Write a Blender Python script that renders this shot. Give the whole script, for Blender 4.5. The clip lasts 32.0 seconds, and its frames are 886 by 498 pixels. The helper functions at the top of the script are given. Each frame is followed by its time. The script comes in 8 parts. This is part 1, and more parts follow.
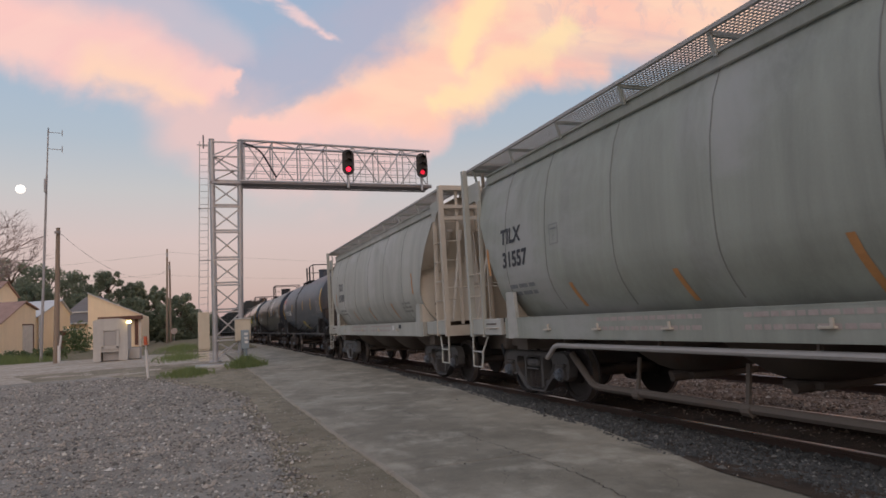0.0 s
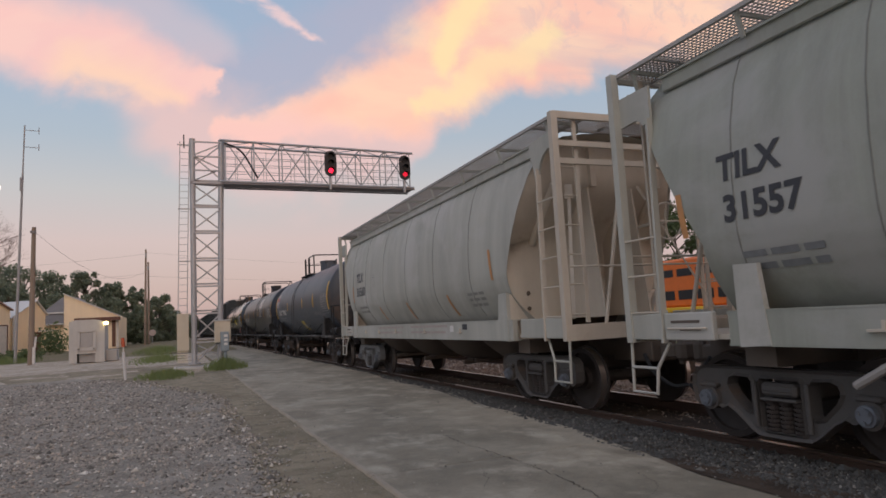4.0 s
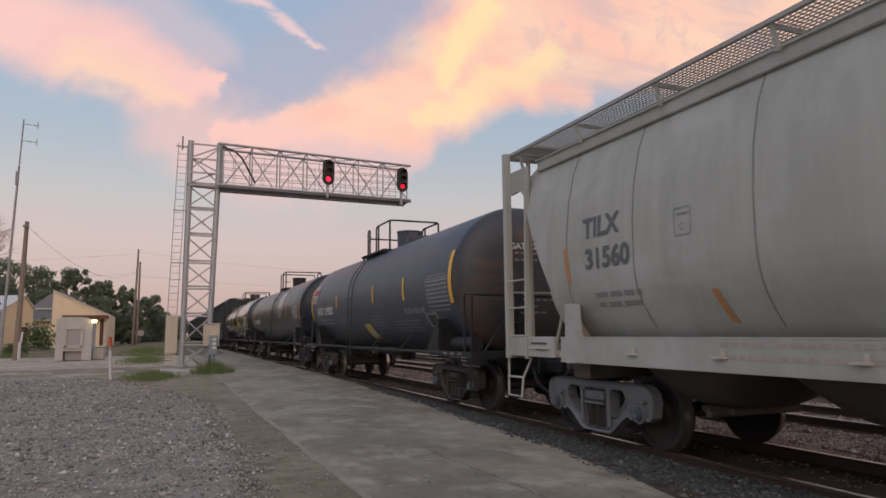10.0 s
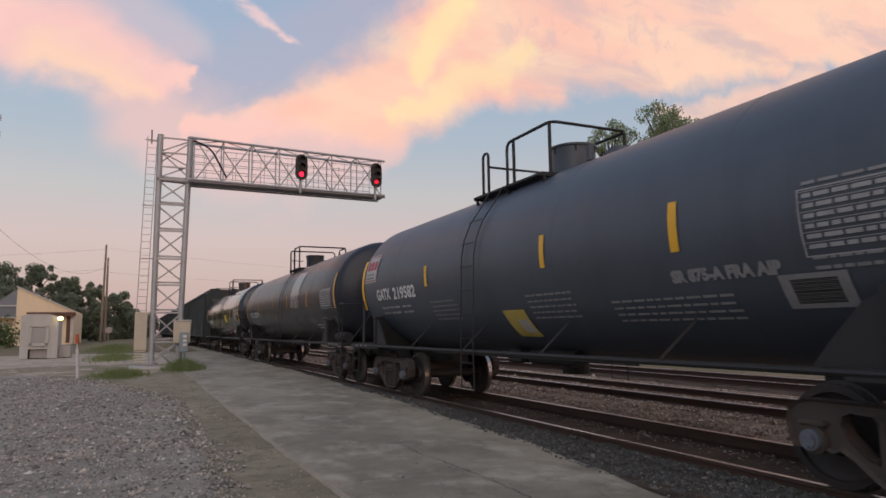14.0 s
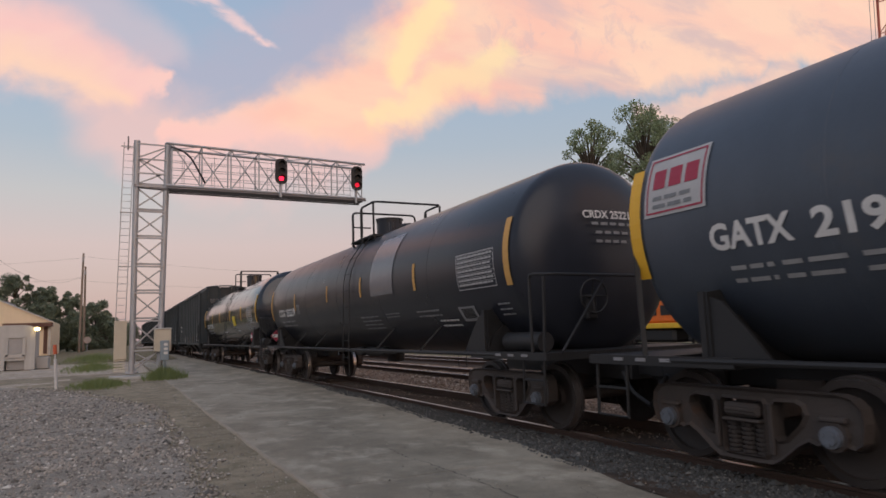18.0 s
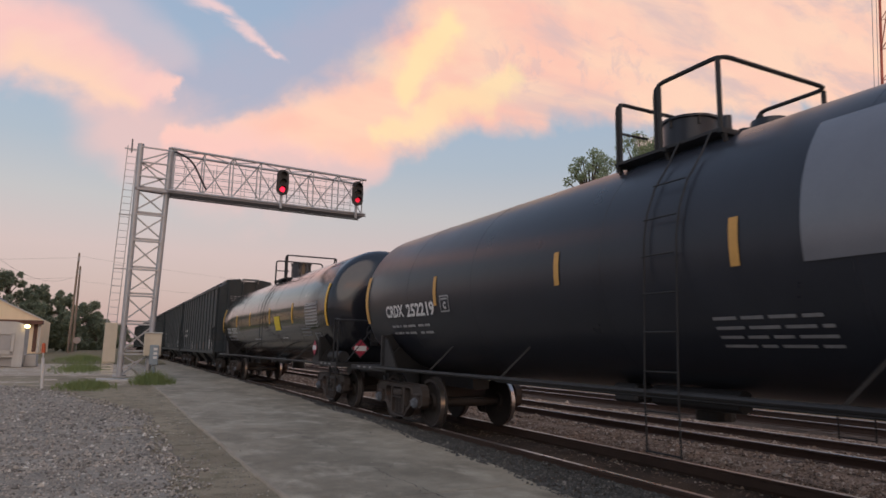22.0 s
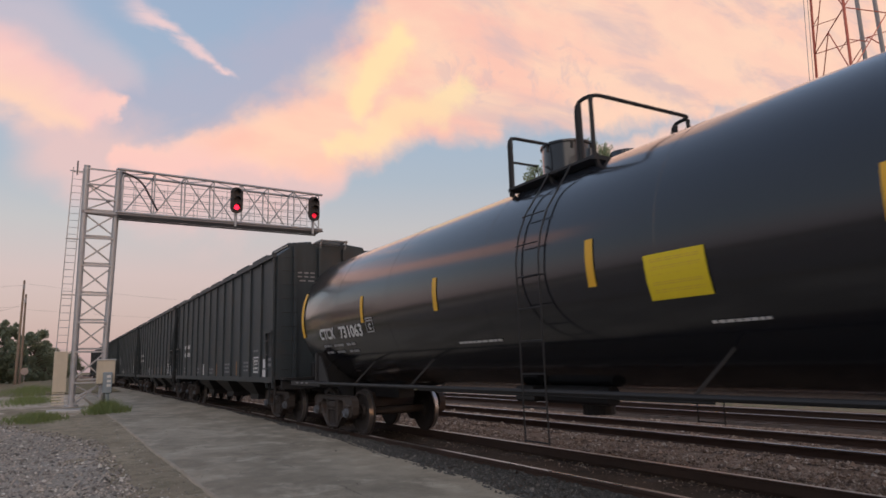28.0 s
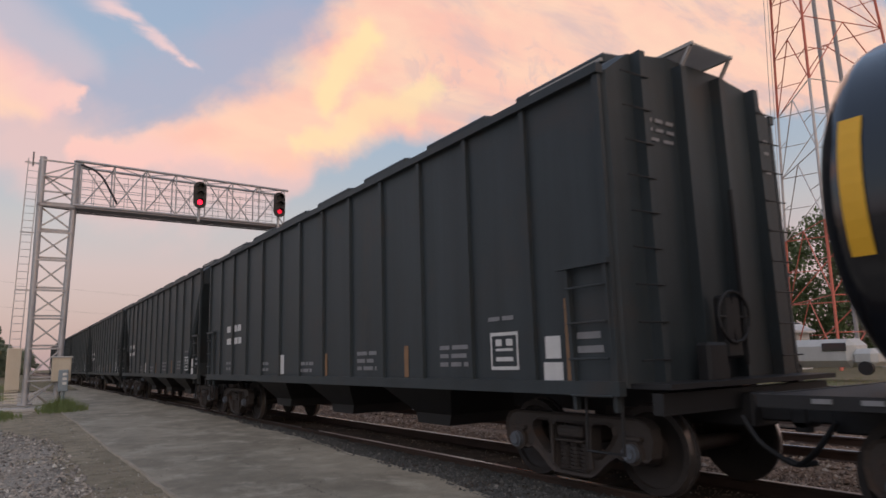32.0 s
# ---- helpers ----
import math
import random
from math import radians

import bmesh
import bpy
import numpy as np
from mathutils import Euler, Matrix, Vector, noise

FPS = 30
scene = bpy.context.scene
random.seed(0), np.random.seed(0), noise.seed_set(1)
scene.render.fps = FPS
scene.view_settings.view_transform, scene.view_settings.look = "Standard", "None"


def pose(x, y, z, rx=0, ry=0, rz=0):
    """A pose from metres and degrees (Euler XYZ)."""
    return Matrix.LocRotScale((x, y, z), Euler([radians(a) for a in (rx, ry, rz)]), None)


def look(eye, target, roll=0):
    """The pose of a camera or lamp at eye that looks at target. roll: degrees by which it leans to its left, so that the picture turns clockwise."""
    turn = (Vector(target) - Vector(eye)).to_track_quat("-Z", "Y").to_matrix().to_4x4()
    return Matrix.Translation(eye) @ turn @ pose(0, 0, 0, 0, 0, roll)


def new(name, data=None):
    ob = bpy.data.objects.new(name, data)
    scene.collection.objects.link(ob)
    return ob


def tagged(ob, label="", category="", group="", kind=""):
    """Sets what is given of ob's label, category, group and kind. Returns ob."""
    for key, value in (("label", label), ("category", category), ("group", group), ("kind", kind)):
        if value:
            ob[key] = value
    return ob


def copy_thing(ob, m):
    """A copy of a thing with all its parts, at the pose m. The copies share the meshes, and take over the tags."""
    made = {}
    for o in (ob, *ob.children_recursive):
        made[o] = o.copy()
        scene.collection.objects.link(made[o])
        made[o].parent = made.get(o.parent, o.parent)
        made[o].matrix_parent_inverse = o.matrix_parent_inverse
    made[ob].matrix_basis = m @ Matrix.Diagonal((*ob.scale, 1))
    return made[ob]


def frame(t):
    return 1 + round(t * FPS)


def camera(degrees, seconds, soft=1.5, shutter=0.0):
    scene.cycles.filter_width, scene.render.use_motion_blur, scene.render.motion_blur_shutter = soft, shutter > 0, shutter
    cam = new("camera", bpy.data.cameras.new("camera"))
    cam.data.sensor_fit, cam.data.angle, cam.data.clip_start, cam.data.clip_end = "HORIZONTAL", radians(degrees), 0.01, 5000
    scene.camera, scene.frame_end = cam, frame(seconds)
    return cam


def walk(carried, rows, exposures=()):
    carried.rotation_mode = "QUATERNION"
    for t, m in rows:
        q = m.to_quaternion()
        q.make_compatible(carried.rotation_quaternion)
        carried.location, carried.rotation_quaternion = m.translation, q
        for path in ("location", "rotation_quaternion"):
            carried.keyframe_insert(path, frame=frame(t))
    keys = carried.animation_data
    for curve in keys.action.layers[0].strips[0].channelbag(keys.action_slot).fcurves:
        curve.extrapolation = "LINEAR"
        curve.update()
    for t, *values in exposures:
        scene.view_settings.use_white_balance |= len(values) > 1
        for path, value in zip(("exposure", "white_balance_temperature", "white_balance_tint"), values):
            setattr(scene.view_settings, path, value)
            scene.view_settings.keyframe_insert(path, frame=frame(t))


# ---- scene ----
cam = camera(68.2, 32.0, soft=1.6, shutter=0.3)
EYE = (0.0, 0.0, 1.437)
EXPOSURE, SKY, WARMTH = 0.03, 1.0, 6580
PATH = [  # seconds, turn, tilt, lean
    (0.0, -20.41, 5.98, 3.39),
    (0.5, -20.59, 5.97, 3.40),
    (1.0, -20.79, 5.95, 3.45),
    (1.5, -21.02, 6.03, 3.34),
    (2.0, -21.23, 6.00, 3.38),
    (2.5, -21.46, 6.00, 3.36),
    (4.5, -22.14, 6.09, 3.19),
    (5.0, -22.26, 6.06, 3.24),
    (5.5, -22.35, 6.09, 3.20),
    (6.0, -22.44, 6.10, 3.27),
    (6.5, -22.52, 6.09, 3.40),
    (7.0, -22.69, 6.15, 3.41),
    (7.5, -22.76, 6.15, 3.54),
    (8.0, -23.00, 6.28, 3.30),
    (8.5, -23.36, 6.48, 2.52),
    (9.0, -23.01, 6.86, 0.76),
    (9.5, -22.68, 6.95, 0.26),
    (10.0, -22.83, 7.27, 0.58),
    (10.5, -23.35, 7.07, 0.23),
    (11.0, -23.51, 6.84, 0.47),
    (11.5, -23.68, 6.87, 0.51),
    (12.0, -23.84, 6.86, 0.49),
    (12.5, -24.02, 6.86, 0.52),
    (13.0, -24.34, 6.88, 0.60),
    (13.5, -24.74, 6.87, 0.72),
    (15.5, -25.85, 6.91, 1.29),
    (16.0, -26.04, 6.89, 1.57),
    (16.5, -26.12, 6.92, 1.78),
    (17.0, -26.27, 6.99, 1.94),
    (17.5, -26.42, 7.04, 2.01),
    (18.0, -26.51, 7.01, 2.09),
    (18.5, -26.72, 7.06, 2.12),
    (19.0, -26.86, 7.08, 2.22),
    (19.5, -26.70, 7.01, 2.41),
    (20.0, -26.56, 7.13, 2.52),
    (20.5, -26.50, 7.26, 2.65),
    (21.0, -26.68, 7.33, 2.57),
    (21.5, -27.44, 7.89, 0.56),
    (22.0, -27.20, 8.74, -1.05),
    (22.5, -27.09, 9.06, -0.45),
    (23.0, -27.51, 9.37, -0.14),
    (23.5, -27.90, 9.39, 0.01),
    (24.0, -28.22, 9.39, 0.16),
    (24.5, -28.42, 9.41, 0.40),
    (25.0, -28.66, 9.54, 0.55),
    (25.5, -28.92, 9.62, 0.78),
    (27.5, -29.98, 9.78, 1.43),
    (28.0, -30.37, 9.74, 1.72),
    (28.5, -30.71, 9.80, 1.80),
    (29.0, -31.00, 9.87, 1.90),
    (29.5, -31.34, 9.84, 2.04),
    (30.0, -31.73, 9.65, 2.34),
    (30.5, -32.06, 9.61, 2.40),
    (31.0, -32.40, 9.68, 1.55),
    (31.5, -32.70, 9.81, 1.61),
    (32.0, -33.34, 9.46, 1.64),
]
TRAVEL = [  # seconds, metres that the train has gone
    (0.0, 0.00),
    (0.5, 0.62),
    (1.0, 1.27),
    (1.5, 1.94),
    (2.0, 2.66),
    (2.5, 3.39),
    (4.5, 6.06),
    (5.0, 6.88),
    (5.5, 7.75),
    (6.0, 8.66),
    (6.5, 9.65),
    (7.0, 10.68),
    (7.5, 11.73),
    (8.0, 12.78),
    (8.5, 13.84),
    (9.0, 14.92),
    (9.5, 16.03),
    (10.0, 17.15),
    (10.5, 18.28),
    (11.0, 19.43),
    (11.5, 20.56),
    (12.0, 21.69),
    (12.5, 22.83),
    (13.0, 23.97),
    (13.5, 25.12),
    (15.5, 30.03),
    (16.0, 31.26),
    (16.5, 32.49),
    (17.0, 33.73),
    (17.5, 34.97),
    (18.0, 36.21),
    (18.5, 37.46),
    (19.0, 38.71),
    (19.5, 39.96),
    (20.0, 41.21),
    (20.5, 42.47),
    (21.0, 43.75),
    (21.5, 45.04),
    (22.0, 46.37),
    (22.5, 47.66),
    (23.0, 48.98),
    (23.5, 50.36),
    (24.0, 51.76),
    (24.5, 53.15),
    (25.0, 54.55),
    (25.5, 55.98),
    (27.5, 62.17),
    (28.0, 63.72),
    (28.5, 65.27),
    (29.0, 66.81),
    (29.5, 68.37),
    (30.0, 69.94),
    (30.5, 71.52),
    (31.0, 73.14),
    (31.5, 74.76),
    (32.0, 76.37),
]
walk(cam, [(t, pose(*EYE, 90 + tilt, lean, turn)) for t, turn, tilt, lean in PATH],
     exposures=[(0.0, EXPOSURE, WARMTH, 10), (32.0, EXPOSURE, WARMTH, 10)])


# ---- sky and light ----
class Wire:
    """Short spelling for chains of math nodes."""

    def __init__(self, tree):
        self.tree = tree

    def node(self, kind, **inputs):
        n = self.tree.nodes.new(kind)
        for key, value in inputs.items():
            self.put(n.inputs[key.replace("_", " ")], value)
        return n

    def put(self, socket, value):
        if isinstance(value, bpy.types.NodeSocket):
            self.tree.links.new(value, socket)
        elif value is not None:
            socket.default_value = value

    def math(self, op, a, b=None, c=None, clamp=False):
        n = self.tree.nodes.new("ShaderNodeMath")
        n.operation, n.use_clamp = op, clamp
        for socket, value in zip(n.inputs, (a, b, c)):
            self.put(socket, value)
        return n.outputs[0]

    def add(self, a, b): return self.math("ADD", a, b)
    def sub(self, a, b): return self.math("SUBTRACT", a, b)
    def mul(self, a, b): return self.math("MULTIPLY", a, b)

    def line(self, a, b, ka, kb, k):
        """ka * a + kb * b + k"""
        return self.add(self.math("MULTIPLY_ADD", a, ka, k), self.mul(b, kb))

    def ramp(self, value, stops, smooth=True):
        n = self.tree.nodes.new("ShaderNodeValToRGB")
        n.color_ramp.interpolation = "EASE" if smooth else "LINEAR"
        e = n.color_ramp.elements
        while len(e) < len(stops):
            e.new(0.5)
        for i, (at, col) in enumerate(stops):
            e[i].position = at
            e[i].color = (*col, 1) if not isinstance(col, (int, float)) else (col, col, col, 1)
        self.put(n.inputs[0], value)
        return n.outputs[0]

    def step(self, value, lo, hi):
        n = self.tree.nodes.new("ShaderNodeMapRange")
        n.interpolation_type = "SMOOTHSTEP"
        self.put(n.inputs["Value"], value)
        self.put(n.inputs["From Min"], lo)
        self.put(n.inputs["From Max"], hi)
        return n.outputs["Result"]

    def mix(self, fac, a, b, kind="MIX"):
        n = self.tree.nodes.new("ShaderNodeMix")
        n.data_type, n.blend_type = "RGBA", kind
        self.put(n.inputs[0], fac)
        for i, v in ((6, a), (7, b)):
            self.put(n.inputs[i], (*v, 1) if isinstance(v, tuple) and len(v) == 3 else v)
        return n.outputs[2]

    def noise(self, vec, scale, detail=4.0, rough=0.55, distort=0.0):
        n = self.tree.nodes.new("ShaderNodeTexNoise")
        self.put(n.inputs["Vector"], vec)
        n.inputs["Scale"].default_value, n.inputs["Detail"].default_value = scale, detail
        n.inputs["Roughness"].default_value, n.inputs["Distortion"].default_value = rough, distort
        return n.outputs["Fac"]


def build_sky():
    world = bpy.data.worlds.new("evening_sky")
    scene.world = world
    world.use_nodes = True
    tree = world.node_tree
    tree.nodes.clear()
    w = Wire(tree)
    way = w.node("ShaderNodeTexCoord").outputs["Generated"]
    xyz = w.node("ShaderNodeSeparateXYZ", Vector=way)
    x, y, z = xyz.outputs
    depth = w.math("MAXIMUM", w.math("ABSOLUTE", y), 0.12)
    a0, b0 = w.math("DIVIDE", x, depth), w.math("DIVIDE", z, depth)
    flat = w.node("ShaderNodeCombineXYZ", X=a0, Y=b0).outputs[0]
    slant = w.node("ShaderNodeMapping", Vector=flat, Rotation=(0, 0, radians(-38)), Scale=(1.0, 1.0, 1.0)).outputs[0]
    combed = w.node("ShaderNodeMapping", Vector=slant, Scale=(1.0, 2.6, 1.0)).outputs[0]
    big, mid, fine = w.noise(flat, 5.0, 5, 0.55), w.noise(flat, 13.0, 5, 0.55, 0.3), w.noise(flat, 34.0, 5, 0.55, 0.4)
    comb = w.noise(combed, 7.0, 5, 0.55, 0.5)
    bend = w.add(w.mul(w.sub(big, 0.5), 0.11), w.add(w.mul(w.sub(mid, 0.5), 0.045), w.mul(w.sub(fine, 0.5), 0.014)))
    a, b = w.add(a0, w.mul(bend, -0.5)), w.add(b0, bend)
    # clear sky: rose by the horizon, blue above
    up = w.math("DIVIDE", z, 1.0, clamp=True)
    clear = w.ramp(up, [(0.0, (0.42, 0.315, 0.345)), (0.06, (0.50, 0.37, 0.40)), (0.13, (0.575, 0.435, 0.455)), (0.20, (0.495, 0.47, 0.495)), (0.27, (0.385, 0.44, 0.525)),
                        (0.36, (0.33, 0.425, 0.56)), (0.55, (0.30, 0.385, 0.55)), (1.0, (0.24, 0.32, 0.49))], smooth=False)
    nishita = tree.nodes.new("ShaderNodeTexSky")
    nishita.sky_type, nishita.sun_disc = "NISHITA", False
    nishita.sun_elevation, nishita.sun_rotation = radians(3.0), radians(168)
    clear = w.mix(0.04, clear, nishita.outputs[0])
    clear = w.mix(w.mul(w.step(x, -0.25, -0.85), 0.6), clear, w.ramp(up, [(0.0, (0.25, 0.25, 0.29)), (0.2, (0.36, 0.41, 0.50)), (1.0, (0.28, 0.36, 0.52))], smooth=False))

    # clouds as soft strokes: each a line through the sky with a width at every point
    def stroke(*stops, lo=0.0, hi=0.8, rough=0.0, by=None):
        best = None
        for (a1, b1, w1), (a2, b2, w2) in zip(stops, stops[1:]):
            da, db = a2 - a1, b2 - b1
            k = 1 / (da * da + db * db)
            t = w.math("ADD", w.line(a, b, da * k, db * k, -(a1 * da + b1 * db) * k), 0.0, clamp=True)
            ea, eb = w.sub(a, w.math("MULTIPLY_ADD", t, da, a1)), w.sub(b, w.math("MULTIPLY_ADD", t, db, b1))
            d = w.math("SQRT", w.add(w.mul(ea, ea), w.mul(eb, eb)))
            v = w.sub(1.0, w.math("DIVIDE", d, w.math("MULTIPLY_ADD", t, w2 - w1, w1)))
            best = v if best is None else w.math("MAXIMUM", best, v)
        if rough:
            best = w.add(best, w.mul(w.sub(by, 0.5), rough))
        return w.step(best, lo, hi)

    def rim(*stops):
        return w.ramp(w.math("MULTIPLY_ADD", a, 1 / 3, 0.5 / 3), [((p + 0.5) / 3, q) for p, q in stops], smooth=False)
    mauve = stroke((-0.02, 0.36, 0.07), (0.12, 0.36, 0.11), (0.24, 0.42, 0.13), (0.37, 0.56, 0.12), rough=0.7, by=comb)
    blush = stroke((0.0, 0.30, 0.09), (0.14, 0.265, 0.11), (0.28, 0.27, 0.09), (0.38, 0.31, 0.04), rough=0.5, by=comb)
    haze = stroke((-0.3, 0.50, 0.08), (-0.05, 0.47, 0.09), (0.05, 0.42, 0.06), rough=0.6, by=mid)
    bank = stroke((-0.62, 0.58, 0.13), (-0.26, 0.445, 0.09), (-0.155, 0.405, 0.095), (-0.069, 0.39, 0.09), (0.01, 0.37, 0.055), (0.07, 0.372, 0.015), hi=0.75, rough=0.6, by=mid)
    low = stroke((0.06, 0.30, 0.02), (0.14, 0.30, 0.045), (0.26, 0.335, 0.075), (0.36, 0.385, 0.09), hi=0.65, rough=0.6, by=comb)
    under = rim((-0.1, 0.50), (0.20, 0.30), (0.33, 0.31), (0.42, 0.335), (0.52, 0.372), (0.64, 0.41), (0.78, 0.445), (0.98, 0.47), (1.30, 0.56), (1.8, 0.68), (2.4, 0.80))
    over = rim((0.05, 0.25), (0.12, 0.325), (0.22, 0.385), (0.31, 0.46), (0.37, 0.52), (0.43, 0.60), (0.54, 0.80), (0.7, 1.3))
    fan = w.mul(w.step(w.sub(b, under), -0.022, 0.035), w.step(w.add(w.sub(over, b), w.mul(w.sub(comb, 0.5), 0.10)), -0.05, 0.09))
    tail = stroke((0.98, 0.43, 0.03), (1.22, 0.50, 0.05), (1.5, 0.60, 0.06), rough=0.8, by=mid)
    curl = w.noise(w.node("ShaderNodeMapping", Vector=flat, Rotation=(0, 0, radians(28)), Scale=(0.6, 2.4, 1.0)).outputs[0], 16.0, 5, 0.6, 0.6)
    a1 = w.add(a0, w.mul(w.sub(mid, 0.5), 0.016))
    b1 = w.add(w.add(b0, w.mul(w.sub(mid, 0.5), 0.05)), w.mul(w.sub(curl, 0.5), 0.02))
    slant_of = w.math("ABSOLUTE", w.line(a1, b1, 0.53, 1.0, -0.5715))
    thin = w.math("MULTIPLY_ADD", a0, -0.17, 0.047)
    streak = w.step(w.math("DIVIDE", slant_of, thin), 1.0, 0.0)
    wisp = w.mul(w.mul(streak, w.step(curl, 0.12, 0.52)), w.mul(w.step(a, 0.03, 0.10), w.step(a0, 0.232, 0.205)))
    # warm hearts and grey folds
    core = stroke((0.43, 0.44, 0.03), (0.465, 0.50, 0.05), (0.52, 0.58, 0.04), lo=-0.1, hi=0.8, rough=0.7, by=comb)
    edge = stroke((0.38, 0.36, 0.02), (0.46, 0.40, 0.035), (0.58, 0.465, 0.045), (0.66, 0.52, 0.03), lo=-0.1, hi=0.9, rough=0.7, by=comb)
    glow_left = stroke((-0.13, 0.37, 0.05), (-0.06, 0.36, 0.07), (0.0, 0.345, 0.03), hi=1.0)
    level = w.node("ShaderNodeMapping", Vector=flat, Rotation=(0, 0, radians(-24)), Scale=(0.75, 2.1, 1.0)).outputs[0]
    fold = w.mul(w.step(w.noise(level, 3.4, 6, 0.6, 0.5), 0.45, 0.66), w.step(a, 0.50, 0.80))
    fleck = w.mul(w.step(w.noise(flat, 19.0, 4, 0.6, 0.6), 0.50, 0.66), stroke((0.66, 0.53, 0.12), (0.95, 0.60, 0.14), hi=0.7))
    colour = w.mix(w.mul(mauve, 0.5), clear, (0.49, 0.43, 0.535))
    colour = w.mix(w.mul(blush, 0.88), colour, (0.80, 0.56, 0.54))
    colour = w.mix(w.mul(haze, 0.42), colour, (0.80, 0.58, 0.58))
    rose = w.mix(w.mul(w.step(comb, 0.35, 0.65), 0.5), (0.97, 0.585, 0.54), (1.0, 0.65, 0.56))
    colour = w.mix(w.mul(bank, 0.92), colour, rose)
    colour = w.mix(w.mul(glow_left, w.mul(bank, 0.55)), colour, (1.0, 0.70, 0.47))
    colour = w.mix(w.mul(low, 0.9), colour, w.mix(w.step(b, 0.29, 0.37), (0.98, 0.60, 0.54), (1.0, 0.655, 0.52)))
    grain = w.noise(w.node("ShaderNodeMapping", Vector=flat, Rotation=(0, 0, radians(-30)), Scale=(0.8, 1.9, 1.0)).outputs[0], 5.0, 5, 0.55, 0.3)
    peach = w.mix(w.step(grain, 0.34, 0.66), (0.98, 0.555, 0.45), (1.0, 0.66, 0.49))
    peach = w.mix(w.mul(w.step(a, 0.6, 1.1), 0.5), peach, (1.0, 0.675, 0.52))
    peach = w.mix(w.mul(fold, 0.72), peach, (0.64, 0.49, 0.50))
    peach = w.mix(w.mul(fleck, 0.45), peach, (0.66, 0.50, 0.50))
    colour = w.mix(w.mul(w.math("MAXIMUM", fan, w.mul(tail, 0.8)), 0.96), colour, peach)
    warm = w.math("MAXIMUM", core, w.mul(edge, 0.75))
    colour = w.mix(w.mul(warm, 0.75), colour, (1.0, 0.80, 0.43))
    colour = w.mix(w.mul(wisp, 0.80), colour, (0.92, 0.64, 0.62))
    ground = w.step(z, 0.0, -0.08)
    colour = w.mix(ground, colour, (0.10, 0.09, 0.085))
    back = w.node("ShaderNodeBackground", Color=colour, Strength=SKY)
    out = tree.nodes.new("ShaderNodeOutputWorld")
    tree.links.new(back.outputs[0], out.inputs[0])


build_sky()
sun = new("sun", bpy.data.lights.new("sun", "SUN"))
sun.data.energy, sun.data.angle, sun.data.color = 0.85, radians(60), (1.0, 0.80, 0.66)
sun.matrix_world = look((-26, -44, 42), (0, 0, 0))


# ---- materials ----
def paint(name, colour, rough=0.6, metal=0.0, vary=0.25, scale=3.0, streak=0.0, tint=None, tint_at=(0.55, 0.75), grain=40.0,
          bump=0.1, bump_scale=30.0, coat=0.0, spec=0.5, spread=0.0, squash=(1, 1, 1), rough_vary=0.15):
    """A surface with soft patches, fine grain, streaks that run down, patches of a second tint, and relief. Sizes by object space."""
    m = bpy.data.materials.new(name)
    m.use_nodes = True
    tree = m.node_tree
    tree.nodes.clear()
    w = Wire(tree)
    place = w.node("ShaderNodeTexCoord").outputs["Object"]
    if squash != (1, 1, 1):
        place = w.node("ShaderNodeMapping", Vector=place, Scale=squash).outputs[0]
    soft, fine = w.noise(place, scale, 5, 0.6), w.noise(place, grain, 3, 0.6)
    value = w.add(w.mul(w.sub(soft, 0.5), 2.2 * vary), w.mul(w.sub(fine, 0.5), 0.9 * vary))
    if streak:
        long = w.node("ShaderNodeMapping", Vector=place, Scale=(2.2, 2.2, 0.16)).outputs[0]
        value = w.add(value, w.mul(w.sub(w.noise(long, 0.9, 6, 0.68, 0.3), 0.5), 2.8 * streak))
    if spread:
        info = tree.nodes.new("ShaderNodeObjectInfo")
        value = w.add(value, w.mul(w.sub(info.outputs["Random"], 0.5), spread))
    hue = w.node("ShaderNodeHueSaturation", Color=(*colour, 1), Value=w.math("MAXIMUM", w.add(value, 1.0), 0.15)).outputs[0]
    if tint:
        hue = w.mix(w.mul(w.step(w.noise(place, scale * 0.7, 6, 0.65, 0.5), *tint_at), 0.8), hue, tint)
    shader = w.node("ShaderNodeBsdfPrincipled", Base_Color=hue, Metallic=metal,
                    Roughness=w.math("ADD", rough, w.mul(w.sub(soft, 0.5), rough_vary), clamp=True))
    shader.inputs["Specular IOR Level"].default_value = spec
    if coat:
        shader.inputs["Coat Weight"].default_value, shader.inputs["Coat Roughness"].default_value = coat, 0.14
    if bump:
        relief = w.node("ShaderNodeBump", Strength=bump, Distance=0.02, Height=w.noise(place, bump_scale, 5, 0.6))
        tree.links.new(relief.outputs[0], shader.inputs["Normal"])
    out = tree.nodes.new("ShaderNodeOutputMaterial")
    tree.links.new(shader.outputs[0], out.inputs[0])
    return m


def glow(name, colour, power):
    m = bpy.data.materials.new(name)
    m.use_nodes = True
    shader = m.node_tree.nodes["Principled BSDF"]
    shader.inputs["Base Color"].default_value = (*colour, 1)
    shader.inputs["Emission Color"].default_value = (*colour, 1)
    shader.inputs["Emission Strength"].default_value = power
    return m


def glassy(name, colour=(0.05, 0.06, 0.07)):
    m = bpy.data.materials.new(name)
    m.use_nodes = True
    shader = m.node_tree.nodes["Principled BSDF"]
    shader.inputs["Base Color"].default_value = (*colour, 1)
    shader.inputs["Roughness"].default_value = 0.08
    shader.inputs["Specular IOR Level"].default_value = 0.8
    return m


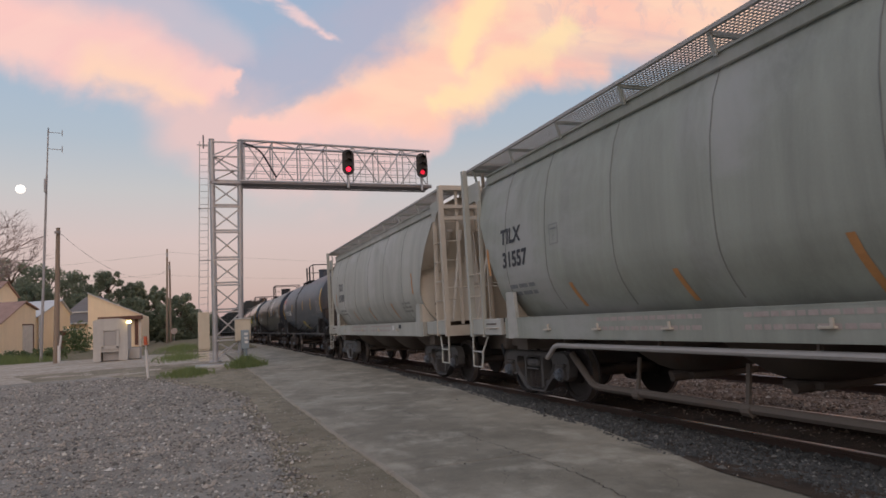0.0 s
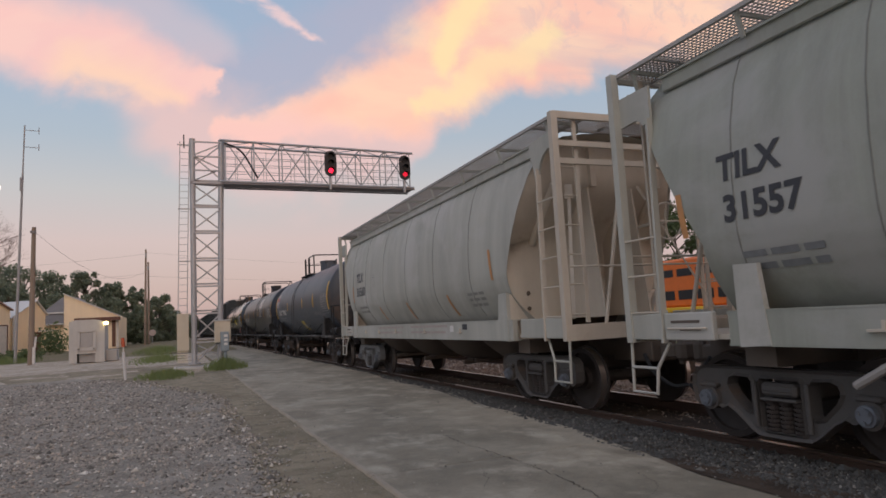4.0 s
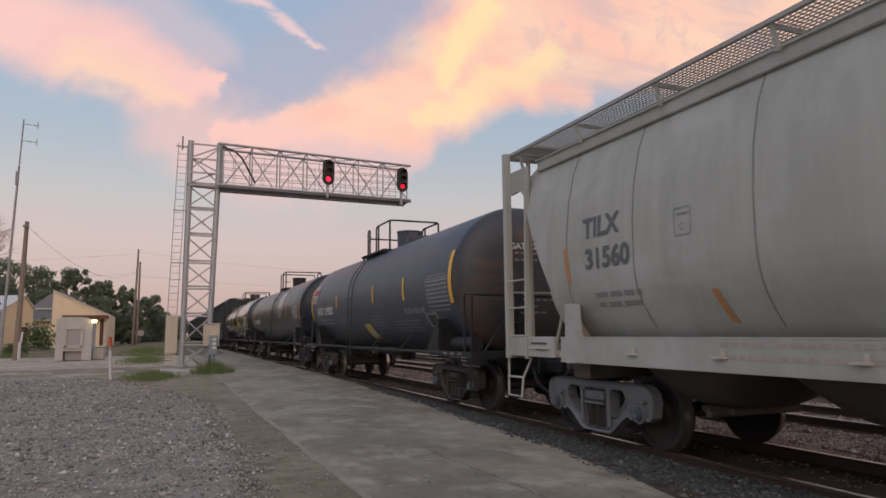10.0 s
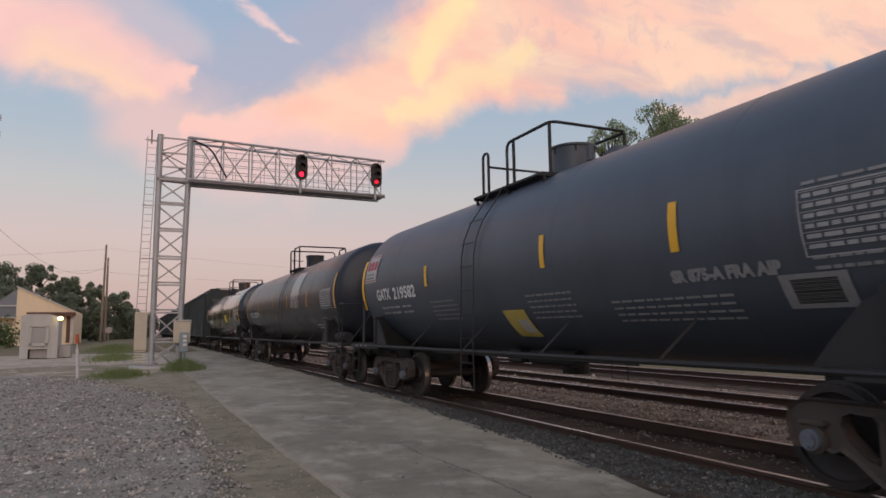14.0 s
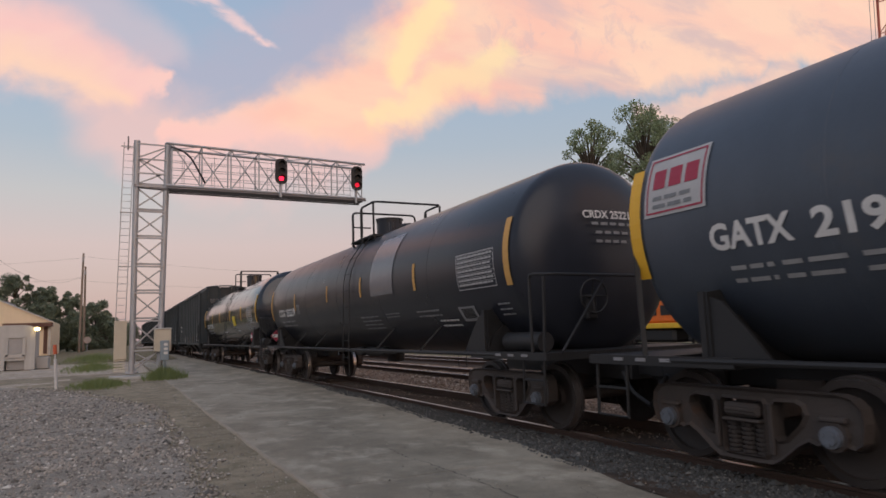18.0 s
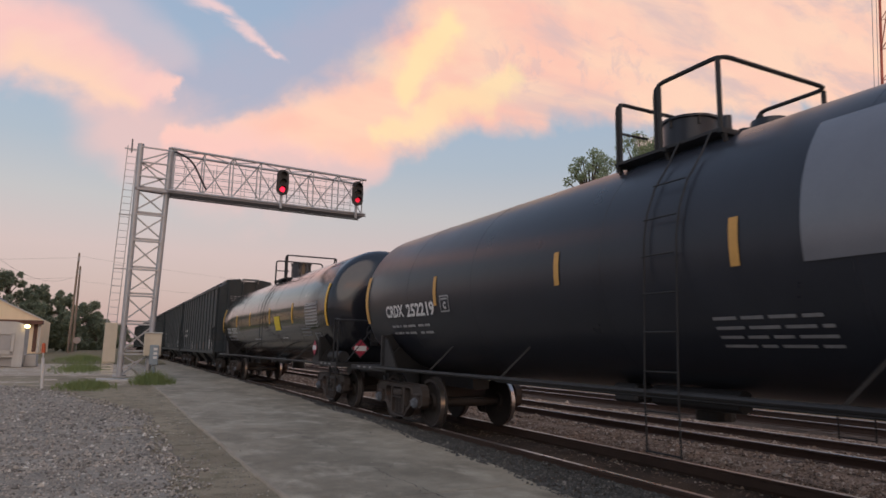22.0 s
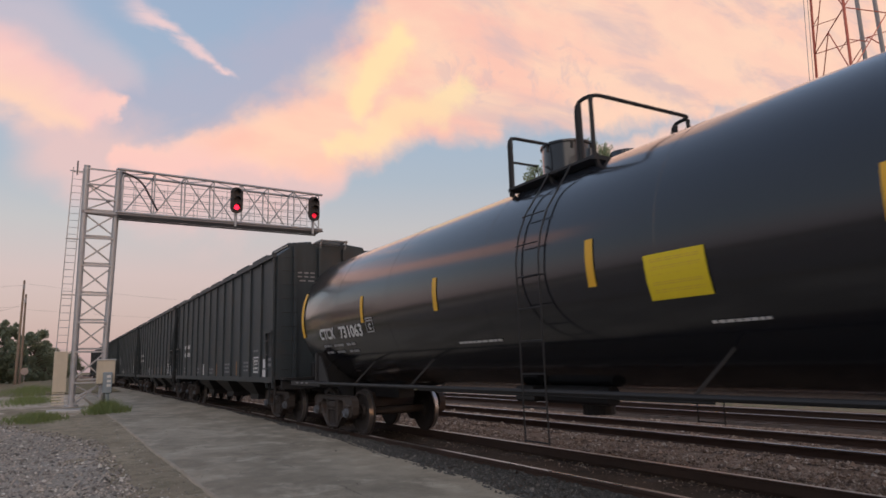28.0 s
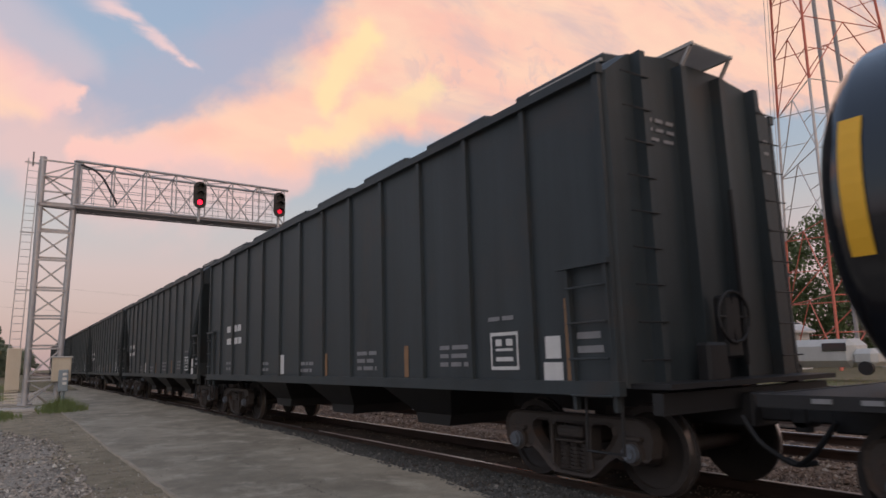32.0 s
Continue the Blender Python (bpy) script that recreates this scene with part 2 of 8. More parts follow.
def stones_paint(name, shades, rough=0.9):
    """Loose stone: every stone takes its own shade."""
    m = bpy.data.materials.new(name)
    m.use_nodes = True
    w = Wire(m.node_tree)
    geo = m.node_tree.nodes.new("ShaderNodeNewGeometry")
    shader = m.node_tree.nodes["Principled BSDF"]
    hue = w.ramp(geo.outputs["Random Per Island"], shades, smooth=False)
    place = w.node("ShaderNodeTexCoord").outputs["Object"]
    hue = w.mix(w.mul(w.noise(place, 60, 3), 0.35), hue, (0.12, 0.115, 0.105))
    w.put(shader.inputs["Base Color"], hue)
    shader.inputs["Roughness"].default_value = rough
    return m


def leaf_paint(name, dark, light, scale=0.5):
    m = bpy.data.materials.new(name)
    m.use_nodes = True
    w = Wire(m.node_tree)
    geo = m.node_tree.nodes.new("ShaderNodeNewGeometry")
    place = w.node("ShaderNodeTexCoord").outputs["Object"]
    shader = m.node_tree.nodes["Principled BSDF"]
    fac = w.add(w.mul(geo.outputs["Random Per Island"], 0.6), w.mul(w.noise(place, scale, 3), 0.5))
    w.put(shader.inputs["Base Color"], w.ramp(fac, [(0.1, dark), (0.9, light)], smooth=False))
    shader.inputs["Roughness"].default_value = 0.7
    through_leaf = w.node("ShaderNodeBsdfTranslucent", Color=w.ramp(fac, [(0.1, light), (0.9, light)], smooth=False))
    blend = w.node("ShaderNodeMixShader", Fac=0.4)
    w.put(blend.inputs[1], shader.outputs[0])
    w.put(blend.inputs[2], through_leaf.outputs[0])
    w.put(m.node_tree.nodes["Material Output"].inputs[0], blend.outputs[0])
    return m


def concrete_paint(name, colour, dark, pale):
    """Old concrete: broad damp stains, pale scuffs along the walk, fine speckle."""
    m = bpy.data.materials.new(name)
    m.use_nodes = True
    tree = m.node_tree
    w = Wire(tree)
    place = w.node("ShaderNodeTexCoord").outputs["Object"]
    shader = tree.nodes["Principled BSDF"]
    along = w.node("ShaderNodeMapping", Vector=place, Scale=(1.0, 0.7, 1.0)).outputs[0]
    broad, soft, fine = w.noise(along, 0.55, 8, 0.62, 0.15), w.noise(place, 3.1, 8, 0.7), w.noise(place, 70.0, 4, 0.7)
    hue = w.mix(w.mul(w.step(broad, 0.42, 0.58), 0.9), colour, dark)
    hue = w.mix(w.mul(w.step(w.noise(along, 1.4, 8, 0.66, 0.1), 0.49, 0.66), 0.75), hue, pale)
    spots = w.step(w.noise(place, 9.0, 5, 0.6), 0.60, 0.70)
    hue = w.mix(w.mul(spots, 0.30), hue, dark)
    value = w.add(w.add(1.0, w.mul(w.sub(soft, 0.5), 1.0)), w.mul(w.sub(fine, 0.5), 0.8))
    hue = w.node("ShaderNodeHueSaturation", Color=hue, Value=w.math("MAXIMUM", value, 0.3)).outputs[0]
    w.put(shader.inputs["Base Color"], hue)
    w.put(shader.inputs["Roughness"], w.math("MULTIPLY_ADD", soft, 0.3, 0.65))
    shader.inputs["Specular IOR Level"].default_value = 0.25
    relief = w.node("ShaderNodeBump", Strength=0.3, Distance=0.02, Height=w.add(fine, soft))
    tree.links.new(relief.outputs[0], shader.inputs["Normal"])
    return m


def dirt_paint(name, base, second, third):
    m = bpy.data.materials.new(name)
    m.use_nodes = True
    tree = m.node_tree
    w = Wire(tree)
    place = w.node("ShaderNodeTexCoord").outputs["Object"]
    shader = tree.nodes["Principled BSDF"]
    broad, soft, fine = w.noise(place, 0.35, 6, 0.65, 0.8), w.noise(place, 2.6, 6, 0.65), w.noise(place, 45.0, 4, 0.7)
    hue = w.mix(w.step(broad, 0.40, 0.58), base, second)
    hue = w.mix(w.mul(w.step(soft, 0.46, 0.64), 0.75), hue, third)
    hue = w.node("ShaderNodeHueSaturation", Color=hue, Value=w.math("MULTIPLY_ADD", fine, 1.1, 0.45)).outputs[0]
    w.put(shader.inputs["Base Color"], hue)
    shader.inputs["Roughness"].default_value = 0.95
    shader.inputs["Specular IOR Level"].default_value = 0.15
    relief = w.node("ShaderNodeBump", Strength=0.6, Distance=0.03, Height=w.add(fine, soft))
    tree.links.new(relief.outputs[0], shader.inputs["Normal"])
    return m


CONCRETE = concrete_paint("old_concrete", (0.31, 0.275, 0.212), (0.21, 0.186, 0.142), (0.42, 0.378, 0.30))
CRACK = paint("dirt_in_crack", (0.06, 0.052, 0.042), 0.95)
WORN_EDGE = paint("worn_pale_concrete_edge", (0.32, 0.275, 0.215), 0.9, 0, 0.3, 2.0, bump=0.3, tint=(0.27, 0.225, 0.165), tint_at=(0.50, 0.64))
SOIL = dirt_paint("packed_soil", (0.245, 0.208, 0.150), (0.33, 0.282, 0.205), (0.175, 0.156, 0.105))
GRIT = dirt_paint("dark_gravel_bed", (0.28, 0.255, 0.215), (0.34, 0.31, 0.265), (0.21, 0.19, 0.16))
PALE_GRAVEL = dirt_paint("pale_limestone_gravel", (0.45, 0.385, 0.31), (0.36, 0.30, 0.235), (0.60, 0.53, 0.44))
FAR_GROUND = dirt_paint("far_dry_ground", (0.24, 0.19, 0.13), (0.20, 0.17, 0.11), (0.13, 0.14, 0.06))
BED_TAN = dirt_paint("tan_ballast_bed", (0.235, 0.165, 0.12), (0.27, 0.195, 0.145), (0.14, 0.10, 0.075))
# dark ballast, its colour lowered further to carry the train's shadow
BED_DARK = dirt_paint("shade_darkened_ballast_bed", (0.072, 0.054, 0.042), (0.10, 0.074, 0.056), (0.042, 0.034, 0.028))
STONES_GREY = stones_paint("crushed_asphalt_stone", [(0.0, (0.10, 0.092, 0.081)), (0.35, (0.275, 0.25, 0.22)), (0.7, (0.41, 0.375, 0.325)), (0.92, (0.48, 0.415, 0.345)), (1.0, (0.74, 0.70, 0.63))])
# blue-grey stone, shades also lowered for the shadow beside the train
STONES_BLUE = stones_paint("blue_grey_ballast_stone", [(0.0, (0.020, 0.021, 0.021)), (0.5, (0.046, 0.049, 0.049)), (0.9, (0.085, 0.087, 0.083)), (1.0, (0.22, 0.21, 0.19))])
STONES_TAN = stones_paint("tan_ballast_stone", [(0.0, (0.11, 0.072, 0.05)), (0.5, (0.27, 0.185, 0.13)), (0.85, (0.38, 0.285, 0.215)), (1.0, (0.62, 0.54, 0.45))])
RAIL = paint("rusty_rail", (0.075, 0.046, 0.034), 0.75, 0.3, 0.3, 2.0, bump=0.2)
RAIL_HEAD = paint("polished_rail_head", (0.42, 0.38, 0.36), 0.28, 0.9, 0.15, 2.0, bump=0.05, squash=(1, 0.2, 1))
TIE = paint("creosoted_tie", (0.07, 0.05, 0.038), 0.9, 0, 0.35, 4.0, bump=0.5, squash=(1, 6, 6))
GALV = paint("galvanised_steel", (0.42, 0.42, 0.43), 0.5, 0.55, 0.18, 3.0, bump=0.06)
DULL_STEEL = paint("weathered_steel_deck", (0.24, 0.225, 0.225), 0.7, 0.3, 0.2, 4.0)
SIGNAL_BLACK = paint("black_signal_housing", (0.018, 0.018, 0.02), 0.5, 0, 0.2)
HOOD_BLACK = paint("matt_black_hood", (0.008, 0.008, 0.009), 0.95, 0, 0.1, bump=0)
RED_LAMP = glow("red_signal_light", (1.0, 0.015, 0.05), 2.6)
RED_DIM = glow("dim_red_signal_light", (0.9, 0.015, 0.05), 0.8)
BEIGE_BOX = paint("beige_painted_box", (0.56, 0.49, 0.38), 0.6, 0, 0.12, 2.0, streak=0.15)
GREY_BOX = paint("grey_painted_box", (0.48, 0.48, 0.46), 0.55, 0, 0.12, 2.0, streak=0.12)
METER = paint("blue_grey_meter_box", (0.25, 0.30, 0.33), 0.5, 0.1, 0.15)
BUNGALOW = paint("weathered_concrete_hut", (0.48, 0.462, 0.432), 0.85, 0, 0.16, 1.5, streak=0.15)
HATCH = paint("pale_grey_hatch", (0.36, 0.345, 0.33), 0.7, 0, 0.12)
STUCCO = paint("cream_stucco", (0.86, 0.70, 0.49), 0.9, 0, 0.08, 1.0, streak=0.08)
ROOF_GREY = paint("grey_shingle", (0.22, 0.23, 0.26), 0.8, 0, 0.2, 1.0, squash=(1, 1, 5))
ROOF_RUST = paint("rusty_sheet_roof", (0.34, 0.22, 0.18), 0.8, 0.1, 0.3, 1.0, streak=0.3)
ROOF_WHITE = paint("white_sheet_roof", (0.58, 0.58, 0.57), 0.6, 0.0, 0.12, 1.0)
TRIM_BROWN = paint("brown_fascia", (0.14, 0.07, 0.05), 0.8)
DOOR_WHITE = paint("white_door", (0.62, 0.58, 0.52), 0.7)
PANE = glassy("dark_pane")
WOOD_POLE = paint("weathered_pole", (0.25, 0.195, 0.15), 0.9, 0, 0.25, 3.0, bump=0.4, squash=(6, 6, 0.4))
POLE_GREY = paint("grey_mast", (0.34, 0.33, 0.33), 0.6, 0.3, 0.15)
WIRE_DARK = paint("dark_wire", (0.05, 0.045, 0.05), 0.8, bump=0)
POST_WHITE = paint("white_marker_post", (0.62, 0.60, 0.58), 0.5, 0, 0.1)
ORANGE_TOP = paint("orange_reflective", (0.52, 0.11, 0.045), 0.45, 0, 0.1)
BARK = paint("bark", (0.11, 0.085, 0.065), 0.95, 0, 0.3, 6.0, bump=0.8, squash=(3, 3, 0.6))
BARE = paint("bare_twigs", (0.30, 0.235, 0.215), 0.95, 0, 0.2, 3.0)
# far leaves: bluish haze of the distance mixed into the leaf colour
LEAF_FAR = leaf_paint("hazed_far_foliage", (0.125, 0.155, 0.115), (0.265, 0.305, 0.205))
# tall crowns: haze and light from behind lift this leaf colour
LEAF_TALL = leaf_paint("pale_hazed_tall_foliage", (0.16, 0.20, 0.12), (0.36, 0.42, 0.24))
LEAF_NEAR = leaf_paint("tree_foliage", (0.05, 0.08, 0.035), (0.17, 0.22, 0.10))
GRASS = leaf_paint("grass", (0.09, 0.12, 0.04), (0.24, 0.29, 0.11), 2.0)
TOWER_RED = paint("red_tower_steel", (0.60, 0.16, 0.11), 0.6, 0.1, 0.2)
TOWER_WHITE = paint("white_tower_steel", (0.60, 0.55, 0.53), 0.6, 0.1, 0.15)
LOCO_ORANGE = paint("orange_locomotive_paint", (0.72, 0.17, 0.03), 0.45, 0, 0.15)
LOCO_YELLOW = paint("yellow_locomotive_paint", (0.80, 0.50, 0.04), 0.45, 0, 0.15)
LOCO_BLACK = paint("black_locomotive_paint", (0.02, 0.02, 0.022), 0.5, 0, 0.2)
WARM_LAMP = glow("warm_wall_lamp", (1.0, 0.72, 0.25), 9.0)
MOONLIT = glow("pale_moon", (1.0, 0.93, 0.86), 1.1)
# rolling stock
HOPPER_GREY = paint("dusty_grey_hopper_paint", (0.40, 0.40, 0.355), 0.6, 0.0, 0.10, 0.7, streak=0.30, tint=(0.49, 0.485, 0.455), tint_at=(0.48, 0.66), bump=0.05)
HOPPER_GREEN = paint("dusty_green_grey_hopper_paint", (0.30, 0.315, 0.27), 0.6, 0.0, 0.12, 0.6, streak=0.30, tint=(0.39, 0.39, 0.37), tint_at=(0.48, 0.66), bump=0.05)
HOPPER_FRAME = paint("tan_hopper_frame_paint", (0.53, 0.475, 0.395), 0.65, 0.0, 0.12, 1.5, streak=0.15, tint=(0.34, 0.24, 0.16), tint_at=(0.58, 0.78))
SEAM_GREY = paint("dirt_in_weld_seam", (0.20, 0.20, 0.185), 0.75, 0, 0.3, 3.0)
HOPPER_UNDER = paint("rusty_hopper_chute", (0.12, 0.098, 0.08), 0.8, 0.0, 0.25, 1.5, tint=(0.13, 0.07, 0.045))
GRATING = paint("walkway_grating", (0.40, 0.38, 0.36), 0.7, 0.1, 0.15)
SIDEFRAME_GREY = paint("grey_cast_truck", (0.095, 0.09, 0.086), 0.75, 0.1, 0.25, 2.0, tint=(0.16, 0.11, 0.08), bump=0.3)
SIDEFRAME_PALE = paint("pale_grey_cast_truck", (0.20, 0.205, 0.21), 0.7, 0.1, 0.25, 2.0, tint=(0.13, 0.10, 0.08), bump=0.3)
SIDEFRAME_BROWN = paint("rusty_cast_truck", (0.068, 0.056, 0.050), 0.8, 0.1, 0.3, 2.0, tint=(0.13, 0.075, 0.05), bump=0.3)
WHEEL = paint("rusty_wheel", (0.045, 0.037, 0.033), 0.7, 0.2, 0.25, 2.0, bump=0.2)
TREAD = paint("bright_wheel_tread", (0.45, 0.42, 0.40), 0.3, 0.9, 0.1)
CAP_BLUE = paint("bearing_cap", (0.16, 0.18, 0.21), 0.5, 0.3, 0.2)
SPRING = paint("dark_spring", (0.055, 0.045, 0.04), 0.7, 0.2)
TANK_DUSTY = paint("dusty_black_tank_paint", (0.062, 0.076, 0.098), 0.42, 0.0, 0.2, 1.2, streak=0.15, tint=(0.085, 0.085, 0.09), bump=0.04)
TANK_BLACK = paint("black_tank_paint", (0.026, 0.029, 0.038), 0.30, 0.0, 0.2, 1.2, streak=0.12, bump=0.03, spec=0.34)
TANK_GLOSS = paint("glossy_black_tank_paint", (0.012, 0.013, 0.017), 0.15, 0.0, 0.15, 1.0, streak=0.1, bump=0.008, coat=0.6, rough_vary=0.05)
TANK_RUST = paint("rust_stained_tank_head", (0.055, 0.054, 0.058), 0.5, 0.0, 0.25, 0.9, streak=0.2, tint=(0.15, 0.088, 0.056), tint_at=(0.47, 0.64))
TANK_FRAME = paint("black_tank_underframe", (0.019, 0.019, 0.020), 0.6, 0.1, 0.25, 2.0)
COAL_CAR = paint("dark_grey_ribbed_car_paint", (0.041, 0.051, 0.056), 0.5, 0.0, 0.2, 1.0, streak=0.3, tint=(0.055, 0.052, 0.050), tint_at=(0.5, 0.7), spec=0.3)
PATCH_SILVER = paint("glossy_grey_band", (0.15, 0.155, 0.175), 0.24, 0.1, 0.12, spec=0.8, bump=0.01)
MARK_WHITE = paint("white_stencil_paint", (0.66, 0.65, 0.63), 0.6, 0, 0.12, 6.0, bump=0)
NOTICE_WHITE = paint("dusty_white_notice", (0.46, 0.455, 0.45), 0.6, 0, 0.2, 3.0, bump=0)
MARK_PALE = paint("worn_white_stencil", (0.24, 0.24, 0.245), 0.7, 0, 0.3, 8.0, bump=0)
MARK_DIM = paint("dusty_white_stencil", (0.33, 0.33, 0.33), 0.7, 0, 0.3, 8.0, bump=0)
MARK_DARK = paint("dark_stencil_paint", (0.045, 0.048, 0.055), 0.7, 0, 0.2, 6.0, bump=0)
MARK_DULL = paint("dull_dark_stencil", (0.13, 0.135, 0.14), 0.7, 0, 0.2, 6.0, bump=0)
MARK_GHOST = paint("nearly_worn_off_stencil", (0.27, 0.27, 0.25), 0.7, 0, 0.2, 8.0, bump=0)
MARK_FAINT = paint("faint_grey_stencil", (0.20, 0.21, 0.215), 0.7, 0, 0.3, 8.0, bump=0)
MARK_PINK = paint("faded_red_stencil", (0.40, 0.335, 0.305), 0.7, 0, 0.25, 8.0, bump=0)
MARK_YELLOW = paint("yellow_reflective_strip", (0.78, 0.43, 0.03), 0.45, 0, 0.08, 4.0, bump=0)
MARK_FADED = paint("faded_yellow_strip", (0.60, 0.33, 0.09), 0.6, 0, 0.2, 6.0, bump=0)
MARK_BROWN = paint("rusted_brown_strip", (0.27, 0.15, 0.075), 0.7, 0, 0.3, 6.0, bump=0)
MARK_ORANGE = paint("faded_orange_strip", (0.50, 0.24, 0.09), 0.6, 0, 0.2, 6.0, bump=0)
NOTICE_YELLOW = paint("dirty_yellow_notice", (0.55, 0.42, 0.10), 0.6, 0, 0.25, 5.0, bump=0)
PANEL_YELLOW = paint("bright_yellow_notice", (0.80, 0.60, 0.02), 0.5, 0, 0.06, bump=0)
MARK_RED = paint("red_logo_paint", (0.36, 0.03, 0.06), 0.5, 0, 0.1, bump=0)


# ---- mesh helpers ----
def part(name, bm, material, parent=None, label="", smooth=False, at=None):
    mesh = bpy.data.meshes.new(name)
    bmesh.ops.recalc_face_normals(bm, faces=bm.faces)
    if smooth:
        for f in bm.faces:
            f.smooth = True
    bm.to_mesh(mesh)
    bm.free()
    if smooth:
        mesh.set_sharp_from_angle(angle=radians(38))
    for m in material if isinstance(material, (list, tuple)) else [material]:
        mesh.materials.append(m)
    ob = new(name, mesh)
    if parent:
        ob.parent = parent
    if at is not None:
        ob.matrix_basis = at
    if label:
        ob["label"] = label
    return ob


def share(name, mesh, parent, at, label=""):
    ob = new(name, mesh)
    ob.parent, ob.matrix_basis = parent, at
    if label:
        ob["label"] = label
    return ob


def thing(name, label, category, group="", kind="", at=None):
    ob = new(name)
    ob.empty_display_size = 0.3
    if at is not None:
        ob.matrix_basis = at
    return tagged(ob, label, category, group, kind)


def box(bm, c, s, turn=None, bevel=0.0):
    out = bmesh.ops.create_cube(bm, size=1.0)["verts"]
    m = Matrix.Translation(c) @ (turn or Matrix()) @ Matrix.Diagonal((*s, 1))
    bmesh.ops.transform(bm, matrix=m, verts=out)
    if bevel:
        edges = list({e for v in out for e in v.link_edges})
        bmesh.ops.bevel(bm, geom=edges, offset=bevel, segments=1, affect="EDGES", profile=0.5)
    return bm


def B(c, s, bevel=0.0):
    return box(bmesh.new(), c, s, bevel=bevel)


def rod(bm, p, q, r, seg=8, r2=None):
    p, q = Vector(p), Vector(q)
    d = q - p
    m = Matrix.Translation((p + q) / 2) @ d.to_track_quat("Z", "Y").to_matrix().to_4x4()
    bmesh.ops.create_cone(bm, cap_ends=True, segments=seg, radius1=r, radius2=r if r2 is None else r2, depth=d.length, matrix=m)
    return bm


def beam(bm, p, q, wide, deep):
    p, q = Vector(p), Vector(q)
    d = q - p
    m = d.to_track_quat("Z", "Y").to_matrix().to_4x4()
    return box(bm, (p + q) / 2, (wide, deep, d.length), m)


def tube(bm, pts, r, seg=8):
    """A bent pipe as one skin: rings carried along the polyline, thinned in the bends by the mean direction."""
    pts = [Vector(p) for p in pts]
    ways = [(q - p).normalized() for p, q in zip(pts, pts[1:])]
    side = ways[0].orthogonal().normalized()
    loops = []
    for i, p in enumerate(pts):
        d = ways[0] if i == 0 else ways[-1] if i == len(pts) - 1 else (ways[i - 1] + ways[i]).normalized()
        side = (side - d * side.dot(d)).normalized()
        up = d.cross(side)
        loops.append([p + side * r * math.cos(6.2832 * k / seg) + up * r * math.sin(6.2832 * k / seg) for k in range(seg)])
    return rings(bm, loops)


def rounded(pts, cut, n=3):
    """Corners of a polyline turned into short arcs."""
    pts = [Vector(p) for p in pts]
    out = [pts[0]]
    for a, b, c in zip(pts, pts[1:], pts[2:]):
        p, q = b + (a - b).normalized() * cut, b + (c - b).normalized() * cut
        for i in range(n + 1):
            t = i / n
            out.append(p * (1 - t) ** 2 + b * 2 * t * (1 - t) + q * t * t)
    return out + [pts[-1]]


def slab(bm, outline, lo, hi, axis="x", holes=()):
    """A flat plate cut to an outline, with holes, between two heights along an axis."""
    def put(p, h):
        return {"x": (h, p[0], p[1]), "y": (p[0], h, p[1]), "z": (p[0], p[1], h)}[axis]
    loops, edges = [outline, *holes], []
    for lp in loops:
        vs = [bm.verts.new(put(p, lo)) for p in lp]
        edges += [bm.edges.new((a, b)) for a, b in zip(vs, vs[1:] + vs[:1])]
    made = bmesh.ops.triangle_fill(bm, use_beauty=True, edges=edges)["geom"]
    faces = [g for g in made if isinstance(g, bmesh.types.BMFace)]
    ext = bmesh.ops.extrude_face_region(bm, geom=faces)["geom"]
    shift = {"x": (hi - lo, 0, 0), "y": (0, hi - lo, 0), "z": (0, 0, hi - lo)}[axis]
    bmesh.ops.translate(bm, vec=shift, verts=[g for g in ext if isinstance(g, bmesh.types.BMVert)])
    return bm


def rings(bm, loops, close=True, cap=True):
    """Skin over a row of closed loops."""
    rows = [[bm.verts.new(p) for p in lp] for lp in loops]
    for r0, r1 in zip(rows, rows[1:]):
        n = len(r0)
        for i in range(n if close else n - 1):
            bm.faces.new((r0[i], r0[(i + 1) % n], r1[(i + 1) % n], r1[i]))
    if cap:
        bm.faces.new(rows[0])
        bm.faces.new(rows[-1])
    return bm


def writing(text, size, depth=0.0, bold=0.0):
    """The flat mesh of a line of writing: a list of points (along, up) and its faces."""
    curve = bpy.data.curves.new("line", "FONT")
    curve.body, curve.size, curve.resolution_u, curve.offset = text, size, 3, bold
    ob = bpy.data.objects.new("line", curve)
    scene.collection.objects.link(ob)
    mesh = bpy.data.meshes.new_from_object(ob.evaluated_get(bpy.context.evaluated_depsgraph_get()))
    pts, faces = [(v.co.x, v.co.y) for v in mesh.vertices], [tuple(p.vertices) for p in mesh.polygons]
    bpy.data.objects.remove(ob)
    bpy.data.curves.remove(curve)
    bpy.data.meshes.remove(mesh)
    return pts, faces


def flat_mesh(name, pts, faces, where, material, parent, label=""):
    mesh = bpy.data.meshes.new(name)
    mesh.from_pydata([where(*p) for p in pts], [], faces)
    mesh.materials.append(material)
    ob = new(name, mesh)
    ob.parent = parent
    if label:
        ob["label"] = label
    return ob


def patch_mesh(name, y0, y1, z0, z1, where, material, parent, label="", n=6):
    """A strip or panel laid on a curved side, y0 to y1 along, z0 to z1 up."""
    pts = [(y0 + (y1 - y0) * j, z0 + (z1 - z0) * i / n) for i in range(n + 1) for j in (0, 1)]
    faces = [(2 * i, 2 * i + 1, 2 * i + 3, 2 * i + 2) for i in range(n)]
    return flat_mesh(name, pts, faces, where, material, parent, label)


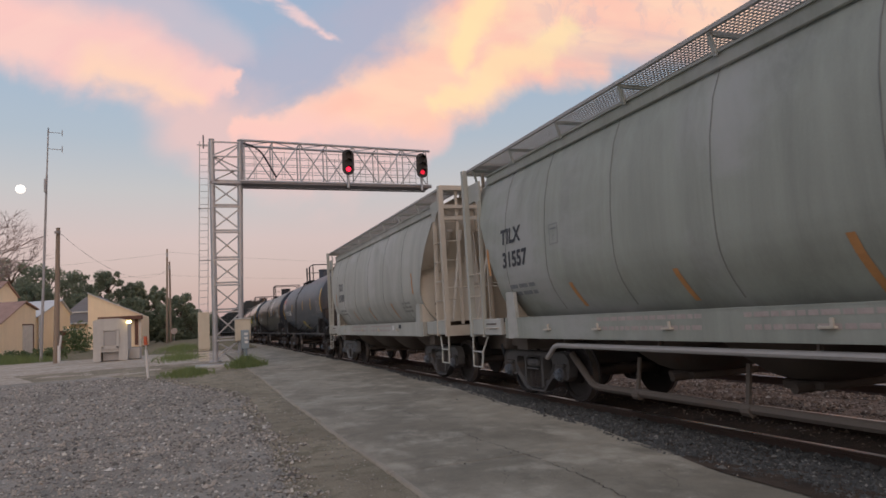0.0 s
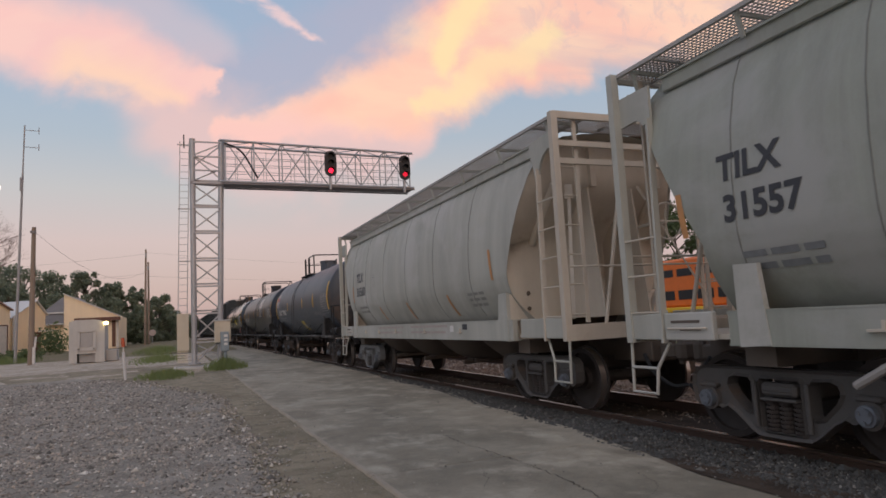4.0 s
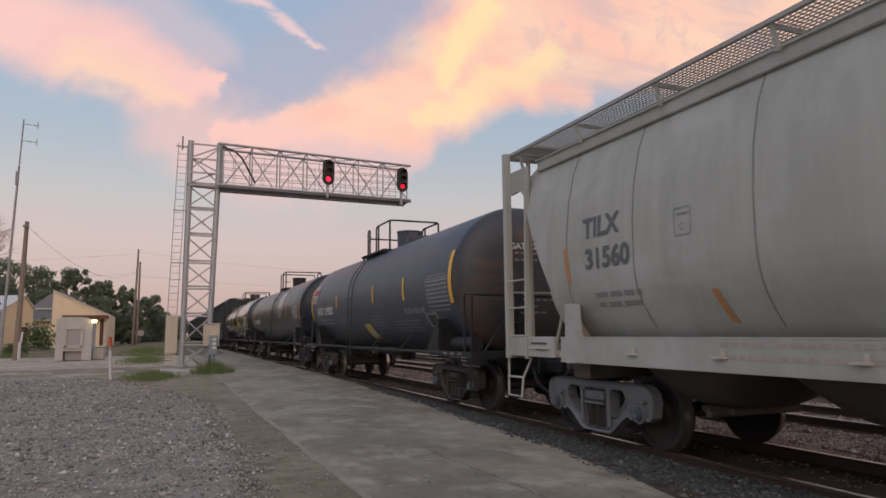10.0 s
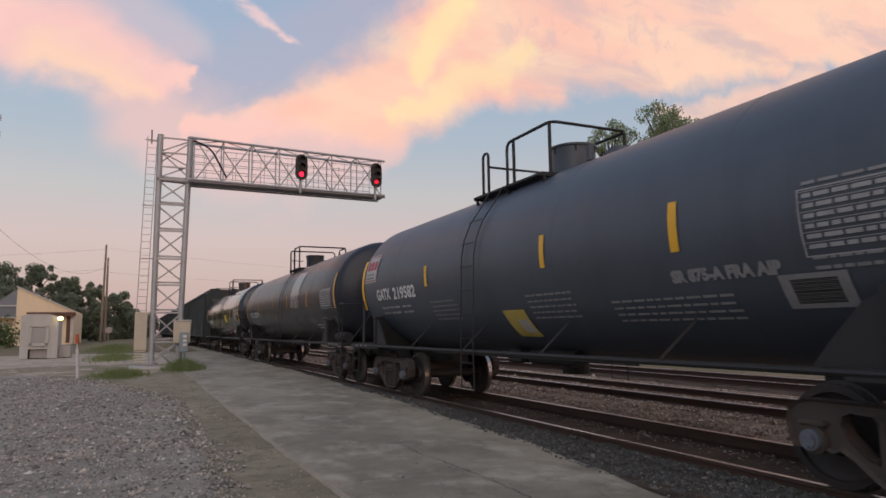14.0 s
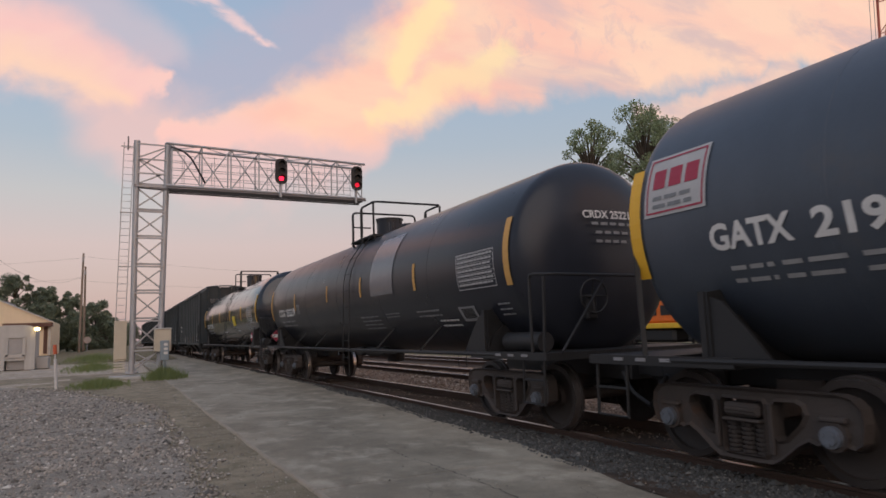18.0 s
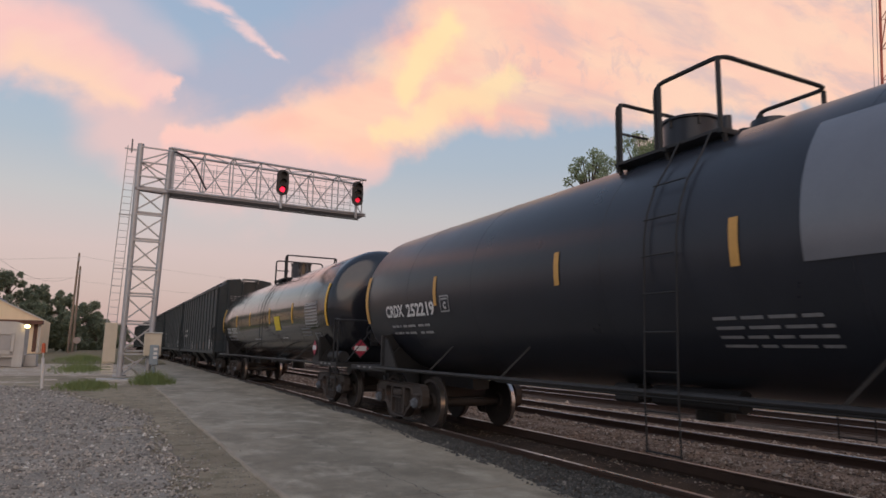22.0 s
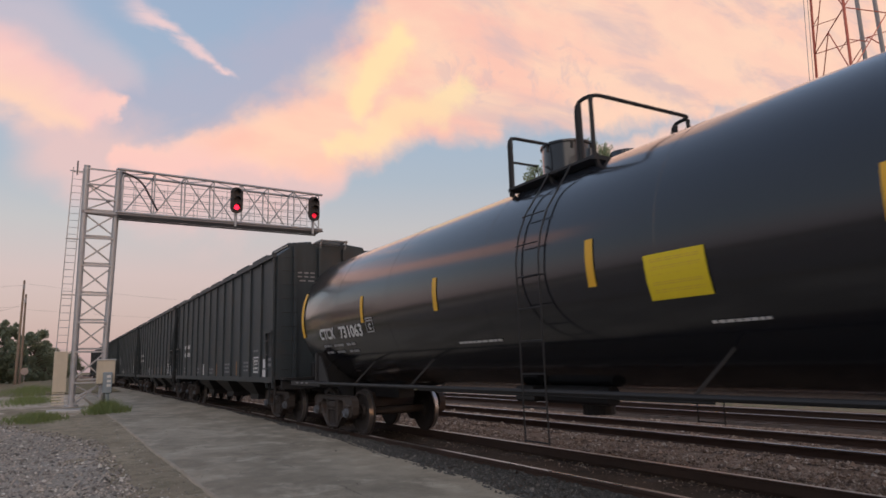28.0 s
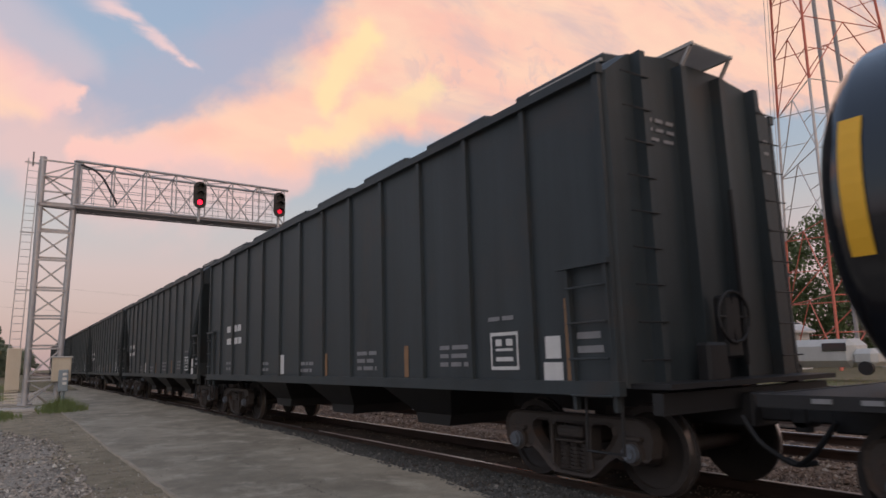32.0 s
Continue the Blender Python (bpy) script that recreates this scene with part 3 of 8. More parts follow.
def bars_mesh(name, y0, y1, z_top, rows, pitch, where, material, parent, label="", words=4, high=0.5, seed=1):
    """Writing too small to read, as rows of short bars."""
    rng = random.Random(seed)
    pts, faces = [], []
    for r in range(rows):
        y, z = y0, z_top - r * pitch
        while abs(y1 - y) > abs(y1 - y0) * 0.06:
            step = (y1 - y0) / words * rng.uniform(0.5, 1.2)
            e = y + step if abs(y1 - y) > abs(step) else y1
            k = len(pts)
            pts += [(y, z), (e, z), (e, z - pitch * high), (y, z - pitch * high)]
            faces.append((k, k + 1, k + 2, k + 3))
            y = e + (y1 - y0) / words * 0.18
            if (y1 - y) * (y1 - y0) <= 0:
                break
    return tagged(flat_mesh(name, pts, faces, where, material, parent, label), kind="stuff")


def stones(name, x0, x1, y0, y1, count, size, ground, material, label, seed, near=0.0):
    """Loose stones lying on the ground, more of them where y is small."""
    rng = np.random.default_rng(seed)
    base = np.array([(1, 0, 0), (-1, 0, 0), (0, 1, 0), (0, -1, 0), (0, 0, 0.75), (0, 0, -0.6)], float)
    tri = np.array([(0, 2, 4), (2, 1, 4), (1, 3, 4), (3, 0, 4), (2, 0, 5), (1, 2, 5), (3, 1, 5), (0, 3, 5)])
    u = rng.random(count)
    ys = y0 + (y1 - y0) * u ** (1 + near)
    xs = x0 + (x1 - x0) * rng.random(count)
    keep = np.array([ground(x, y) is not None for x, y in zip(xs, ys)])
    xs, ys = xs[keep], ys[keep]
    n = len(xs)
    zs = np.array([ground(x, y) for x, y in zip(xs, ys)])
    s = size * rng.lognormal(0, 0.35, n)
    shape = base[None] * (s[:, None] * 1)[:, :, None] * rng.uniform(0.55, 1.25, (n, 6, 1)) * rng.uniform(0.7, 1.3, (n, 1, 3))
    ang = rng.random(n) * 6.283
    c, sn = np.cos(ang)[:, None], np.sin(ang)[:, None]
    px, py = shape[:, :, 0] * c - shape[:, :, 1] * sn, shape[:, :, 0] * sn + shape[:, :, 1] * c
    verts = np.stack([px + xs[:, None], py + ys[:, None], shape[:, :, 2] + zs[:, None] + s[:, None] * 0.25], 2).reshape(-1, 3)
    faces = (tri[None] + (np.arange(n) * 6)[:, None, None]).reshape(-1, 3)
    mesh = bpy.data.meshes.new(name)
    mesh.from_pydata(verts.tolist(), [], faces.tolist())
    mesh.materials.append(material)
    return tagged(new(name, mesh), label, "gravel", kind="stuff")


# ---- ground and track ----
XC, RAIL_Z = 6.466, -0.022     # the train's track: its middle, and the top of its rails


def rise(y):
    """The land lifts a little beyond the crossing."""
    t = min(max((y - 46) / 34, 0), 1)
    return 0.32 * t * t * (3 - 2 * t)


def sheet(name, x0, x1, y0, y1, nx, ny, height, material, label, parent=None):
    bm = bmesh.new()
    vs = [[bm.verts.new((x0 + (x1 - x0) * i / nx, y0 + (y1 - y0) * j / ny, height(x0 + (x1 - x0) * i / nx, y0 + (y1 - y0) * j / ny))) for i in range(nx + 1)] for j in range(ny + 1)]
    for j in range(ny):
        for i in range(nx):
            bm.faces.new((vs[j][i], vs[j][i + 1], vs[j + 1][i + 1], vs[j + 1][i]))
    ob = part(name, bm, material, parent, smooth=True)
    return tagged(ob, label, "ground", kind="structure")


def land(x, y):
    return (-0.35 if x > 4.2 else -0.12) + (rise(y) if x < 3 else 0) * 1.0


bm = bmesh.new()
xs = [-2500, -400, -120, -60, -30, -12, -6, -2, 1, 3, 4.2, 4.6, 20, 60, 150, 500, 2500]
ys = [-2500, -300, -60, -20, 0, 20, 40, 46, 50, 55, 60, 66, 72, 80, 100, 150, 300, 700, 2500]
grid = [[bm.verts.new((x, y, land(x, y))) for x in xs] for y in ys]
for j in range(len(ys) - 1):
    for i in range(len(xs) - 1):
        bm.faces.new((grid[j][i], grid[j][i + 1], grid[j + 1][i + 1], grid[j + 1][i]))
tagged(part("ground", bm, FAR_GROUND, smooth=True), "dry bare ground with thin grass, flat to the horizon", "ground", kind="structure")


def wob(y, k=0.0):
    return 0.10 * math.sin(y * 0.9 + k) + 0.06 * math.sin(y * 2.3 + 1.7 * k) + 0.03 * math.sin(y * 6.1 + k)


def strip(name, left, right, y0, y1, n, z, material, label, category="ground", thick=0.0, cross=6):
    bm = bmesh.new()
    rows = []
    for j in range(n + 1):
        y = y0 + (y1 - y0) * (j / n) ** 1.6
        a, b = left(y), right(y)
        rows.append([bm.verts.new((a + (b - a) * i / cross, y, z(a + (b - a) * i / cross, y))) for i in range(cross + 1)])
    for r0, r1 in zip(rows, rows[1:]):
        for i in range(cross):
            bm.faces.new((r0[i], r0[i + 1], r1[i + 1], r1[i]))
    if thick:
        geom = bmesh.ops.extrude_face_region(bm, geom=bm.faces[:])["geom"]
        bmesh.ops.translate(bm, vec=(0, 0, -thick), verts=[g for g in geom if isinstance(g, bmesh.types.BMVert)])
    return tagged(part(name, bm, material, smooth=False), label, category, kind="structure")


# concrete platform beside the track, cast in bays
def bend(y, points):
    """Straight from point to point."""
    return float(np.interp(y, [p[0] for p in points], [p[1] for p in points]))


def pave_left(y):
    return 1.655 + 0.012 * math.sin(y * 1.3) + 0.02 * math.sin(y * 0.37)


def pave_right(y):
    return bend(y, ((-40, 3.9), (0, 3.92), (3.85, 4.13), (4.84, 4.22), (7.1, 4.47), (11.56, 4.86), (22, 5.30), (70, 5.38))) + 0.05 * math.sin(y * 1.1) + 0.03 * math.sin(y * 3.7)


pavement = thing("pavement", "worn grey concrete platform cast in bays beside the track", "pavement", kind="structure")
BAYS = [-40.0, -6.0, 6.2, 19.6, 33.0, 46.0, 70.0]
for i, (ya, yb) in enumerate(zip(BAYS, BAYS[1:])):
    bm = bmesh.new()
    n = 40
    top = []
    for j in range(n + 1):
        y = ya + 0.006 + (yb - ya - 0.012) * j / n
        l, r = pave_left(y) + 0.05, pave_right(y)
        top.append([bm.verts.new((l + (r - l) * k / 6, y, 0.004 * noise.noise((l + k, y * 0.6, 0)))) for k in range(7)])
    for r0, r1 in zip(top, top[1:]):
        for k in range(6):
            bm.faces.new((r0[k], r0[k + 1], r1[k + 1], r1[k]))
    geom = bmesh.ops.extrude_face_region(bm, geom=bm.faces[:])["geom"]
    bmesh.ops.translate(bm, vec=(0, 0, -0.22), verts=[g for g in geom if isinstance(g, bmesh.types.BMVert)])
    part("concrete_bay", bm, CONCRETE, pavement)
    # the pale arris along the outer side, worn in bites
    bm = bmesh.new()
    rows = []
    for j in range(121):
        y = ya + 0.01 + (yb - ya - 0.02) * j / 120
        l = pave_left(y) + 0.045 * max(0, noise.noise((y * 2.1, 4, 0))) + 0.02 * noise.noise((y * 7, 1, 0))
        r = pave_left(y) + 0.050
        rows.append([bm.verts.new(p) for p in ((min(l, r - 0.01), y, -0.018), (min(l + 0.012, r - 0.004), y, 0.001), (r, y, 0.004), (r, y, -0.15), (min(l, r - 0.01), y, -0.15))])
    for r0, r1 in zip(rows, rows[1:]):
        for k in range(5):
            bm.faces.new((r0[k], r0[(k + 1) % 5], r1[(k + 1) % 5], r1[k]))
    part("worn_edge", bm, WORN_EDGE, pavement, "pale worn edge of the concrete")


def crack(points, wide, seed):
    """A ragged crack, a thin dark sliver just over the concrete."""
    rng = random.Random(seed)
    bm = bmesh.new()
    rows = []
    for (xa, ya), (xb, yb) in zip(points, points[1:]):
        for j in range(14):
            t = j / 14
            x, y = xa + (xb - xa) * t + rng.uniform(-1, 1) * 0.022, ya + (yb - ya) * t
            h = wide * rng.uniform(0.25, 1.0) * (1.8 if rng.random() < 0.08 else 1)
            rows.append((bm.verts.new((x - h, y, 0.0065)), bm.verts.new((x + h, y, 0.0065))))
    for r0, r1 in zip(rows, rows[1:]):
        bm.faces.new((r0[0], r0[1], r1[1], r1[0]))
    part("crack", bm, CRACK, pavement, "dark ragged crack in the concrete")


crack([(3.07, 7.75), (3.04, 7.35), (3.03, 7.02)], 0.006, 1)
crack([(3.04, 7.0), (3.08, 6.6), (3.10, 6.0), (3.11, 5.4), (3.06, 4.8), (2.98, 4.2), (2.99, 3.4)], 0.005, 4)
crack([(3.0, 12.6), (3.02, 10.4), (3.06, 8.6)], 0.003, 5)
crack([(2.64, 5.74), (2.52, 5.40), (2.38, 5.19)], 0.003, 2)
crack([(3.75, 4.9), (3.60, 4.45), (3.35, 4.25)], 0.003, 3)

# packed soil shoulder, dark gravel yard, pale crossing road
strip("soil_shoulder", lambda y: -0.4 if y < 12 else -0.4 - (y - 12) * 0.33, lambda y: pave_left(y) + 0.03, -6, 34, 110,
      lambda x, y: -0.022 + 0.014 * noise.noise((x * 1.3, y * 0.5, 3)) + 0.010 * noise.noise((x * 5, y * 3, 1)), SOIL,
      "packed brown soil shoulder along the concrete", cross=14)


def gravel_edge(y):
    return bend(y, ((-40, 0.95), (5.7, 0.98), (9.2, 1.02), (12.7, 1.10), (15, 1.02), (16.85, 0.80), (19, 0.2), (22.8, -0.95), (26, -2.2), (28, -3.2))) + wob(y, 0.5) * 0.7


strip("gravel_yard", lambda y: -40.0, gravel_edge, -6, 27.5, 90,
      lambda x, y: -0.012 + 0.012 * noise.noise((x * 2.5, y * 2.5, 9)) - (0.05 if x > gravel_edge(y) - 0.3 else 0), GRIT, "loose dark gravel yard", cross=110)
strip("gravel_yard_back", lambda y: -40.0, gravel_edge, -40, -5.98, 20, lambda x, y: -0.012 - (0.05 if x > 0.3 else 0), GRIT, "loose dark gravel yard", cross=30)
strip("soil_shoulder_back", lambda y: -0.4, lambda y: pave_left(y) + 0.03, -40, -5.98, 20, lambda x, y: -0.022, SOIL, "packed brown soil shoulder along the concrete")
strip("crossing_road", lambda y: -40.0, lambda y: 1.0 - (y - 24) * 0.05 + wob(y, 2) if y < 30 else 1.55, 26.3, 52, 40,
      lambda x, y: -0.025 + rise(y) + 0.012 * noise.noise((x * 1.1, y * 1.1, 4)), PALE_GRAVEL, "pale crushed limestone crossing road", cross=40)
strip("far_road", lambda y: -2.4 - (y - 52) * 0.02, lambda y: 4.2, 51.8, 180, 20, lambda x, y: -0.02 + rise(y) + 0.05, FAR_GROUND, "tan dirt road beside the track", cross=6)


# track beds, ties and rails
def rail_bm(x, y0, y1):
    prof = [(-0.070, -0.170), (0.070, -0.170), (0.070, -0.158), (0.012, -0.140), (0.012, -0.045), (0.036, -0.035), (0.036, -0.006), (0.028, 0.0), (-0.028, 0.0),
            (-0.036, -0.006), (-0.036, -0.035), (-0.012, -0.045), (-0.012, -0.140), (-0.070, -0.158)]
    bm = bmesh.new()
    rings(bm, [[(x + px, y, pz) for px, pz in prof] for y in (y0, y1)])
    for f in bm.faces:
        c = f.calc_center_median()
        f.material_index = 1 if c.z > -0.004 else 0
    return bm


def track(name, xc, zr, y0, y1, bed_mat, label, bed_half=1.75):
    t = thing(name, label, "railway track", kind="structure", at=pose(0, 0, zr))
    for sx in (-0.755, 0.755):
        part("rail", rail_bm(xc + sx, y0, y1), [RAIL, RAIL_HEAD], t, "rusty steel rail with a polished head")
    bm = bmesh.new()
    pr = [(-bed_half - 0.6, -0.45), (-bed_half, -0.24), (-1.25, -0.175), (-0.7, -0.165), (0, -0.15), (0.7, -0.165), (1.25, -0.175), (bed_half, -0.22), (bed_half + 0.6, -0.40)]
    rings(bm, [[(xc + px, y, pz) for px, pz in pr] for y in (y0, y1)], close=False, cap=False)
    part("ballast_bed", bm, bed_mat, t)
    return t


track("track_main", XC, RAIL_Z, -60, 420, BED_DARK, "main railway track under the train, bed colour darkened for its shade")
track("track_second", 10.84, RAIL_Z, -60, 420, BED_TAN, "second railway track on tan ballast", 2.1)
track("track_siding", 15.2, RAIL_Z, -60, 420, BED_DARK, "third railway track with rusty rails", 2.0)

# ---- rolling stock ----
def side_frame():
    """Cast truck side: level top chord, two rounded windows, a spring pocket, a narrow foot; the web lies below its rims."""
    half_out = [(0.0, 0.80), (0.95, 0.80), (1.06, 0.77), (1.13, 0.70), (1.15, 0.58), (1.12, 0.42), (1.06, 0.37), (1.00, 0.38), (0.97, 0.52), (0.90, 0.57), (0.82, 0.52), (0.79, 0.38),
                (0.73, 0.36), (0.66, 0.39), (0.55, 0.33), (0.38, 0.19), (0.29, 0.14), (0.0, 0.135)]
    out = half_out + [(-y, z) for y, z in reversed(half_out[1:-1])]
    tri = [(0.33, 0.66), (0.36, 0.70), (0.55, 0.71), (0.62, 0.68), (0.64, 0.61), (0.59, 0.52), (0.43, 0.37), (0.36, 0.35), (0.33, 0.39)]
    mid = [(-0.22, 0.70), (0.22, 0.70), (0.24, 0.67), (0.24, 0.22), (0.21, 0.19), (-0.21, 0.19), (-0.24, 0.22), (-0.24, 0.67)]
    bm = bmesh.new()
    slab(bm, out, -0.085, 0.065, "x", [tri, [(-y, z) for y, z in reversed(tri)], mid])
    face = [f for f in bm.faces if abs(f.normal.x) > 0.9 and f.calc_center_median().x < 0]
    bmesh.ops.inset_region(bm, faces=face, thickness=0.030, depth=0.0, use_even_offset=False)
    bmesh.ops.translate(bm, vec=(0.035, 0, 0), verts=list({v for f in face for v in f.verts}))
    for s in (-1, 1):   # bearing housings in the jaws, key lugs over them
        rod(bm, (-0.10, s * 0.89, 0.457), (0.10, s * 0.89, 0.457), 0.125, 20)
        box(bm, (-0.03, s * 0.89, 0.595), (0.17, 0.24, 0.05), bevel=0.015)
        box(bm, (-0.08, s * 0.30, 0.45), (0.03, 0.05, 0.46), bevel=0.01)
    box(bm, (-0.03, 0, 0.60), (0.17, 0.40, 0.13), bevel=0.03)
    box(bm, (-0.10, 0, 0.60), (0.05, 0.34, 0.035), bevel=0.01)
    box(bm, (-0.04, 0, 0.505), (0.16, 0.42, 0.03), bevel=0.01)
    return bm


def wheelset_bm():
    bm = bmesh.new()
    prof = [(0.66, 0.07), (0.665, 0.15), (0.70, 0.17), (0.715, 0.34), (0.69, 0.38), (0.688, 0.485), (0.720, 0.485), (0.728, 0.458), (0.82, 0.452), (0.826, 0.385),
            (0.79, 0.375), (0.765, 0.33), (0.775, 0.17), (0.83, 0.15), (0.835, 0.085), (1.02, 0.08)]
    n = 32
    for s in (-1, 1):
        rows = [[(s * x, r * math.cos(6.2832 * i / n), r * math.sin(6.2832 * i / n)) for i in range(n)] for x, r in prof]
        rings(bm, rows)
    rod(bm, (-0.7, 0, 0), (0.7, 0, 0), 0.085, 12)
    for f in bm.faces:
        c = f.calc_center_median()
        if 0.725 < abs(c.x) < 0.822 and f.calc_area() > 1e-4 and (c.y ** 2 + c.z ** 2) ** 0.5 > 0.44:
            f.material_index = 1
    return bm


def cap_bm():
    bm = bmesh.new()
    rod(bm, (-0.03, 0, 0), (0.05, 0, 0), 0.092, 18)
    rod(bm, (-0.055, 0, 0), (-0.028, 0, 0), 0.068, 18)
    for k in range(3):
        a = 2.094 * k + 0.5
        rod(bm, (-0.07, 0.05 * math.cos(a), 0.05 * math.sin(a)), (-0.05, 0.05 * math.cos(a), 0.05 * math.sin(a)), 0.018, 6)
    return bm


def spring_bm():
    bm = bmesh.new()
    for y in (-0.155, 0.0, 0.155):
        for k in range(7):
            rod(bm, (0, y, 0.20 + k * 0.042), (0, y, 0.226 + k * 0.042), 0.078, 14)
        rod(bm, (0, y, 0.17), (0, y, 0.52), 0.055, 8)
    return bm


SIDE_MESH = {}


def mesh_of(key, bm, mats, smooth=False):
    """Shared mesh data, made once."""
    if key not in SIDE_MESH:
        ob = part(key, bm(), mats, smooth=smooth)
        SIDE_MESH[key] = ob.data
        bpy.data.objects.remove(ob)
    return SIDE_MESH[key]


SPIN = []   # wheelsets that turn, with their axle's place in the truck


def truck(car, y, frame_mat, tag):
    bm = bmesh.new()
    box(bm, (0, 0, 0.60), (2.0, 0.34, 0.24), bevel=0.03)
    box(bm, (0, 0, 0.76), (0.5, 0.5, 0.12))
    for s in (-1, 1):
        beam(bm, (-0.78, s * 0.42, 0.42), (0.78, s * 0.42, 0.42), 0.10, 0.12)   # brake beams
        for e in (-1, 1):
            box(bm, (e * 0.76, s * 0.43, 0.46), (0.10, 0.06, 0.26))
    t = part("truck", bm, frame_mat, car, "cast steel four-wheel truck", at=pose(0, y, 0))
    for s in (-1, 1):
        share("side_frame", mesh_of("side_frame_" + tag, side_frame, frame_mat), t, pose(s * 1.03, 0, 0, 0, 0, 0 if s < 0 else 180))
        tagged(share("spring_pack", mesh_of("springs", spring_bm, SPRING), t, pose(s * 1.02, 0, 0)), kind="stuff")
        for e in (-1, 1):
            share("bearing_cap", mesh_of("bearing_cap", cap_bm, CAP_BLUE, True), t, pose(s * 1.15, e * 0.89, 0.457, 0, 0, 0 if s < 0 else 180))
    for e in (-1, 1):
        w = share("wheelset", mesh_of("wheelset", wheelset_bm, [WHEEL, TREAD], True), t, pose(0, e * 0.89, 0.457))
        SPIN.append((w, e * 0.89))
    return t


def coupler(car, half, s, mat):
    bm = bmesh.new()
    box(bm, (0, s * (half - 0.35), 0.86), (0.45, 0.9, 0.34), bevel=0.02)
    box(bm, (0, s * (half + 0.20), 0.84), (0.16, 0.40, 0.18), bevel=0.02)
    box(bm, (0.06, s * (half + 0.48), 0.84), (0.30, 0.20, 0.28), bevel=0.05)
    rod(bm, (0, s * (half + 0.44), 0.66), (0, s * (half + 0.44), 1.04), 0.05, 10)
    part("coupler", bm, mat, car)
    bm = bmesh.new()
    tube(bm, rounded([(-0.3, s * (half + 0.02), 0.80), (-0.32, s * (half + 0.2), 0.55), (-0.2, s * (half + 0.45), 0.36), (-0.1, s * (half + 0.62), 0.40)], 0.1), 0.028, 8)
    part("air_hose", bm, TANK_FRAME, car)


def rungs(bm, p0, p1, across, n, r=0.011):
    for k in range(n):
        c = Vector(p0).lerp(Vector(p1), (k + 0.5) / n)
        rod(bm, c, c + Vector(across), r, 6)


HOP = [(0.0, 4.27), (0.45, 4.25), (0.85, 4.19), (1.08, 4.08), (1.27, 3.88), (1.40, 3.58), (1.50, 3.15), (1.545, 2.7), (1.552, 2.35), (1.545, 2.12), (1.515, 1.95), (1.455, 1.79), (1.36, 1.63), (1.25, 1.48), (1.16, 1.36)]


def hop_side(z):
    for (x0, z0), (x1, z1) in zip(HOP, HOP[1:]):
        if z1 <= z <= z0:
            return x0 + (x1 - x0) * (z0 - z) / (z0 - z1)
    return 1.31


NEAR_EDGE = [(4.30, 0.78), (3.95, 0.86), (3.45, 1.08), (2.85, 1.36), (2.15, 1.65), (1.80, 1.67), (1.58, 1.60), (1.30, 1.42)]


def hop_end(z, s):
    """How far the edge of the side sheet lies inside the end of the car; s: -1 the leading end, 1 the other."""
    if s < 0:
        for (z0, d0), (z1, d1) in zip(NEAR_EDGE, NEAR_EDGE[1:]):
            if z1 <= z <= z0:
                return d0 + (d1 - d0) * (z0 - z) / (z0 - z1)
        return 1.36
    return 0.42 + max(0, 3.6 - z) * 0.58 if z > 2.08 else 1.31


def slope_end(z, s):
    """The end sheet: upright at the top, then sloping in under itself, then a low upright bulkhead."""
    if s > 0:
        return hop_end(z, s) + 0.30
    return 0.93 if z > 3.44 else 0.95 + (3.44 - z) / 0.80 * 0.80 if z > 2.64 else 1.74


def on_hopper(y, z):
    return (-hop_side(z) - 0.008, y, z)


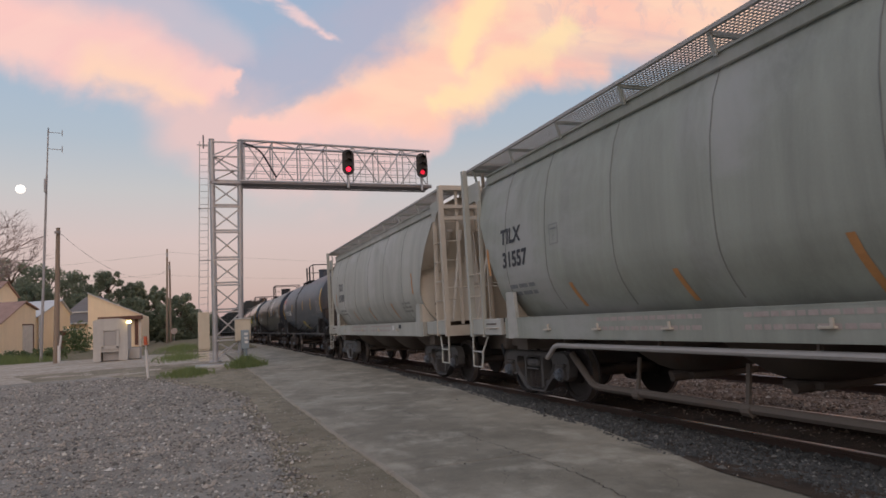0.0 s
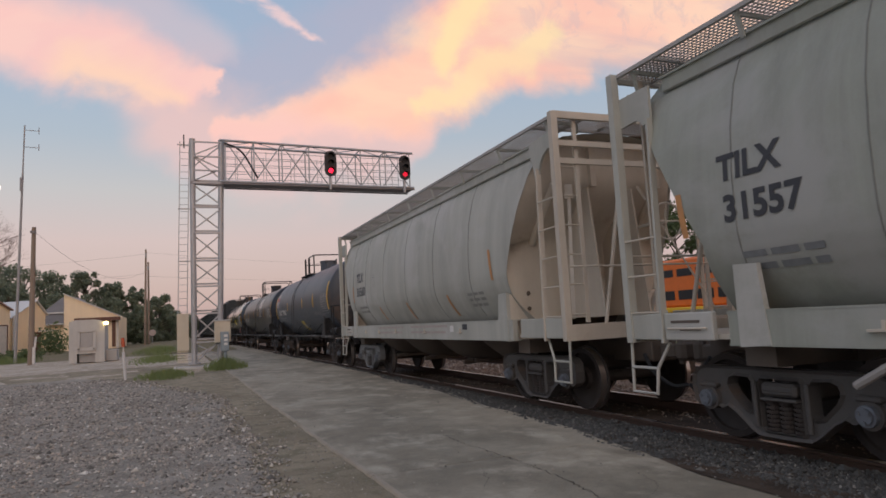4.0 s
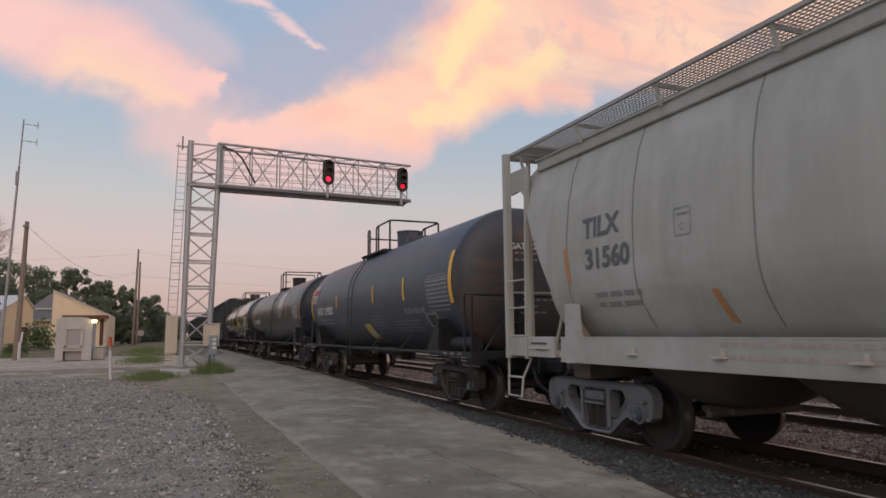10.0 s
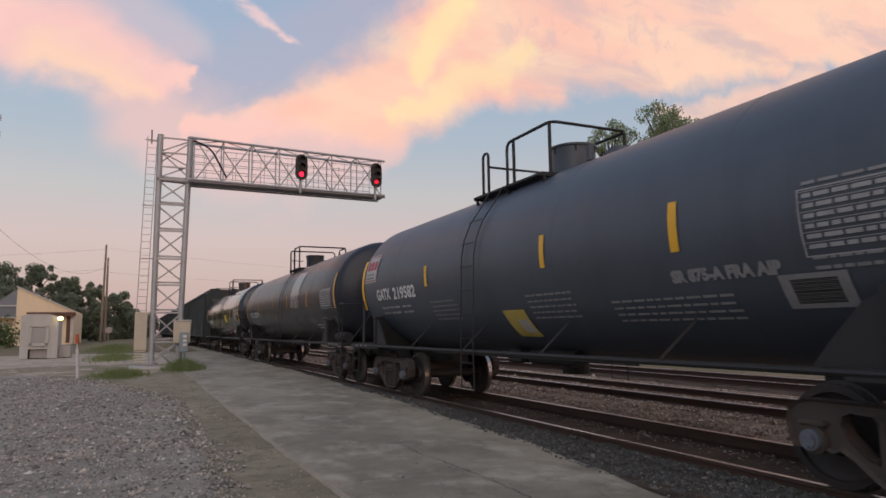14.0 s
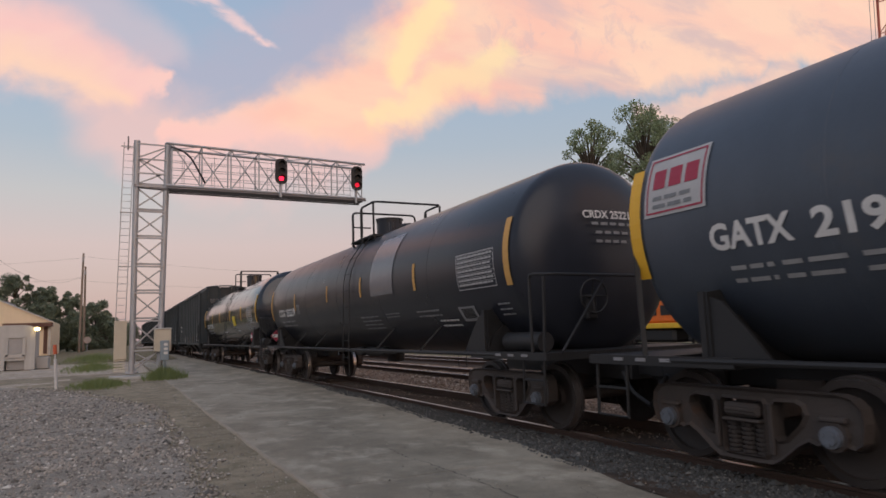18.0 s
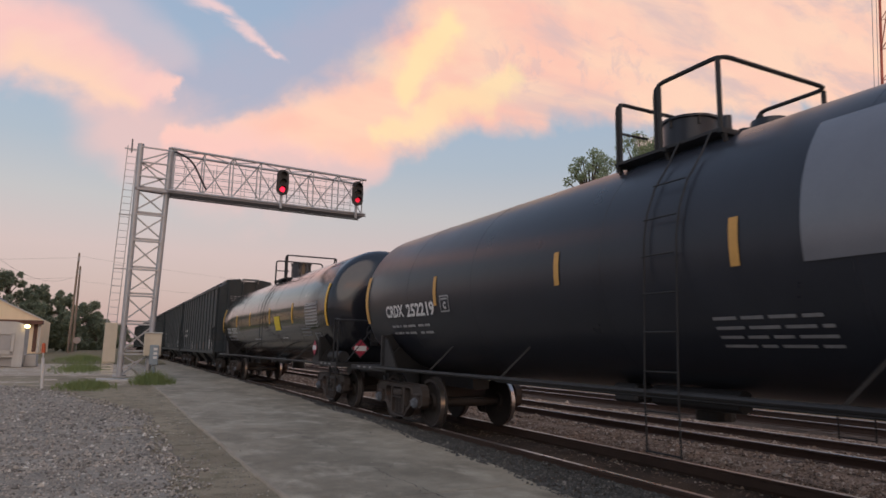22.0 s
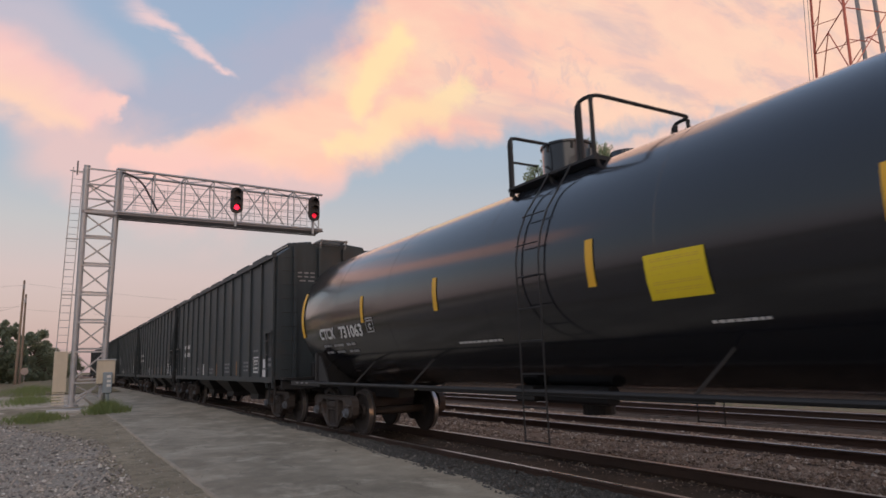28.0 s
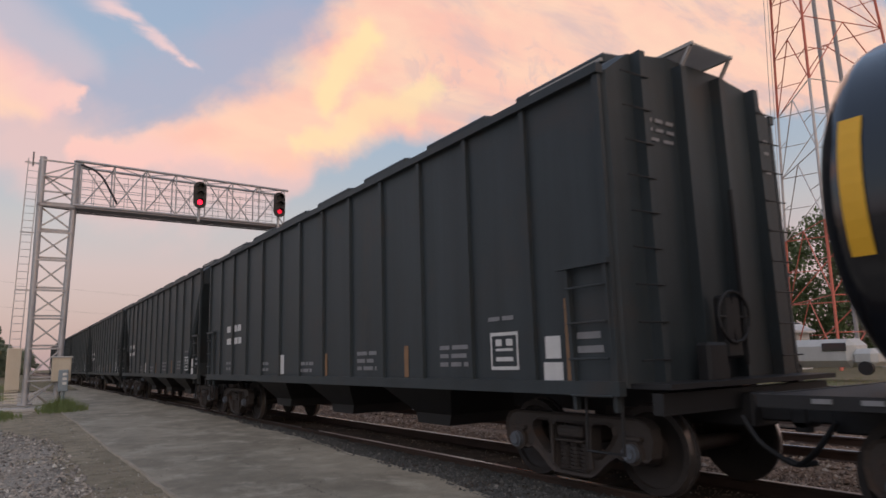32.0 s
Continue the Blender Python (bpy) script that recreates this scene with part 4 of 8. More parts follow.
def hopper_car(label, number, at, seed, bars):
    half, tc = 6.63, 4.96
    side_paint = HOPPER_GREEN if number == "31557" else HOPPER_GREY
    car = thing("covered_hopper_car", label, "rail car", "cars of the train", at=at)
    rng = random.Random(seed)
    # body: skin with sloping ends
    loop = [(-x, z) for x, z in HOP] + [(x, z) for x, z in reversed(HOP[1:])]
    bm = bmesh.new()
    fine = []
    for (xa, za), (xb, zb) in zip(loop, loop[1:] + loop[:1]):
        fine += [(xa + (xb - xa) * k / 3, za + (zb - za) * k / 3) for k in range(3)]
    stations = 28
    loops = []
    for j in range(stations + 1):
        k = j / stations
        loops.append([(x, -(half - hop_end(z, -1)) * (1 - k) + (half - hop_end(z, 1)) * k, z) for x, z in fine])
    def w_end(z):
        return 1.08 - 0.06 * min(1, max(0, (3.4 - z) / 0.7))

    def sheet_loop(e):
        return [(max(-w_end(z), min(w_end(z), x)) if z > 2.66 and e < 0 else x * 0.97, e * (half - slope_end(z, e)), min(z, 4.2)) for x, z in fine]
    inner = [[(x * 0.985, y + 0.035, z) for x, y, z in loops[0]], [(x * 0.985, y - 0.035, z) for x, y, z in loops[-1]]]
    loops = [sheet_loop(-1), inner[0]] + loops + [inner[1], sheet_loop(1)]
    rings(bm, loops, cap=False)
    bm.verts.index_update()
    bm.verts.ensure_lookup_table()
    count = len(fine)
    for start in (0, (len(loops) - 1) * count):   # end sheets, right across
        row = [bm.verts[start + k] for k in range(count)]
        for k in range(1, (count - 1) // 2):
            bm.faces.new((row[k], row[k + 1], row[count - k - 1], row[count - k]))
        bm.faces.new((row[0], row[1], row[count - 1]))
    for f in bm.faces:
        k = [v.index for v in f.verts]
        if all(q < 2 * count for q in k) or all(q >= (len(loops) - 2) * count for q in k):
            f.material_index = 1
    body = part("body", bm, [side_paint, HOPPER_FRAME], car, smooth=True)
    bm = bmesh.new()   # rolled ribs along the edges of the leading slope sheet
    for x in (-1.10, 1.10):
        rod(bm, (x * 0.9, -half + 0.92, 3.46), (x * 0.9, -half + 1.74, 2.62), 0.075, 10)
        part("slope_rib", bm, HOPPER_FRAME, car)
        bm = bmesh.new()
    bm.free()
    # weld seams down the sides
    for y in (-3.55, -1.75, 0.05, 1.8, 3.5, 4.85):
        bm = bmesh.new()
        pts = [(-x - 0.003, y, z) for x, z in HOP if 1.4 < z < 4.0]
        for p, q in zip(pts, pts[1:]):
            beam(bm, p, q, 0.012, 0.006)
        part("weld_seam", bm, SEAM_GREY, body)
    for s in (-1, 1):
        bm = bmesh.new()   # side sill
        box(bm, (s * 1.50, 0, 1.215), (0.10, 2 * half - 3.1, 0.33), bevel=0.012)
        box(bm, (s * 1.43, 0, 1.375), (0.24, 2 * half - 3.1, 0.02))
        box(bm, (s * 1.47, 0, 1.06), (0.16, 2 * half - 3.1, 0.02))
        part("side_sill", bm, side_paint, car)
        bm = bmesh.new()   # fascia along the eave
        box(bm, (s * 1.295, 0, 3.965), (0.05, 2 * half - 1.4, 0.17), bevel=0.012)
        box(bm, (s * 1.315, 0, 4.045), (0.07, 2 * half - 1.4, 0.025))
        part("roof_angle", bm, side_paint, car)
        # roof walkway: mesh grating on posts
        bm = bmesh.new()
        x0, x1, z = s * 0.90, s * 1.45, 4.275
        for x in (x0, x1):
            beam(bm, (x, -half + 0.02, z), (x, half - 0.02, z), 0.035, 0.045)
        n = 215
        for k in range(n):
            y = -half + 0.05 + (2 * half - 0.1) * k / (n - 1)
            box(bm, ((x0 + x1) / 2, y, z), (abs(x1 - x0), 0.014, 0.010))
        for k in range(1, 10):
            box(bm, (x0 + (x1 - x0) * k / 10, 0, z - 0.002), (0.011, 2 * half - 0.1, 0.010))
        walk_board = part("roof_walkway", bm, GRATING, car, "steel mesh roof walkway")
        for k in range(9):
            bm = bmesh.new()
            y = -half + 0.35 + (2 * half - 0.7) * k / 8
            beam(bm, (s * 1.36, y, 4.00), (s * 1.43, y, 4.27), 0.045, 0.03)
            beam(bm, (s * 0.90, y, 4.10), (s * 0.90, y, 4.27), 0.05, 0.03)
            beam(bm, (s * 0.90, y, 4.24), (s * 1.44, y, 4.24), 0.03, 0.05)
            part("bracket", bm, side_paint, walk_board)
    for k in range(8):   # loading hatches along the crown
        bm = bmesh.new()
        rod(bm, (0, -4.9 + 1.4 * k, 4.25), (0, -4.9 + 1.4 * k, 4.40), 0.30, 20)
        part("roof_hatch", bm, HOPPER_GREY, car, smooth=True)
    for s in (-1, 1):
        # end: floor, end sill, corner posts, ladders, braces
        bm = bmesh.new()
        box(bm, (0, s * (half - 0.75), 1.13), (2.9, 1.5, 0.05))
        box(bm, (0, s * (half - 0.04), 1.17), (3.05, 0.08, 0.22))
        part("end_platform", bm, HOPPER_FRAME, car)
        bm = bmesh.new()
        box(bm, (0, s * (half - 1.9), 0.92), (0.42, 3.4, 0.32))
        box(bm, (0, s * tc, 0.95), (2.6, 0.36, 0.22))
        part("draft_sill", bm, HOPPER_UNDER, car)
        if s < 0:
            for x in (-0.30, 0.95):   # stiffeners on the upright head of the end sheet
                bm = bmesh.new()
                beam(bm, (x, -half + 0.89, 3.42), (x, -half + 0.89, 4.08), 0.10, 0.08)
                part("stiffener", bm, HOPPER_FRAME, car)
            for x, x_low in ((-0.76, -1.34), (0.60, 1.25)):   # flat strap braces with paddle heads
                bm = bmesh.new()
                top, low = Vector((x, -half + 0.88, 3.40)), Vector((x_low, -half + 0.12, 1.36))
                beam(bm, top, low, 0.05, 0.025)
                beam(bm, top.lerp(low, -0.02), top.lerp(low, 0.10), 0.12, 0.035)
                part("strap_brace", bm, HOPPER_FRAME, car)
            for x in (-0.42, 0.42):   # webs beside the open centre of the end
                bm = bmesh.new()
                slab(bm, [(-half + 0.62, 1.36), (-half + 0.86, 3.40), (-half + 0.96, 3.40), (-half + 1.72, 2.62), (-half + 1.72, 1.36)], x - 0.015, x + 0.015, "x")
                part("centre_web", bm, HOPPER_FRAME, car)
            for x in (-1.12, 1.12):   # dark lightening holes in the bulkhead
                for z in (1.55, 1.80):
                    part("drain_hole", rod(bmesh.new(), (x, -half + 1.725, z), (x, -half + 1.735, z), 0.035, 12), HOPPER_UNDER, car)
            for z, x1, d in ((3.85, 1.47, 0.05), (3.60, 0.98, 0.08)):   # cross beams of the end frame
                part("cross_beam", beam(bmesh.new(), (-1.47, -half + d, z), (x1, -half + d, z), 0.05, 0.08), HOPPER_FRAME, car)
        part("head_beam", beam(bmesh.new(), (-1.50, s * (half - 0.04), 4.26), (1.50, s * (half - 0.04), 4.26), 0.06, 0.10), HOPPER_FRAME if s < 0 else HOPPER_GREY, car)
        for e in (-1, 1):
            bm = bmesh.new()   # box sill plates beside the end platform
            box(bm, (e * 1.49, s * (half - 0.98), 1.24), (0.07, 0.70, 0.29), bevel=0.01)
            part("sill_plate", bm, HOPPER_GREY, car)
            bm = bmesh.new()
            box(bm, (e * 1.49, s * (half - 0.33), 1.24), (0.07, 0.54, 0.29), bevel=0.01)
            plate = part("sill_plate", bm, HOPPER_GREY, car)
            if s > 0:
                for dy, dz, ln in ((0.95, 0.05, 0.42), (1.02, -0.03, 0.30)):
                    part("slot", box(bmesh.new(), (e * 1.527, half - dy, 1.24 + dz), (0.008, ln, 0.028)), HOPPER_UNDER, plate)
                rail = bmesh.new()
                tube(rail, rounded([(e * 1.52, half - 0.72, 1.22), (e * 1.57, half - 0.72, 1.22), (e * 1.57, half - 1.24, 1.22), (e * 1.52, half - 1.24, 1.22)], 0.03), 0.012, 6)
                part("grab_iron", rail, HOPPER_FRAME, plate)
            bm = bmesh.new()
            beam(bm, (e * 1.50, s * (half - 0.05), 1.06), (e * 1.50, s * (half - 0.05), 4.30), 0.10, 0.10)
            ob = part("corner_post", bm, HOPPER_FRAME if s < 0 else HOPPER_GREY, car)
            bm = bmesh.new()   # arched gusset between post, ladder and roof edge
            out = [(0.06, 4.10), (0.30, 4.06), (0.82, 4.02), (0.82, 3.86), (0.74, 3.66), (0.66, 3.40), (0.60, 3.40), (0.575, 3.56), (0.52, 3.68), (0.43, 3.77), (0.30, 3.83), (0.10, 3.86)]
            if s > 0:
                out = [(0.06, 3.98), (0.62, 3.98), (0.62, 3.60), (0.50, 3.54), (0.45, 3.60), (0.38, 3.64), (0.10, 3.62)]
            slab(bm, [(s * (half - d), z) for d, z in out], e * 1.42, e * 1.46, "x")
            part("gusset", bm, HOPPER_GREY, car)
            bm = bmesh.new()   # side ladder
            y1 = s * (half - 0.60)
            beam(bm, (e * 1.51, y1, 1.06), (e * 1.46, y1, 3.6), 0.035, 0.075)
            lad = part("ladder_stile", bm, HOPPER_FRAME if s < 0 else HOPPER_GREY, car)
            for k in range(5 if s < 0 else 3):
                bm = bmesh.new()
                z = 1.40 + 0.42 * k
                rod(bm, (e * 1.53, s * (half - 0.05), z), (e * 1.51, y1, z), 0.012, 6)
                part("rung", bm, HOPPER_FRAME, lad)
            bm = bmesh.new()   # end ladder
            x1 = e * 1.12
            beam(bm, (x1, s * (half - 0.10), 1.30), (x1, s * (half - 0.10), 4.25), 0.06, 0.035)
            lad = part("ladder_stile", bm, HOPPER_FRAME, car)
            for k in range(6 if s < 0 else 0):
                bm = bmesh.new()
                z = 1.42 + 0.42 * k
                rod(bm, (e * 1.47, s * (half - 0.08), z), (x1, s * (half - 0.11), z), 0.012, 6)
                part("rung", bm, HOPPER_FRAME, lad)
            bm = bmesh.new()   # stirrup step under the corner
            tube(bm, [(e * 1.50, s * (half - 0.02), 1.08), (e * 1.52, s * (half - 0.02), 0.50), (e * 1.52, s * (half - 0.42), 0.50), (e * 1.50, s * (half - 0.44), 0.78), (e * 1.46, s * (half - 0.62), 1.06)], 0.020, 6)
            rod(bm, (e * 1.52, s * (half - 0.02), 0.78), (e * 1.51, s * (half - 0.44), 0.78), 0.016, 6)
            part("stirrup_step", bm, HOPPER_GREY, car)
            bm = bmesh.new()   # jacking plate over the truck
            slab(bm, [(s * (half - 1.69), 1.82), (s * (half - 1.96), 1.81), (s * (half - 2.04), 1.06), (s * (half - 1.69), 1.04)], e * 1.50, e * 1.56, "x")
            plate = part("jacking_plate", bm, HOPPER_GREY, car)
            bm = bmesh.new()
            slab(bm, [(e * 1.50, 1.80), (e * 1.50, 1.06), (e * 1.10, 1.06), (e * 1.10, 1.40), (e * 1.32, 1.76)], s * (half - 1.69), s * (half - 1.73), "y")
            part("web", bm, HOPPER_FRAME, plate)
        # slack braces and running rods at the end
        bm = bmesh.new()
        rod(bm, (-0.25, s * (half - 0.30), 3.3), (-0.75, s * (half - 0.2), 1.25), 0.028, 8)
        rod(bm, (-1.45, s * (half + 0.03), 2.08), (1.45, s * (half + 0.03), 2.08), 0.014, 6)
        part("brake_rod", bm, HOPPER_FRAME, car)
        if s > 0 and number == "31560":   # brake gear on the trailing platform
            bm = bmesh.new()
            rod(bm, (-0.55, half - 0.48, 2.03), (0.75, half - 0.48, 2.03), 0.20, 20)
            rod(bm, (-0.58, half - 0.48, 2.03), (-0.55, half - 0.48, 2.03), 0.15, 20)
            part("air_reservoir", bm, SIDEFRAME_PALE, car, "grey air reservoir", smooth=True)
            for x in (-0.35, 0.55):
                part("gear_bracket", B((x, half - 0.48, 1.15 + (2.03 - 1.4) / 2), (0.05, 0.10, 2.03 - 1.25), 0.01), HOPPER_FRAME, car)
            part("control_valve", B((0.1, half - 0.48, 1.42), (0.50, 0.34, 0.42), 0.06), SIDEFRAME_GREY, car)
            bm = bmesh.new()
            tube(bm, rounded([(-0.3, half - 0.48, 1.3), (-0.5, half - 0.48, 1.6), (-0.5, half - 0.48, 2.03)], 0.08), 0.02, 6)
            part("air_line", bm, HOPPER_FRAME, car)
        coupler(car, half, s, HOPPER_UNDER)
        truck(car, s * tc, *((SIDEFRAME_PALE, "pale") if s > 0 and number == "31560" else (SIDEFRAME_GREY, "grey")))
        # cross-over grating at the roof's end, with a raised step over the coupler
        board = part("crossover_board", beam(bmesh.new(), (-1.46, s * (half - 0.72), 4.27), (1.46, s * (half - 0.72), 4.27), 0.05, 0.05), GRATING, car)
        bm = bmesh.new()
        for k in range(52):
            box(bm, (-1.45 + 2.9 * k / 51, s * (half - 0.38), 4.275), (0.012, 0.66, 0.012))
        for k in range(1, 11):
            box(bm, (0, s * (half - 0.71 + 0.66 * k / 11), 4.273), (2.9, 0.012, 0.012))
        tagged(part("mesh_slat", bm, GRATING, board), kind="stuff")
        for x in (-0.28, 0.56):
            bm = bmesh.new()
            beam(bm, (x, s * (half - 0.66), 4.30), (x, s * (half + 0.16), 4.52), 0.03, 0.12)
            part("step_side", bm, GRATING, board)
        bm = bmesh.new()
        for k in range(15):
            beam(bm, (-0.26 + 0.80 * k / 14, s * (half - 0.30), 4.43), (-0.26 + 0.80 * k / 14, s * (half + 0.16), 4.54), 0.012, 0.012)
        for k in range(7):
            box(bm, (0.14, s * (half - 0.28 + 0.07 * k), 4.435 + 0.0168 * k), (0.82, 0.012, 0.012))
        tagged(part("mesh_slat", bm, GRATING, board), kind="stuff")
    # brake wheel on the near end
    bm = bmesh.new()
    ring = [(0.45 + 0.28 * math.cos(6.2832 * k / 16), -half + 0.12, 2.75 + 0.28 * math.sin(6.2832 * k / 16)) for k in range(17)]
    tube(bm, ring, 0.016, 6)
    for k in range(4):
        rod(bm, (0.45, -half + 0.16, 2.75), ring[4 * k], 0.013, 6)
    rod(bm, (0.45, -half + 0.14, 2.75), (0.45, -half + 0.9, 2.75), 0.03, 8)
    part("brake_wheel", bm, HOPPER_FRAME, car)
    # four rounded discharge bays below, with outlet gates and hangers between them
    bays = ((-3.55, 0.88), (-1.72, 0.90), (0.13, 0.90), (1.98, 0.90)) if number == "31557" else ((-3.40, 0.98), (-1.20, 1.12), (1.20, 1.12), (3.40, 0.98))
    for y, long in bays:
        bm = bmesh.new()
        loops = []
        for z, wx, wy, sq in ((1.37, 1.24, long, 0.35), (1.05, 1.10, long - 0.10, 0.4), (0.82, 0.92, long - 0.30, 0.55), (0.66, 0.74, long - 0.46, 0.7), (0.60, 0.60, long - 0.54, 0.8), (0.57, 0.46, long - 0.62, 0.8)):
            loop = []
            for k in range(28):
                c, q = math.cos(6.2832 * k / 28), math.sin(6.2832 * k / 28)
                loop.append((wx * math.copysign(abs(c) ** sq, c), y + wy * math.copysign(abs(q) ** sq, q), z))
            loops.append(loop)
        rings(bm, loops)
        bay = part("hopper_bay", bm, HOPPER_UNDER, car, "rust-stained discharge hopper", smooth=True)
        bm = bmesh.new()
        box(bm, (0, y, 0.53), (1.10, 0.50, 0.09), bevel=0.02)
        rod(bm, (-0.78, y - 0.12, 0.52), (-0.50, y - 0.12, 0.52), 0.05, 10)
        part("outlet_gate", bm, HOPPER_UNDER, bay)
    if number == "31557":
        bm = bmesh.new()
        tube(bm, rounded([(-1.40, 3.95, 0.74), (-1.48, 3.55, 0.95), (-1.48, -6.2, 0.94)], 0.12), 0.038, 8)
        pipe = part("train_pipe", bm, GRATING, car, "straight grey pipe along the side")
        for y in (3.3, 1.2, -0.9, -3.0, -5.1):
            bm = bmesh.new()
            beam(bm, (-1.46, y, 0.94), (-1.42, y, 1.10), 0.03, 0.05)
            part("hanger", bm, HOPPER_UNDER, pipe)
        bm = bmesh.new()
        tube(bm, rounded([(-1.2, 3.55, 0.80), (-1.22, 3.0, 0.36), (-1.22, -4.6, 0.33)], 0.15), 0.052, 8)
        line = part("pneumatic_line", bm, HOPPER_UNDER, car, "dusty lower unloading pipe")
        for y in (2.0, 0.2, -1.6, -3.4):
            bm = bmesh.new()
            rod(bm, (-1.22, y - 0.06, 0.335), (-1.22, y + 0.06, 0.335), 0.068, 10)
            beam(bm, (-1.22, y, 0.38), (-1.15, y, 0.80), 0.05, 0.03)
            part("flange", bm, HOPPER_UNDER, line)
    # roping brackets and writing on the camera's side
    for y in (-3.0, -1.1, 0.9, 2.3, 3.6):
        bm = bmesh.new()
        box(bm, (-1.57, y, 1.19), (0.05, 0.16, 0.02))
        box(bm, (-1.59, y - 0.06, 1.23), (0.02, 0.03, 0.08))
        part("tie_down", bm, HOPPER_FRAME, car)
    dark, tx = (MARK_DARK, 5.03) if number == "31557" else (MARK_DULL, 4.48)
    for text, y, z, size in (("TILX", tx, 2.64, 0.35), (number, tx - 0.04, 2.24, 0.35)):
        pts, faces = writing(text, size, bold=0.012)
        flat_mesh("reporting_mark", pts, faces, lambda p, q, y=y, z=z: on_hopper(y - p * 1.0, z + q), dark, car, "dark stencilled lettering " + text)
    bars_mesh("stencil", tx - 0.18, tx - 1.03, 1.93, 2, 0.12, on_hopper, MARK_FAINT if number == "31557" else MARK_GHOST, car, "small dark stencilled data", 3, seed=seed)
    bars_mesh("stencil", -3.3, -4.0, 1.90, 3, 0.10, on_hopper, MARK_GHOST, car, "small dark stencilled data", 3, seed=seed + 1)
    plate, ink = (3.36, MARK_FAINT) if number == "31557" else (2.83, MARK_GHOST)
    if number:
        pts, faces = writing("C", 0.10)
        flat_mesh("plate_mark", pts, faces, lambda p, q: on_hopper(plate - 0.075 - p, 2.50 + q), ink, car, "plate letter C in a small frame")
        for y0, y1, z0, z1 in ((0, 0.01, 2.44, 2.74), (0.23, 0.24, 2.44, 2.74), (0, 0.24, 2.44, 2.45), (0, 0.24, 2.73, 2.74), (0.04, 0.20, 2.66, 2.68)):
            patch_mesh("frame_line", plate - y0, plate - y1, z0, z1, on_hopper, ink, car)
    for y, z0, z1 in bars:
        lean = 0.035
        pts = [(y + lean - lean * 2 * i / 6 + d, z0 + (z1 - z0) * (1 - i / 6)) for i in range(7) for d in (0.042, -0.042)]
        flat_mesh("reflective_strip", pts, [(2 * i, 2 * i + 1, 2 * i + 3, 2 * i + 2) for i in range(6)], on_hopper, MARK_ORANGE, car, "faded orange reflective strip")
    sill = lambda y, z: (-1.553, y, z)
    bars_mesh("sill_writing", 2.3, 0.3, 1.34, 2, 0.12, sill, MARK_PINK, car, "faded red stencilled lines on the sill", 15, 0.4, seed=seed)
    bars_mesh("sill_writing", -0.2, -2.4, 1.34, 2, 0.12, sill, MARK_PINK, car, "faded red stencilled lines on the sill", 15, 0.4, seed=seed + 3)
    if number == "31560":
        patch_mesh("white_label", -2.50, -2.68, 1.20, 1.32, sill, MARK_WHITE, car, "white sticker", 1)
        patch_mesh("dark_label", -3.1, -3.32, 1.24, 1.34, sill, MARK_DARK, car, "dark sticker", 1)
    return car




def on_tank(r, zc):
    def where(y, z):
        a = (z - zc) / r
        return (-(r + 0.010) * math.cos(a), y, zc + (r + 0.010) * math.sin(a))
    return where


